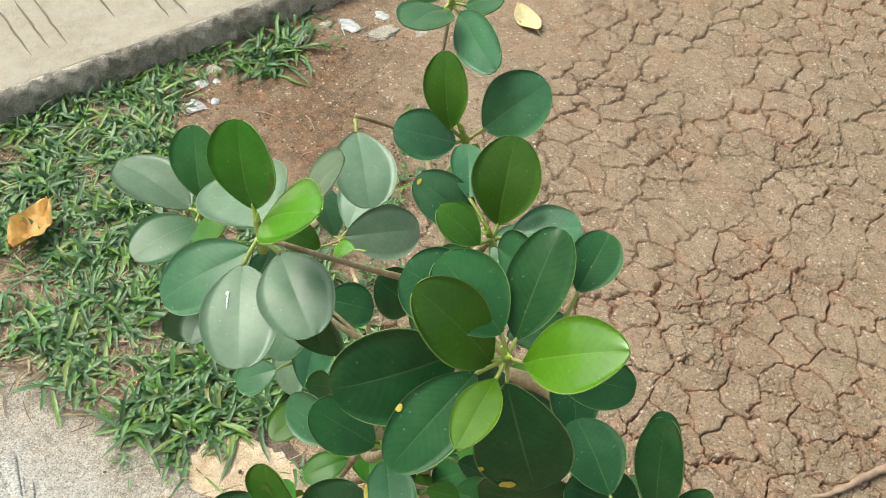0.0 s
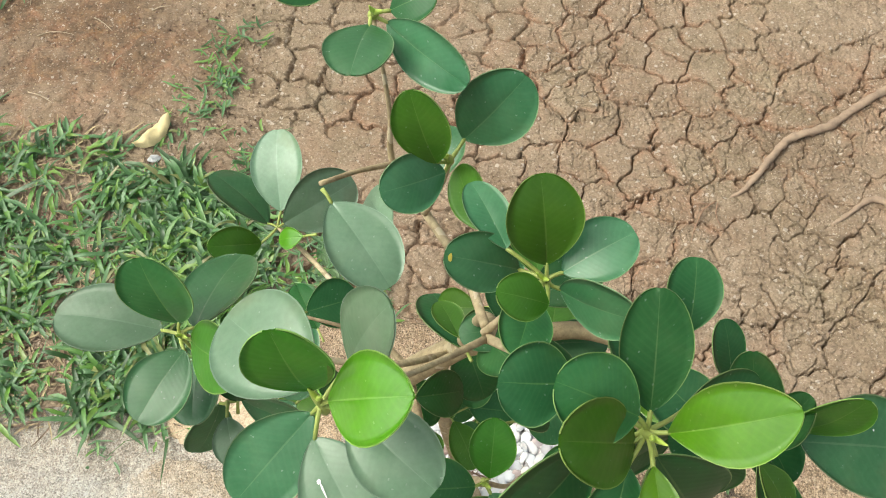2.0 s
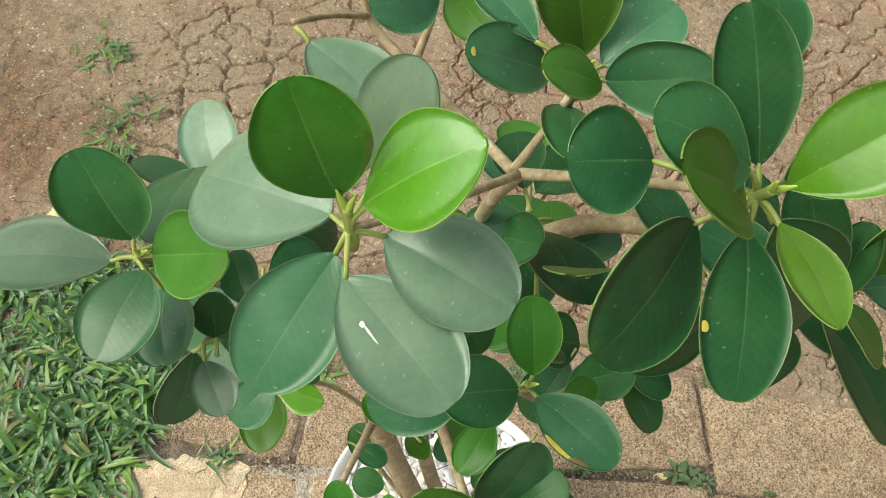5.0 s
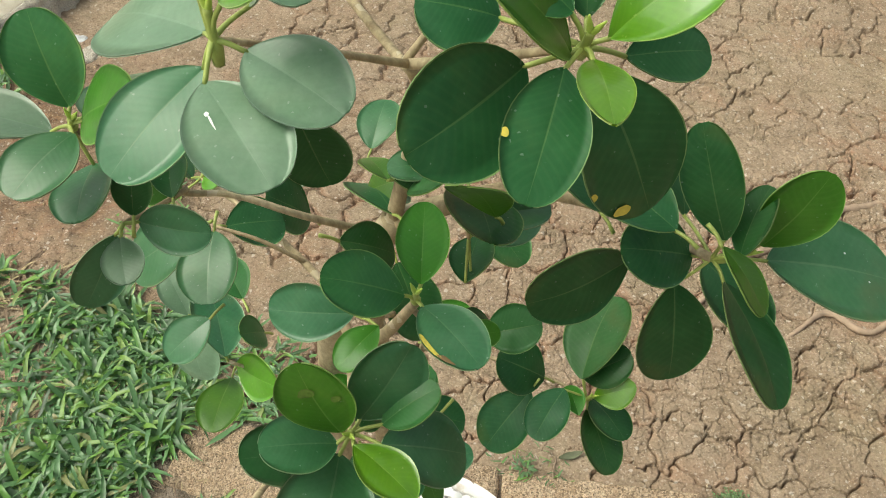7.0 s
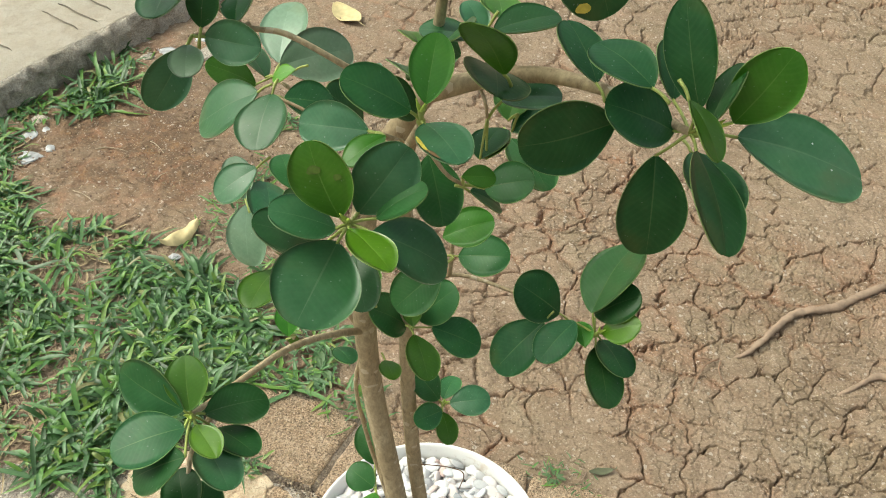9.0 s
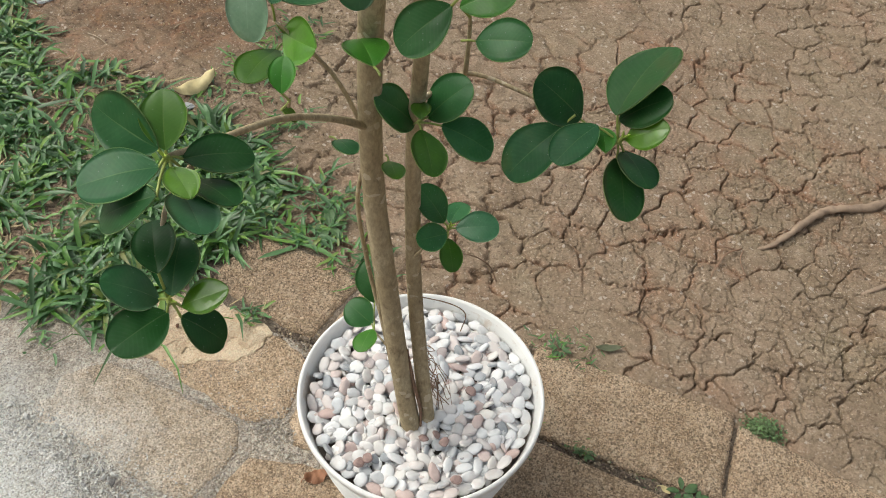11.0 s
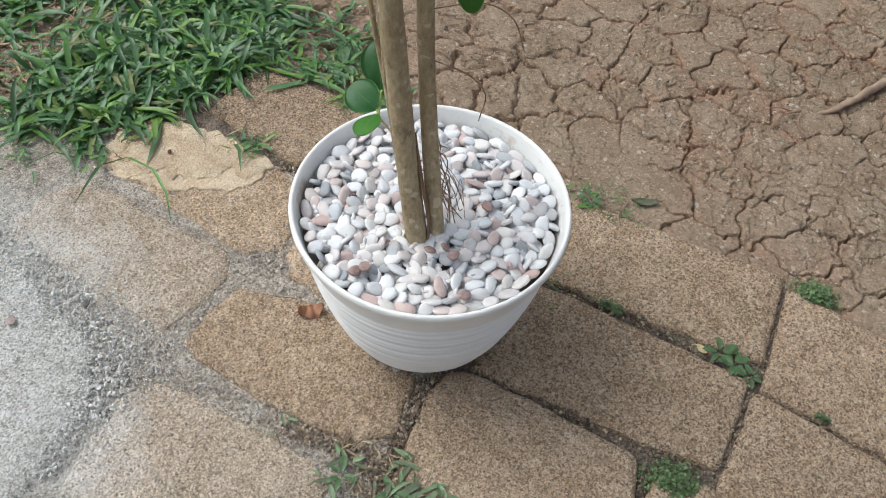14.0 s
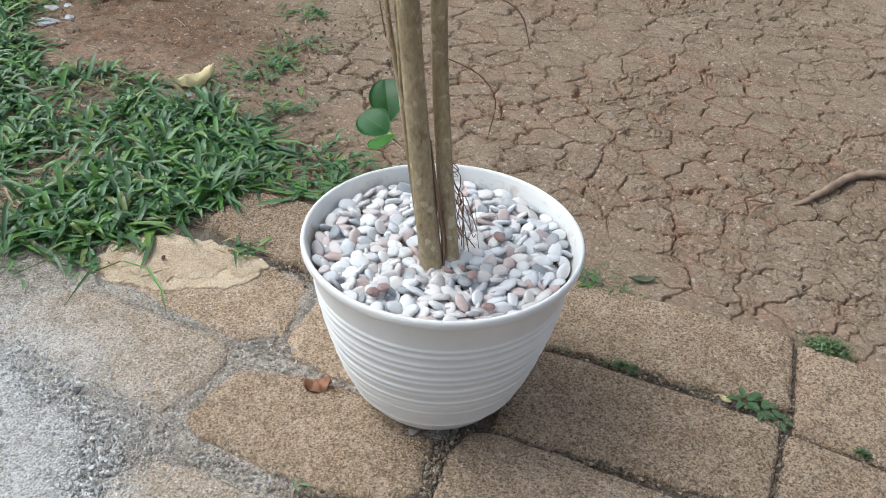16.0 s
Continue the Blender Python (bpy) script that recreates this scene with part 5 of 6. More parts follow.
whorl(-0.096, -0.015, 0.791)
leaf((-0.102, -0.006, 0.795), (-0.125, 0.026, 0.800), 0.025, (0.12, -0.08, 0.99), "g")
whorl(-0.009, -0.088, 0.772)
leaf((-0.017, -0.079, 0.772), (-0.042, -0.045, 0.764), 0.030, (-0.07, 0.18, 0.98), "m")
whorl(0.035, -0.045, 0.963)
leaf((0.025, -0.044, 0.957), (0.000, -0.038, 0.939), 0.021, (-0.62, -0.33, 0.71), "m")
whorl(0.026, -0.076, 0.957)
leaf((0.020, -0.066, 0.954), (-0.003, -0.028, 0.937), 0.034, (0.20, 0.51, 0.83), "o")
whorl(0.027, -0.064, 0.973)
leaf((0.032, -0.070, 0.982), (0.050, -0.094, 1.009), 0.026, (-0.71, 0.21, 0.67), "g")
whorl(0.055, -0.046, 0.962)
leaf((0.058, -0.057, 0.967), (0.072, -0.106, 0.981), 0.038, (0.32, 0.34, 0.88), "o")
whorl(0.045, -0.097, 1.039)
leaf((0.044, -0.085, 1.039), (0.043, -0.052, 1.034), 0.021, (-0.14, 0.15, 0.98), "o")
# end of the leaves


def shoot(base, tip, r=0.0021):
    """The growing end of a twig: a ringed green shoot with a pointed, paired bud sheath."""
    b, t = Vector(base), Vector(tip)
    d = (t - b).normalized()
    side = d.cross(Vector((0.3, 0.5, 0.8))).normalized()
    limb("shoot", (*b, r), (*(b + (t - b) * 0.3), r * 1.25), (*(b + (t - b) * 0.5), r * 0.8), (*t, r * 0.8), mat=GREEN_STEM, sides=8)
    for k in (1, -1):
        a = t - d * 0.001
        m = a + d * 0.003 + side * 0.0011 * k
        e = a + d * 0.0085 + side * 0.0026 * k
        child(new("bud", tube("bud", [(*a, 0.001), (*m, 0.0011), (*e, 0.0003)], BUD, 7, 0, 0, 4)), FIG)


for base, tip in (((-0.016, -0.157, 1.112), (-0.015, -0.159, 1.134)), ((0.097, -0.152, 1.118), (0.099, -0.158, 1.131)), ((-0.107, -0.108, 1.036), (-0.103, -0.112, 1.046)), ((0.059, -0.093, 1.106), (0.058, -0.097, 1.117)),
                  ((0.041, -0.146, 0.982), (0.042, -0.15, 0.994)), ((0.018, -0.193, 0.95), (0.019, -0.199, 0.959)), ((0.174, -0.102, 0.972), (0.184, -0.108, 0.984)), ((0.146, -0.004, 0.695), (0.149, -0.008, 0.706)),
                  ((-0.089, -0.214, 0.78), (-0.086, -0.22, 0.789)), ((-0.08, -0.255, 0.701), (-0.075, -0.259, 0.709)), ((0.015, 0.02, 0.523), (0.018, 0.018, 0.531)), ((0.014, -0.04, 1.103), (0.013, -0.045, 1.115)), ((-0.022, 0.0, 1.145), (-0.02, -0.004, 1.152))):
    shoot(base, tip)


def fine_root(*pts, r=0.0006):
    child(new("aerial_root", tube("aerial_root", [(*p, r) for p in pts], FINE_ROOT, 5, 0.1, 1.0, 4)), FIG)


FINE_ROOT = plain("red_brown_rootlet", (0.25, 0.15, 0.095), 0.8, 0.3, 90)
rng = random.Random(31)
for k in range(20):
    z0 = rng.uniform(0.27, 0.36)
    a = rng.uniform(0.1, 1.2)
    x0, y0 = 0.008 - (z0 - 0.2) * 0.14, 0.014
    reach = rng.uniform(0.015, 0.06)
    fine_root((x0, y0, z0), (x0 + reach * 0.6 * math.cos(a), y0 + reach * 0.6 * math.sin(a), z0 - 0.02 - rng.random() * 0.03),
              (x0 + reach * rng.uniform(0.7, 1.3) * math.cos(a + 0.5), y0 + reach * math.sin(a), 0.25 + rng.uniform(-0.03, 0.02)),
              (x0 + reach * (1 + rng.uniform(-0.2, 0.3)) * math.cos(a), y0 + reach * math.sin(a), 0.22 + rng.uniform(-0.02, 0.01)), r=rng.uniform(0.0003, 0.0006))
for k in range(7):
    x0 = 0.006 + rng.uniform(-0.003, 0.003)
    fine_root((x0 - 0.02, 0.0, 0.34), (x0 - 0.008, -0.006 + rng.uniform(-0.003, 0.003), 0.28), (x0, -0.004 + rng.uniform(-0.003, 0.003), 0.235), (x0 + 0.003, -0.008, 0.195), r=0.0009)
fine_root((-0.012, 0.012, 0.42), (0.02, 0.03, 0.4), (0.035, 0.045, 0.37), (0.03, 0.05, 0.33), r=0.0006)
fine_root((-0.012, 0.012, 0.47), (0.025, 0.04, 0.47), (0.05, 0.05, 0.455), (0.06, 0.06, 0.42), r=0.0006)
fine_root((-0.03, 0.0, 0.5), (-0.075, 0.03, 0.49), (-0.085, 0.05, 0.45), (-0.08, 0.055, 0.41), r=0.0006)


# ---- raised drive along the clay ----
def edge_point(s, off, z):
    """A place along the drive's edge: s metres along it, off metres behind it."""
    d = Vector((0.36, 0.933, 0))
    p = Vector((-1.415, 0.545, 0)) + d * s + Vector((-0.933, 0.36, 0)) * off
    return Vector((p.x, p.y, z))


def build_drive():
    top = 0.07
    for name, offs, mat, label, cat in (
            ("kerb", (0.0, 0.016), KERB, "weathered grey concrete kerb with a crumbling edge", "kerb"),
            ("drive", (0.016, 9.0), DRIVE, "cream concrete drive with scored grooves", "drive")):
        verts, faces = [], []
        n = 420 if name == "kerb" else 60
        rows = []
        for k in range(n + 1):
            s = -1.2 + 3.4 * k / n if name == "kerb" else -6 + 14 * k / n
            j = Vector((s * 9, 3.3, 0))
            w1, w2 = noise.noise(j * 3) * 0.012, noise.noise(j * 11) * 0.007
            if name == "kerb":
                w = w1 + w2
                row = []
                for off, z in ((-0.012, -0.04), (-0.01, 0.0), (-0.008, 0.012), (-0.006, 0.024), (-0.004, 0.036), (-0.003, 0.046), (-0.001, 0.054), (0.002, 0.061), (0.007, 0.066), (0.013, 0.0695), (0.017, 0.071), (0.017, -0.04)):
                    q = Vector((s * 40, z * 60, 1.7))
                    r = 0.0 if off == 0.017 else (0.011 * noise.noise(q) + 0.007 * noise.noise(q * 2.7) + 0.004 * noise.noise(q * 6.1)) * min(1.0, (0.017 - off) / 0.012)
                    row.append(edge_point(s, min(off + w + r, 0.0165) if off < 0.017 else off, z + 0.35 * r))
                rows.append(row)
            else:
                rows.append([edge_point(s, 0.017, -0.04), edge_point(s, 0.0175 + abs(w1) * 0.3, top - 0.003), edge_point(s, 0.022 + abs(w1) * 0.5, top + 0.002), edge_point(s, 3.0, top + 0.002), edge_point(s, 9.0, top + 0.002), edge_point(s, 9.0, -0.04)])
        m = len(rows[0])
        for r in rows:
            verts += r
        faces = [(i * m + j, (i + 1) * m + j, (i + 1) * m + j + 1, i * m + j + 1) for i in range(n) for j in range(m - 1)]
        ob = new(name, mesh_of(name, verts, faces, mat))
        tagged(ob, label, cat, kind="structure")
    dark = plain("groove_dirt", (0.2, 0.17, 0.13), 0.95)
    groove = []
    for s, a, b in ((0.08, 0.1, 0.34), (0.125, 0.1, 0.33), (0.165, 0.1, 0.34), (0.3, 0.14, 0.3), (0.41, 0.07, 0.2), (0.45, 0.06, 0.17), (0.52, 0.1, 0.2), (0.68, 0.06, 0.2), (0.73, 0.05, 0.2), (0.79, 0.07, 0.24)):
        verts, faces = [], []
        for k in range(9):
            q = a + (b - a) * k / 8
            w = 0.0022 * (1 - abs(2 * k / 8 - 1) ** 3) + 0.0004
            sh = 0.004 * noise.noise(Vector((s * 50, q * 30, 0)))
            verts += [edge_point(s + sh - w, q, 0.0752), edge_point(s + sh, q, 0.0722), edge_point(s + sh + w, q, 0.0752)]
        for k in range(8):
            faces += [(3 * k, 3 * k + 1, 3 * k + 4, 3 * k + 3), (3 * k + 1, 3 * k + 2, 3 * k + 5, 3 * k + 4)]
        child(new("groove", mesh_of("groove", verts, faces, dark)), bpy.data.objects["drive"])


build_drive()


# ---- roots on the clay ----
def ground_root(*pts):
    ob = new("tree_root", tube("tree_root", [(x, y, z, r * 0.8) for x, y, z, r in pts], ROOT, 10, 0.3, 2.0, 8))
    return tagged(ob, "pale brown tree root surfacing through cracked clay", "root", group="roots on the clay")


ground_root((0.36, 0.615, -0.016, 0.003), (0.40, 0.638, -0.008, 0.004), (0.428, 0.66, -0.001, 0.006), (0.465, 0.715, 0.002, 0.0085), (0.497, 0.762, 0.001, 0.0085), (0.53, 0.785, 0.0, 0.009),
            (0.58, 0.81, -0.001, 0.0095), (0.645, 0.868, 0.0, 0.0095), (0.70, 0.91, -0.002, 0.0095), (0.78, 0.94, -0.006, 0.009), (0.9, 1.0, -0.02, 0.008))
ground_root((0.555, 0.585, -0.014, 0.003), (0.60, 0.62, -0.004, 0.005), (0.655, 0.66, -0.001, 0.007), (0.71, 0.62, 0.0, 0.007), (0.77, 0.65, 0.0, 0.0075), (0.85, 0.69, -0.002, 0.0075), (1.0, 0.74, -0.02, 0.007))


# ---- grass ----
def inside(x, y, poly):
    hit = False
    for k in range(len(poly)):
        (x1, y1), (x2, y2) = poly[k - 1], poly[k]
        if (y1 > y) != (y2 > y) and x < (x2 - x1) * (y - y1) / (y2 - y1) + x1:
            hit = not hit
    return hit


def blade(verts, faces, base, heading, size, width, rise, droop, rng):
    """A folded grass blade of five cross-rows, arching and turning a little."""
    n0 = len(verts)
    tw, veer = rng.uniform(-0.5, 0.5), rng.uniform(-0.5, 0.5)
    for u, w in ((0, 0.5), (0.22, 0.92), (0.5, 1.0), (0.78, 0.7), (1.0, 0.05)):
        h = heading + veer * u
        d = Vector((math.cos(h), math.sin(h), 0))
        s = Vector((-d.y, d.x, 0))
        p = base + d * size * u * math.cos(rise) + Vector((0, 0, size * (math.sin(rise) * u - droop * u * u)))
        p.z = max(p.z, 0.0015 + 0.003 * rng.random())
        lift = Vector((0, 0, width * rng.uniform(0.08, 0.26) * w))
        side = (s + Vector((0, 0, tw * u))) * width * w * 0.5
        verts += [p - side + lift, p, p + side + lift]
    for k in range(4):
        a = n0 + 3 * k
        faces += [(a, a + 1, a + 4, a + 3), (a + 1, a + 2, a + 5, a + 4)]


def tuft(verts, faces, x, y, z, n, size, rng, rise=(0.1, 1.2), slim=1.0):
    for _ in range(n):
        r = rng.uniform(*rise)
        b = Vector((x + rng.gauss(0, 0.011), y + rng.gauss(0, 0.011), z))
        blade(verts, faces, b, rng.uniform(0, 2 * math.pi), size * rng.uniform(0.45, 1.5), min(0.0088, rng.uniform(0.075, 0.18) * size) * slim, r, rng.uniform(0.4, 0.9) * math.sin(r) + 0.05, rng)


LAWN = ((-0.25, 0.37), (-0.40, 0.385), (-0.43, 0.46), (-0.51, 0.55), (-0.62, 0.575), (-0.72, 0.6), (-0.835, 0.64), (-0.95, 0.62), (-1.06, 0.66), (-1.17, 0.8), (-1.27, 0.9), (-1.42, 0.52), (-1.75, -0.3), (-1.0, -0.05), (-0.8, 0.07), (-0.66, 0.07), (-0.56, 0.13), (-0.475, 0.215), (-0.455, 0.28), (-0.42, 0.35))


def build_grass():
    rng = random.Random(12)
    green, straw = ([], []), ([], [])
    done = 0
    while done < 3000:
        x, y = rng.uniform(-1.75, -0.25), rng.uniform(-0.3, 0.95)
        if not inside(x, y, LAWN):
            continue
        done += 1
        thin = noise.noise(Vector((x * 5, y * 5, 2)))
        gap = 0.5 + 0.9 * noise.noise(Vector((x * 13, y * 13, 8)))
        if x < -0.66 and rng.random() < min(0.9, gap + (0.25 if thin < 0 else 0.0)):
            if rng.random() < 0.6:
                tuft(*straw, x, y, -0.004, 3, rng.uniform(0.03, 0.06), rng, (0.02, 0.3), 0.5)
            continue
        if x > -0.38 and rng.random() < 0.4:
            continue
        if rng.random() < 0.24 + 0.5 * noise.noise(Vector((x * 19, y * 19, 4))):
            tuft(*straw, x, y, -0.003, 4, rng.uniform(0.02, 0.045), rng, (0.02, 0.3), 0.5)
            continue
        tuft(*green, x, y, -0.004, rng.randint(6, 10), rng.uniform(0.034, 0.08), rng)
        if rng.random() < 0.3:
            tuft(*straw, x, y, -0.002, 2, rng.uniform(0.03, 0.05), rng, (0.02, 0.3), 0.45)
    for x, y, n in ((-0.07, -0.168, 12), (-0.04, -0.165, 14), (0.0, -0.165, 16), (0.03, -0.17, 22), (0.04, -0.145, 10), (-0.3, 0.21, 14), (-0.42, 0.215, 18), (-0.36, 0.22, 16), (-0.27, 0.2, 14), (-0.5, 0.12, 16)):
        for _ in range(n):
            tuft(*straw, x + rng.gauss(0, 0.018), y + rng.gauss(0, 0.008), -0.002, 1, rng.uniform(0.008, 0.024), rng, (0.02, 0.35), 0.55)
    for verts_faces, name, mat, label in ((green, "lawn", GRASS, "broad-bladed green lawn grass creeping over clay"), (straw, "dry_grass", STRAW, "dry straw-coloured grass stalks among the lawn")):
        tagged(new(name, mesh_of(name, *verts_faces, mat)), label, "grass", kind="stuff")
    verts, faces = [], []
    for x, y, spread, n, size in ((-0.35, 0.47, 0.05, 16, 0.04), (-0.31, 0.39, 0.05, 14, 0.04), (-0.25, 0.37, 0.03, 8, 0.035), (-0.6, 0.88, 0.05, 16, 0.035), (-0.58, 0.8, 0.04, 18, 0.035), (-0.6, 0.7, 0.06, 20, 0.035), (-0.64, 1.08, 0.05, 14, 0.035), (-0.5, 0.62, 0.05, 14, 0.035),
                              (0.16, 0.312, 0.03, 8, 0.016), (0.12, 0.31, 0.02, 8, 0.018), (0.2, 0.1465, 0.008, 4, 0.008), (0.3, 0.129, 0.008, 3, 0.008), (0.13, 0.148, 0.008, 4, 0.009), 
                              (-0.53, 0.1, 0.018, 9, 0.042), (-0.345, 0.205, 0.016, 7, 0.032), (-1.11, 1.1, 0.045, 26, 0.1), (-1.1, 1.0, 0.05, 22, 0.085), (-1.16, 1.2, 0.05, 14, 0.07), (-0.3, 0.44, 0.06, 16, 0.045), (-0.2, 0.36, 0.04, 12, 0.035), (-1.2, 0.98, 0.05, 14, 0.05), (-1.26, 0.86, 0.05, 16, 0.05), (-1.36, 0.66, 0.05, 14, 0.06), (-1.31, 0.76, 0.05, 14, 0.055), (-1.23, 0.95, 0.04, 12, 0.06), (-1.05, 1.22, 0.05, 5, 0.04), (-0.6, 0.045, 0.02, 4, 0.03)):
        for _ in range(n):
            tuft(verts, faces, x + rng.gauss(0, spread * 0.6), y + rng.gauss(0, spread * 0.6), -0.006, rng.randint(2, 5), size * rng.uniform(0.8, 1.2), rng, (0.3, 1.2))
    dull, dull_faces = [], []
    for x, y, spread, n, size in ((-0.004, -0.19, 0.014, 5, 0.027), (0.084, -0.176, 0.014, 7, 0.028), (0.055, -0.148, 0.006, 2, 0.026), (0.03, -0.196, 0.014, 3, 0.024), (-0.08, -0.17, 0.012, 2, 0.018)):
        for _ in range(n):
            tuft(dull, dull_faces, x + rng.gauss(0, spread * 0.6), y + rng.gauss(0, spread * 0.4), -0.005, rng.randint(1, 3), size * rng.uniform(0.7, 1.15), rng, (0.05, 0.4), 1.7)
    tagged(new("joint_grass", mesh_of("joint_grass", dull, dull_faces, DULL_GRASS)), "dull, half-dry grass tufts in a paving joint", "grass", kind="stuff")
    for line in (((-0.5, 0.08, 0.0), (-0.465, 0.092, 0.018), (-0.42, 0.085, 0.022), (-0.385, 0.06, 0.015), (-0.363, 0.032, 0.003)),
                 ((-0.5, 0.075, 0.0), (-0.492, 0.06, 0.015), (-0.49, 0.035, 0.012), (-0.49, 0.0, 0.002)), ((-0.53, 0.075, 0.0), (-0.56, 0.06, 0.015), (-0.59, 0.03, 0.004)), ((-0.36, 0.19, 0.0), (-0.34, 0.17, 0.014), (-0.325, 0.145, 0.006))):
        n0 = len(verts)
        for k, p in enumerate(line):
            w = 0.0024 * (1 - (k / (len(line) - 1)) ** 2) + 0.0003
            verts += [(p[0] - w, p[1] - w * 0.6, p[2] + 0.001), p, (p[0] + w, p[1] + w * 0.6, p[2] + 0.001)]
        for k in range(len(line) - 1):
            a = n0 + 3 * k
            faces += [(a, a + 1, a + 4, a + 3), (a + 1, a + 2, a + 5, a + 4)]
    tagged(new("sparse_grass", mesh_of("sparse_grass", verts, faces, GRASS)), "sparse grass tufts between stones and on bare clay", "grass", kind="stuff")


build_grass()


# ---- gravel, crumbs and litter ----
def chips(name, spots, mat, label, cat):
    """Many small angular stones in one mesh: (x, y, z, size) each."""
    rng = random.Random(len(name))
    bm = bmesh.new()
    bmesh.ops.create_icosphere(bm, subdivisions=1, radius=1)
    unit, polys = [v.co.copy() for v in bm.verts], [tuple(v.index for v in p.verts) for p in bm.faces]
    bm.free()
    verts, faces = [], []
    for x, y, z, size in spots:
        m = pose(x, y, z, rng.uniform(0, 360), rng.uniform(0, 360), rng.uniform(0, 360))
        k = Vector((rng.uniform(0.6, 1.2), rng.uniform(0.5, 1.0), rng.uniform(0.4, 0.8))) * size
        base = len(verts)
        verts += [m @ Vector((u.x * k.x * rng.uniform(0.55, 1.25), u.y * k.y * rng.uniform(0.55, 1.25), u.z * k.z * rng.uniform(0.6, 1.2))) for u in unit]
        faces += [tuple(base + i for i in p) for p in polys]
    return tagged(new(name, mesh_of(name, verts, faces, mat, False)), label, cat, kind="stuff")


rng = random.Random(77)
SIZES = (0.0006, 0.0007, 0.0008, 0.0009, 0.001, 0.0012, 0.0014, 0.0018, 0.0024)
spots = []
while len(spots) < 9000:
    x, y = rng.uniform(-0.62, 0.06), rng.uniform(-0.36, 0.17)
    near = math.hypot((x + 0.27) / 0.34, (y + 0.1) / 0.24)
    if rng.random() < max(0.08, 1.2 - near):
        spots.append((x, y, -0.0045 + rng.uniform(-0.003, 0.0012), rng.choice(SIZES + (0.003,))))
for (x, y), sx, sy, n in (((-0.2, 0.035), 0.03, 0.014, 260), ((-0.235, 0.02), 0.02, 0.02, 160), ((-0.3, 0.035), 0.05, 0.01, 120), ((-0.25, -0.06), 0.008, 0.04, 160), ((-0.1, 0.0), 0.05, 0.006, 160), ((-0.215, 0.1), 0.006, 0.04, 120), ((-0.15, -0.16), 0.07, 0.008, 260), ((0.035, -0.1), 0.006, 0.05, 120)):
    for _ in range(n):
        spots.append((rng.gauss(x, sx), rng.gauss(y, sy), rng.uniform(-0.006, -0.002), rng.choice(SIZES + (0.003,))))
for _ in range(700):
    spots.append((rng.uniform(-0.55, 0.05), rng.uniform(-0.32, 0.15), 0.0005, rng.choice((0.0005, 0.0006, 0.0008, 0.001))))
chips("gravel", spots, GRAVEL, "loose grey gravel in the gaps between paving stones", "gravel")
spots = []
edge = ((-0.6, -0.07), (-0.507, -0.096), (-0.442, -0.118), (-0.384, -0.145), (-0.338, -0.166), (-0.312, -0.192), (-0.298, -0.222), (-0.292, -0.252), (-0.295, -0.33))
for (x0, y0), (x1, y1) in zip(edge, edge[1:]):
    for _ in range(640):
        k, d = rng.random(), rng.gauss(0.012, 0.04)
        spots.append((x0 + (x1 - x0) * k + d * 0.7, y0 + (y1 - y0) * k + d * 0.8, -0.0022 + rng.uniform(-0.001, 0.001), rng.choice(SIZES + (0.0034,)) * (1 if abs(d) < 0.03 else 0.7)))
for _ in range(5200):
    x, y = rng.uniform(-0.64, -0.29), rng.uniform(-0.45, -0.08)
    if y < np.interp(x, [e[0] for e in edge[:8]], [e[1] for e in edge[:8]]):
        spots.append((x, y, -0.0022, rng.choice((0.0005, 0.0006, 0.0007, 0.0008, 0.001, 0.0013, 0.0018))))
for x, y, size in ((-0.55, -0.075, 0.006), (-0.47, -0.088, 0.005), (-0.44, -0.1, 0.0045), (-0.4, -0.118, 0.005), (-0.39, -0.11, 0.004), (-0.36, -0.14, 0.004), (-0.3, -0.15, 0.0035), (-0.2, -0.16, 0.004), (-0.12, -0.165, 0.0035)):
    spots.append((x, y, 0.0, size))
chips("concrete_crumbs", [q for q in spots if q[1] < -0.05], plain("concrete_crumb", (0.63, 0.62, 0.59), 0.95, 0.2, 200, 0.3, island=(0.75, 1.12)), "pale crumbs along the broken concrete edge", "crumbs")
spots = []
for a, b, n in (((0.1, 0.147), (0.4, 0.124), 420), ((0.404, 0.27), (0.38, -0.03), 300), ((0.08, -0.012), (0.37, -0.03), 420), ((0.41, 0.1), (0.7, 0.045), 240), ((0.04, -0.03), (0.035, -0.17), 260), ((-0.24, 0.19), (0.08, 0.15), 160), ((-0.29, 0.19), (-0.215, 0.17), 200), ((0.3, -0.06), (0.3, -0.2), 160)):
    for _ in range(n):
        k = rng.random()
        spots.append((a[0] + (b[0] - a[0]) * k + rng.gauss(0, 0.005), a[1] + (b[1] - a[1]) * k + rng.gauss(0, 0.006), rng.uniform(-0.006, -0.001), rng.choice((0.0009, 0.0012, 0.0016, 0.0024, 0.0032))))
chips("joint_debris", spots, plain("dark_debris", (0.19, 0.145, 0.108), 0.95, 0.5, 90, 0.3, island=(0.45, 2.3)), "dark crumbly dirt and leaf bits in the paving joints", "debris")
spots = []
for x, y, sx, sy, n in ((-0.07, -0.167, 0.02, 0.007, 150), (-0.015, -0.162, 0.02, 0.007, 260), (0.028, -0.17, 0.014, 0.012, 260), (0.036, -0.12, 0.004, 0.02, 120), (0.036, -0.07, 0.007, 0.016, 180), (0.02, -0.2, 0.014, 0.008, 120)):
    for _ in range(n):
        spots.append((rng.gauss(x, sx), rng.gauss(y, sy), rng.uniform(-0.004, 0.0), rng.choice((0.0009, 0.0012, 0.0016, 0.0022, 0.003))))
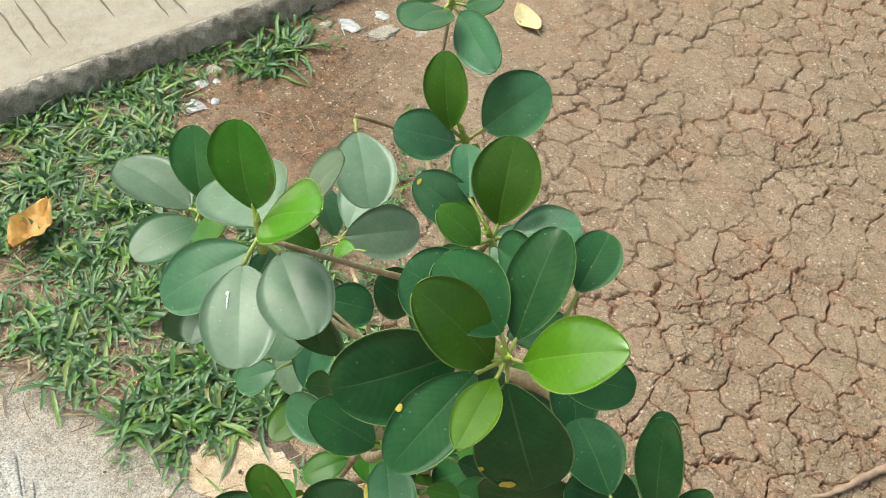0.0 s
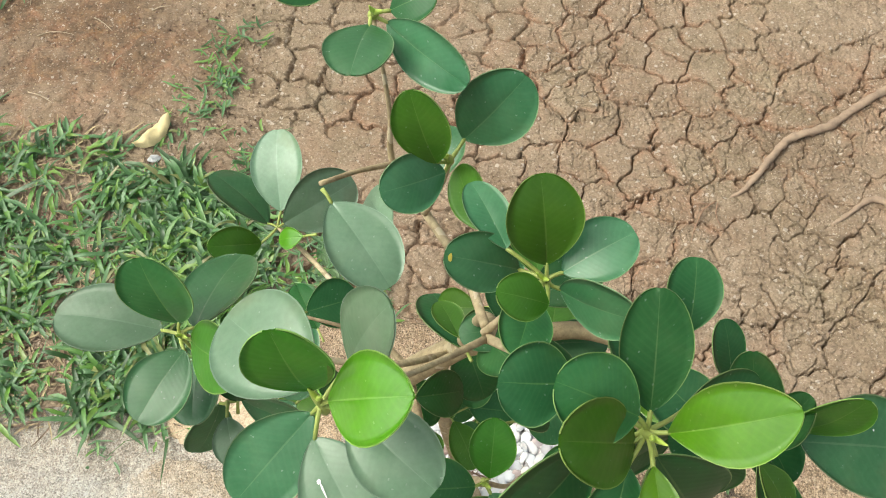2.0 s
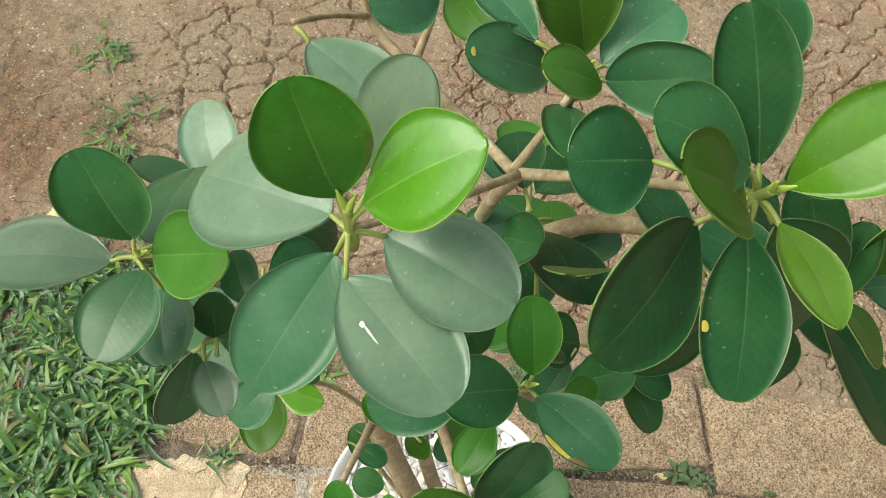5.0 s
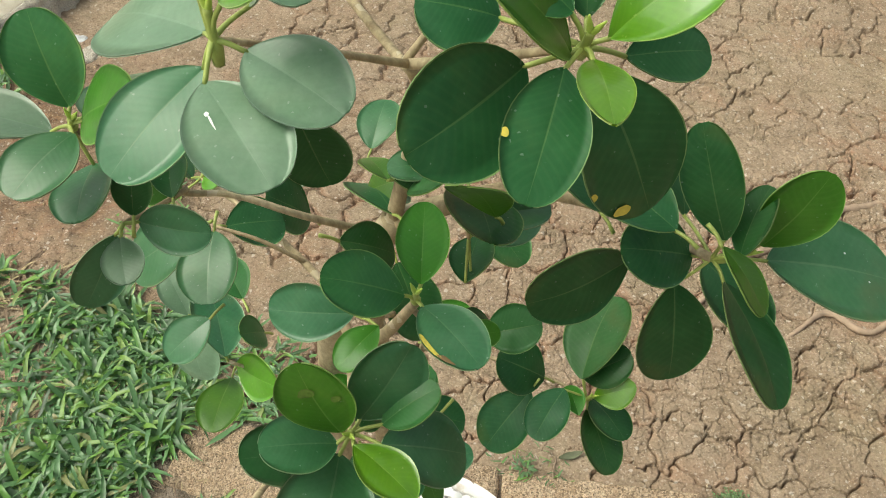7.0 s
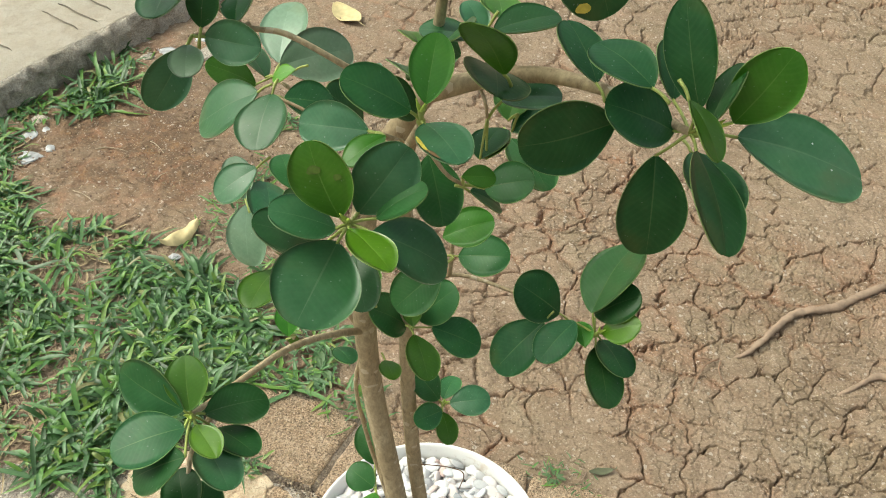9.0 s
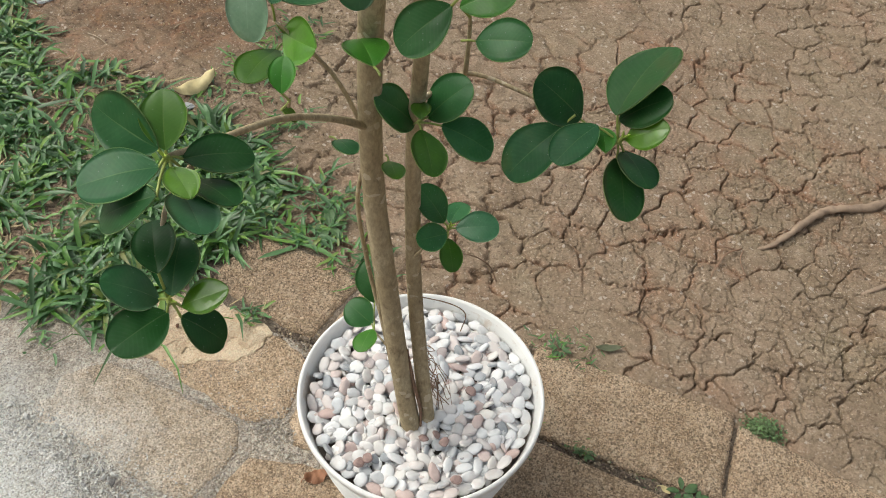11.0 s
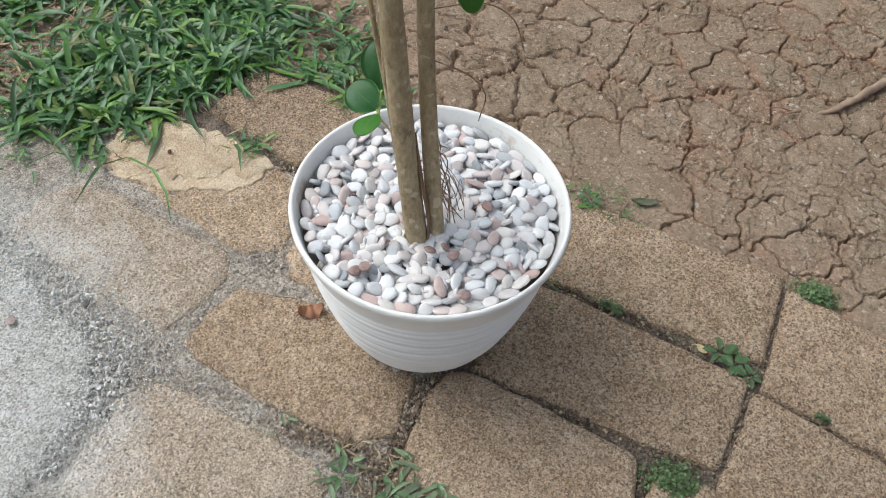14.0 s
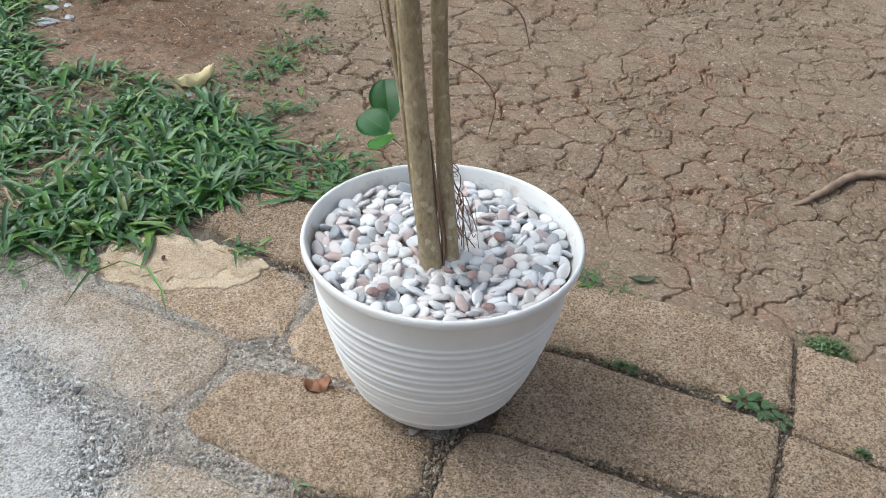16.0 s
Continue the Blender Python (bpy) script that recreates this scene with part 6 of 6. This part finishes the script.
chips("joint_litter", spots, plain("brown_litter", (0.27, 0.205, 0.15), 0.95, 0.4, 90, 0.3, island=(0.45, 1.9)), "brown leaf bits and grit in the paving joint", "litter")
spots = []
while len(spots) < 4200:
    x, y = rng.uniform(-0.7, 1.1), rng.uniform(0.28, 1.7)
    if y > soil_line(x) + 0.02:
        spots.append((x, y, -0.005, rng.choice((0.0006, 0.0007, 0.0008, 0.001, 0.0012, 0.0016, 0.0026))))
while len(spots) < 10500:
    x, y = rng.uniform(-0.1, 0.9), 0.3 + 0.75 * rng.random() ** 1.5
    if y > soil_line(x) + 0.01 and noise.noise(Vector((x * 9, y * 9, 3))) > rng.uniform(-0.5, 0.4):
        spots.append((x, y, -0.0045, rng.choice((0.0006, 0.0007, 0.0008, 0.001, 0.0013, 0.0018))))
chips("soil_crumbs", spots, plain("clay_crumb", (0.36, 0.27, 0.2), 0.95, 0.3, 90, 0.3, island=(0.55, 1.5)), "loose crumbs of dry clay and grit", "crumbs")


spots = []
for x, y, sx, sy, n in ((-1.0, 1.0, 0.1, 0.14, 420), (-0.85, 0.85, 0.14, 0.1, 420), (-1.0, 1.25, 0.12, 0.08, 300), (-0.75, 0.75, 0.1, 0.06, 200)):
    for _ in range(n):
        spots.append((rng.gauss(x, sx), rng.gauss(y, sy), -0.003, rng.choice((0.0012, 0.0016, 0.002, 0.003, 0.0045))))
chips("leaf_crumbs", spots, plain("orange_brown_litter", (0.34, 0.235, 0.16), 0.95, 0.3, 90, 0.3, island=(0.65, 1.25)), "orange-brown crumbs and bark bits by the kerb", "litter")


def dead_leaf(name, at, heading, size, wide, curl, mat, label, category="dead leaf", crumple=0.04, flip=1, blunt=0.8):
    verts, faces, rows, cols = [], [], 12, 6
    for under in (0, 1):
        for i in range(rows + 1):
            s = i / rows
            half = wide / 2 * math.sin(math.pi * (0.03 + 0.94 * s)) ** blunt
            for j in range(cols + 1):
                v = 2 * j / cols - 1
                a = curl * v
                yy = half * (math.sin(a) / curl if curl > 0.05 else v)
                zz = flip * half * (1 - math.cos(a)) / max(curl, 0.05) + 0.12 * size * (2 * s - 1) ** 2 + crumple * size * noise.noise(Vector((s * 4, v * 2, size * 99))) + crumple * size * 0.5 * noise.noise(Vector((s * 11, v * 5, 3)))
                verts.append((s * size - size / 2, yy, zz - 0.0006 * under))
    per = (rows + 1) * (cols + 1)
    for i in range(rows):
        for j in range(cols):
            a = i * (cols + 1) + j
            faces += [(a, a + cols + 1, a + cols + 2, a + 1), (per + a, per + a + 1, per + a + cols + 2, per + a + cols + 1)]
    ob = new(name, mesh_of(name, verts, faces, mat))
    ob.matrix_basis = pose(*at, 0, 0, heading)
    stalk = new("stalk", tube("stalk", [(size / 2 - 0.004, 0, 0.1 * size, 0.0009), (size * 0.6, 0.002, 0.08 * size, 0.0008), (size * 0.68, 0.006, 0.05 * size, 0.0007)], mat, 5, 0, 0, 3))
    stalk.parent = ob
    return tagged(ob, label, category)


dead_leaf("fallen_leaf", (-0.685, 0.645, 0.017), 58, 0.088, 0.05, 1.35, YELLOW, "curled pale yellow fallen leaf on the lawn's edge", crumple=0.1, flip=-1, blunt=0.5)
dead_leaf("fallen_leaf", (-0.655, 1.565, 0.002), -38, 0.12, 0.07, 0.4, YELLOW, "flat pale yellow fallen leaf on bare clay")
dead_leaf("fallen_leaf", (-1.105, 0.31, 0.03), 105, 0.13, 0.08, 0.8, plain("deep_yellow_leaf", (0.52, 0.29, 0.07), 0.6, 0.3, 40), "bright yellow and brown withered leaf in the grass", crumple=0.2)
dead_leaf("dry_leaf", (-0.131, -0.02, 0.0065), 215, 0.032, 0.022, 0.7, DRY, "small crumpled reddish-brown dry leaf on a paving stone", crumple=0.38, flip=-1, blunt=0.6)
dead_leaf("fallen_leaf", (0.324, 0.13, 0.001), 150, 0.016, 0.009, 0.5, YELLOW, "tiny yellow leaf chip by a weed in the joint")
dead_leaf("fallen_leaf", (0.2, 0.335, 0.0), 20, 0.04, 0.014, 0.6, plain("dull_green_leaf", (0.1, 0.11, 0.06), 0.7), "dull green fallen leaf on clay beside the paving")
stick = tagged(new("stick", tube("stick", [(0.178, 0.33, -0.002, 0.0012), (0.172, 0.3, 0.002, 0.001), (0.18, 0.275, 0.001, 0.0008)], ROOT, 5, 0.1, 0, 4)), "short thin dry stick on the clay", "stick")


def weed(x, y, z, n, size):
    root = tagged(new("weed"), "small dark green broad-leaved weed in a paving joint", "weed", group="weeds in the joints")
    root.location = (x, y, z)
    rng = random.Random(int(x * 1000))
    for k in range(n):
        a = k * 2.4 + rng.random()
        verts, faces = [], []
        L = size * rng.uniform(0.6, 1.1)
        for i in range(6):
            s = i / 5
            w = L * 0.22 * math.sin(math.pi * (0.08 + 0.88 * s)) ** 0.8
            for v in (-1, 0, 1):
                verts.append((0.004 + s * L, v * w, 0.004 + 0.35 * L * s - 0.3 * L * s * s + abs(v) * w * 0.3))
        for i in range(5):
            faces += [(3 * i, 3 * i + 3, 3 * i + 4, 3 * i + 1), (3 * i + 1, 3 * i + 4, 3 * i + 5, 3 * i + 2)]
        lf = new("leaf", mesh_of("weed_leaf", verts, faces, WEED))
        child(lf, root, pose(x, y, z, 0, 0, math.degrees(a)))


WEED = plain("weed_green", (0.065, 0.125, 0.042), 0.5, 0.25, 120)
weed(0.346, 0.134, -0.001, 11, 0.021)
weed(0.365, 0.126, -0.002, 9, 0.017)
weed(0.387, 0.117, -0.003, 10, 0.014)
weed(0.205, 0.146, -0.005, 8, 0.012)
weed(-0.3, 0.41, -0.003, 8, 0.035)
weed(0.13, 0.305, -0.003, 8, 0.016)


def creeper(x, y, rx, ry, n, size, label):
    """A low mat of a creeping plant: many small rounded leaves on short stems, thinner at its rim."""
    rng = random.Random(int(x * 1000) + n)
    verts, faces = [], []
    for _ in range(n):
        a, r = rng.uniform(0, 2 * math.pi), min(1.25, abs(rng.gauss(0, 0.55)))
        high = max(0.0, 1 - r * r) * 0.007 * (0.6 + 0.8 * rng.random())
        p = Vector((x + rx * r * math.cos(a), y + ry * r * math.sin(a), -0.003 + high + 0.002 * rng.random()))
        m = Matrix.Translation(p) @ pose(0, 0, 0, rng.gauss(0, 28), rng.gauss(0, 28), rng.uniform(0, 360))
        k, n0 = size * rng.uniform(0.6, 1.3), len(verts)
        for i in range(5):
            u = i / 4
            w = 0.36 * k * math.sin(math.pi * (0.1 + 0.82 * u)) ** 0.7
            for side in (-1, 0, 1):
                verts.append(tuple(m @ Vector(((u - 0.4) * k, side * w, abs(side) * w * 0.35 - 0.25 * k * u * u))))
        for i in range(4):
            q = n0 + 3 * i
            faces += [(q, q + 3, q + 4, q + 1), (q + 1, q + 4, q + 5, q + 2)]
    return tagged(new("creeping_weed", mesh_of("creeping_weed", verts, faces, CREEPER)), label, "weed", kind="stuff")


CREEPER = plain("creeping_weed_green", (0.12, 0.18, 0.068), 0.5, 0.25, 120, 0.2, island=(0.55, 1.5))
creeper(0.444, 0.276, 0.028, 0.022, 1100, 0.0042, "low mat of tiny-leaved green weed between clay and paving")
creeper(0.334, -0.052, 0.032, 0.024, 1300, 0.0042, "low mat of tiny-leaved green weed in a paving joint")
creeper(0.2, 0.1465, 0.035, 0.0035, 45, 0.0045, "sparse tiny-leaved weed in a dark paving joint")
creeper(0.475, 0.095, 0.012, 0.005, 40, 0.006, "sparse tiny-leaved weed in a dark paving joint")


def rubble(x, y, z, size, flat, mat, label, name="stone", cat="stone"):
    rng = random.Random(int(abs(x) * 997 + abs(y) * 331))
    bm = bmesh.new()
    for _ in range(22):
        v = Vector((rng.gauss(0, 1), rng.gauss(0, 1), rng.gauss(0, 1))).normalized() * rng.uniform(0.4, 0.55)
        bm.verts.new((v.x * size, v.y * size * 0.7, v.z * size * flat))
    hull = bmesh.ops.convex_hull(bm, input=bm.verts[:])
    bmesh.ops.delete(bm, geom=[g for g in hull["geom_interior"] if isinstance(g, bmesh.types.BMVert)], context="VERTS")
    bmesh.ops.bevel(bm, geom=bm.edges[:], offset=size * 0.035, segments=1, affect="EDGES")
    me = bpy.data.meshes.new(name)
    bm.to_mesh(me)
    bm.free()
    me.materials.append(mat)
    ob = new(name, me)
    ob.matrix_basis = pose(x, y, z + size * flat * 0.3, 0, 0, rng.uniform(0, 360))
    return tagged(ob, label, cat)


WHITE = plain("dirty_white", (0.44, 0.45, 0.455), 0.7, 0.4, 60, 0.6)
rubble(-0.003, -0.05, 0.0, 0.014, 0.8, GRAVEL, "single grey pebble lying beside the pot", "pebble", "pebble")
rubble(-0.672, 0.595, -0.004, 0.03, 0.5, WHITE, "small whitish stone at the edge of the grass")
for x, y, sz, fl in ((-1.17, 0.86, 0.06, 0.2), (-1.13, 0.79, 0.09, 0.12), (-1.18, 0.93, 0.055, 0.3), (-1.1, 0.84, 0.035, 0.3), (-1.15, 0.9, 0.035, 0.25), (-1.02, 1.27, 0.09, 0.14), (-0.93, 1.3, 0.11, 0.12), (-0.98, 1.36, 0.06, 0.2), (-1.07, 1.24, 0.05, 0.3), (-0.85, 1.35, 0.07, 0.15), (-0.8, 1.31, 0.03, 0.3)):
    tagged(rubble(x, y, -0.006, sz, fl, WHITE if sz in (0.06, 0.09, 0.035) else KERB, "broken whitish rubble lying along the kerb"), group="rubble along the kerb")


def twig_on_ground(at, heading, size, bend, mat, label, r=0.0013):
    """A thin dry stick lying on the ground, bent a little."""
    x, y, z = at
    c, n = math.cos(math.radians(heading)), math.sin(math.radians(heading))
    pts = [(x + c * size * u - n * bend * size * math.sin(math.pi * u), y + n * size * u + c * bend * size * math.sin(math.pi * u), z + 0.002 * math.sin(5 * u), r * (1 - 0.5 * u)) for u in (0, 0.33, 0.66, 1)]
    return tagged(new("stick", tube("stick", pts, mat, 5, 0.1, x * 9, 3)), label, "stick", group="dry sticks on the clay")


PALE_STICK = plain("bleached_stick", (0.42, 0.34, 0.24), 0.9, 0.3, 120)
for x, y, heading, size, bend in ((-1.0, 0.86, 10, 0.075, 0.1), (-0.9, 0.92, -30, 0.06, 0.05), (-0.97, 0.72, -25, 0.09, 0.08), (-0.82, 0.8, 60, 0.05, 0.1), (-1.07, 0.97, -50, 0.04, 0.2), (-0.78, 0.95, 25, 0.05, 0.05),
                                  (-1.2, 0.74, 20, 0.12, 0.12), (-0.62, 1.0, 100, 0.06, 0.1), (-0.72, 0.55, -15, 0.05, 0.2), (-0.49, 0.5, 10, 0.045, 0.1), (-0.42, 0.43, -20, 0.035, 0.1), (0.21, 0.5, 75, 0.03, 0.05)):
    twig_on_ground((x, y, 0.001), heading, size, bend, PALE_STICK if size < 0.1 else ROOT, "thin dry stick lying on crumbly clay")
for pts in (((0.372, 0.622, 0.0, 0.002), (0.35, 0.6, 0.003, 0.0014), (0.335, 0.56, 0.003, 0.001), (0.33, 0.535, 0.0, 0.0008)),
            ((0.36, 0.615, 0.001, 0.0016), (0.338, 0.61, 0.004, 0.0011), (0.31, 0.59, 0.001, 0.0007)),
            ((0.375, 0.618, 0.001, 0.0016), (0.372, 0.59, 0.004, 0.0012), (0.385, 0.56, 0.002, 0.0008))):
    tagged(new("rootlet", tube("rootlet", pts, FINE_ROOT, 5, 0.1, pts[0][0] * 40, 4)), "thin dark rootlet at the end of a tree root", "root", group="rootlets on the clay")
spots = []
for x, y, sx, sy, n in ((-1.0, 1.02, 0.11, 0.13, 500), (-0.85, 0.9, 0.14, 0.1, 420), (-0.7, 0.75, 0.1, 0.07, 220), (-0.5, 0.85, 0.12, 0.2, 160), (-1.1, 0.75, 0.06, 0.06, 160)):
    for _ in range(n):
        spots.append((rng.gauss(x, sx), rng.gauss(y, sy), -0.002, rng.choice((0.0012, 0.0014, 0.0018, 0.0022, 0.003, 0.0042))))
chips("dark_litter", spots, plain("dark_brown_litter", (0.2, 0.135, 0.09), 0.95, 0.4, 90, 0.3, island=(0.45, 1.6)), "dark brown bark bits and crumbs on the clay", "litter")
spots = []
while len(spots) < 3200:
    x, y = rng.uniform(-1.25, -0.5), rng.uniform(0.6, 1.5)
    if rng.random() < 1.3 - math.hypot((x + 0.9) / 0.45, (y - 0.95) / 0.5):
        spots.append((x, y, -0.001, rng.choice((0.0009, 0.0011, 0.0014, 0.0018, 0.0024, 0.0034))))
chips("earth_crumbs", spots, plain("earth_crumb", (0.3, 0.21, 0.145), 0.95, 0.3, 90, 0.3, island=(0.45, 1.6)), "loose crumbs of dark earth and grit by the kerb", "crumbs")
rubble(-0.431, 0.135, 0.003, 0.009, 0.8, plain("brown_seed", (0.16, 0.08, 0.05), 0.7), "small dark brown seed on the beige flake", "seed", "seed")
rubble(-0.382, -0.122, 0.0, 0.016, 0.5, plain("dark_stone", (0.13, 0.125, 0.12), 0.85, 0.4), "small dark stone at the concrete's edge", "stone", "stone")
rubble(-0.447, -0.178, 0.0, 0.017, 0.4, plain("pinkish_stone", (0.36, 0.28, 0.25), 0.85, 0.3), "small pinkish stone chip on the pale concrete", "stone", "stone")
for x, y, sz in ((0.035, -0.09, 0.007), (0.04, -0.105, 0.006), (0.032, -0.115, 0.005), (-0.21, -0.168, 0.009), (-0.12, -0.172, 0.007), (-0.25, 0.0, 0.008), (-0.2, 0.03, 0.007), (-0.225, 0.055, 0.006), (-0.11, -0.008, 0.007), (-0.09, -0.003, 0.006)):
    tagged(rubble(x, y, -0.004, sz, 0.7, GRAVEL, "small pale grey gravel stone in a paving joint"), group="gravel stones in the joints")
for x, y, n, size in ((-0.004, -0.195, 6, 0.02), (0.055, -0.19, 5, 0.016)):
    weed(x, y, -0.002, n, size)
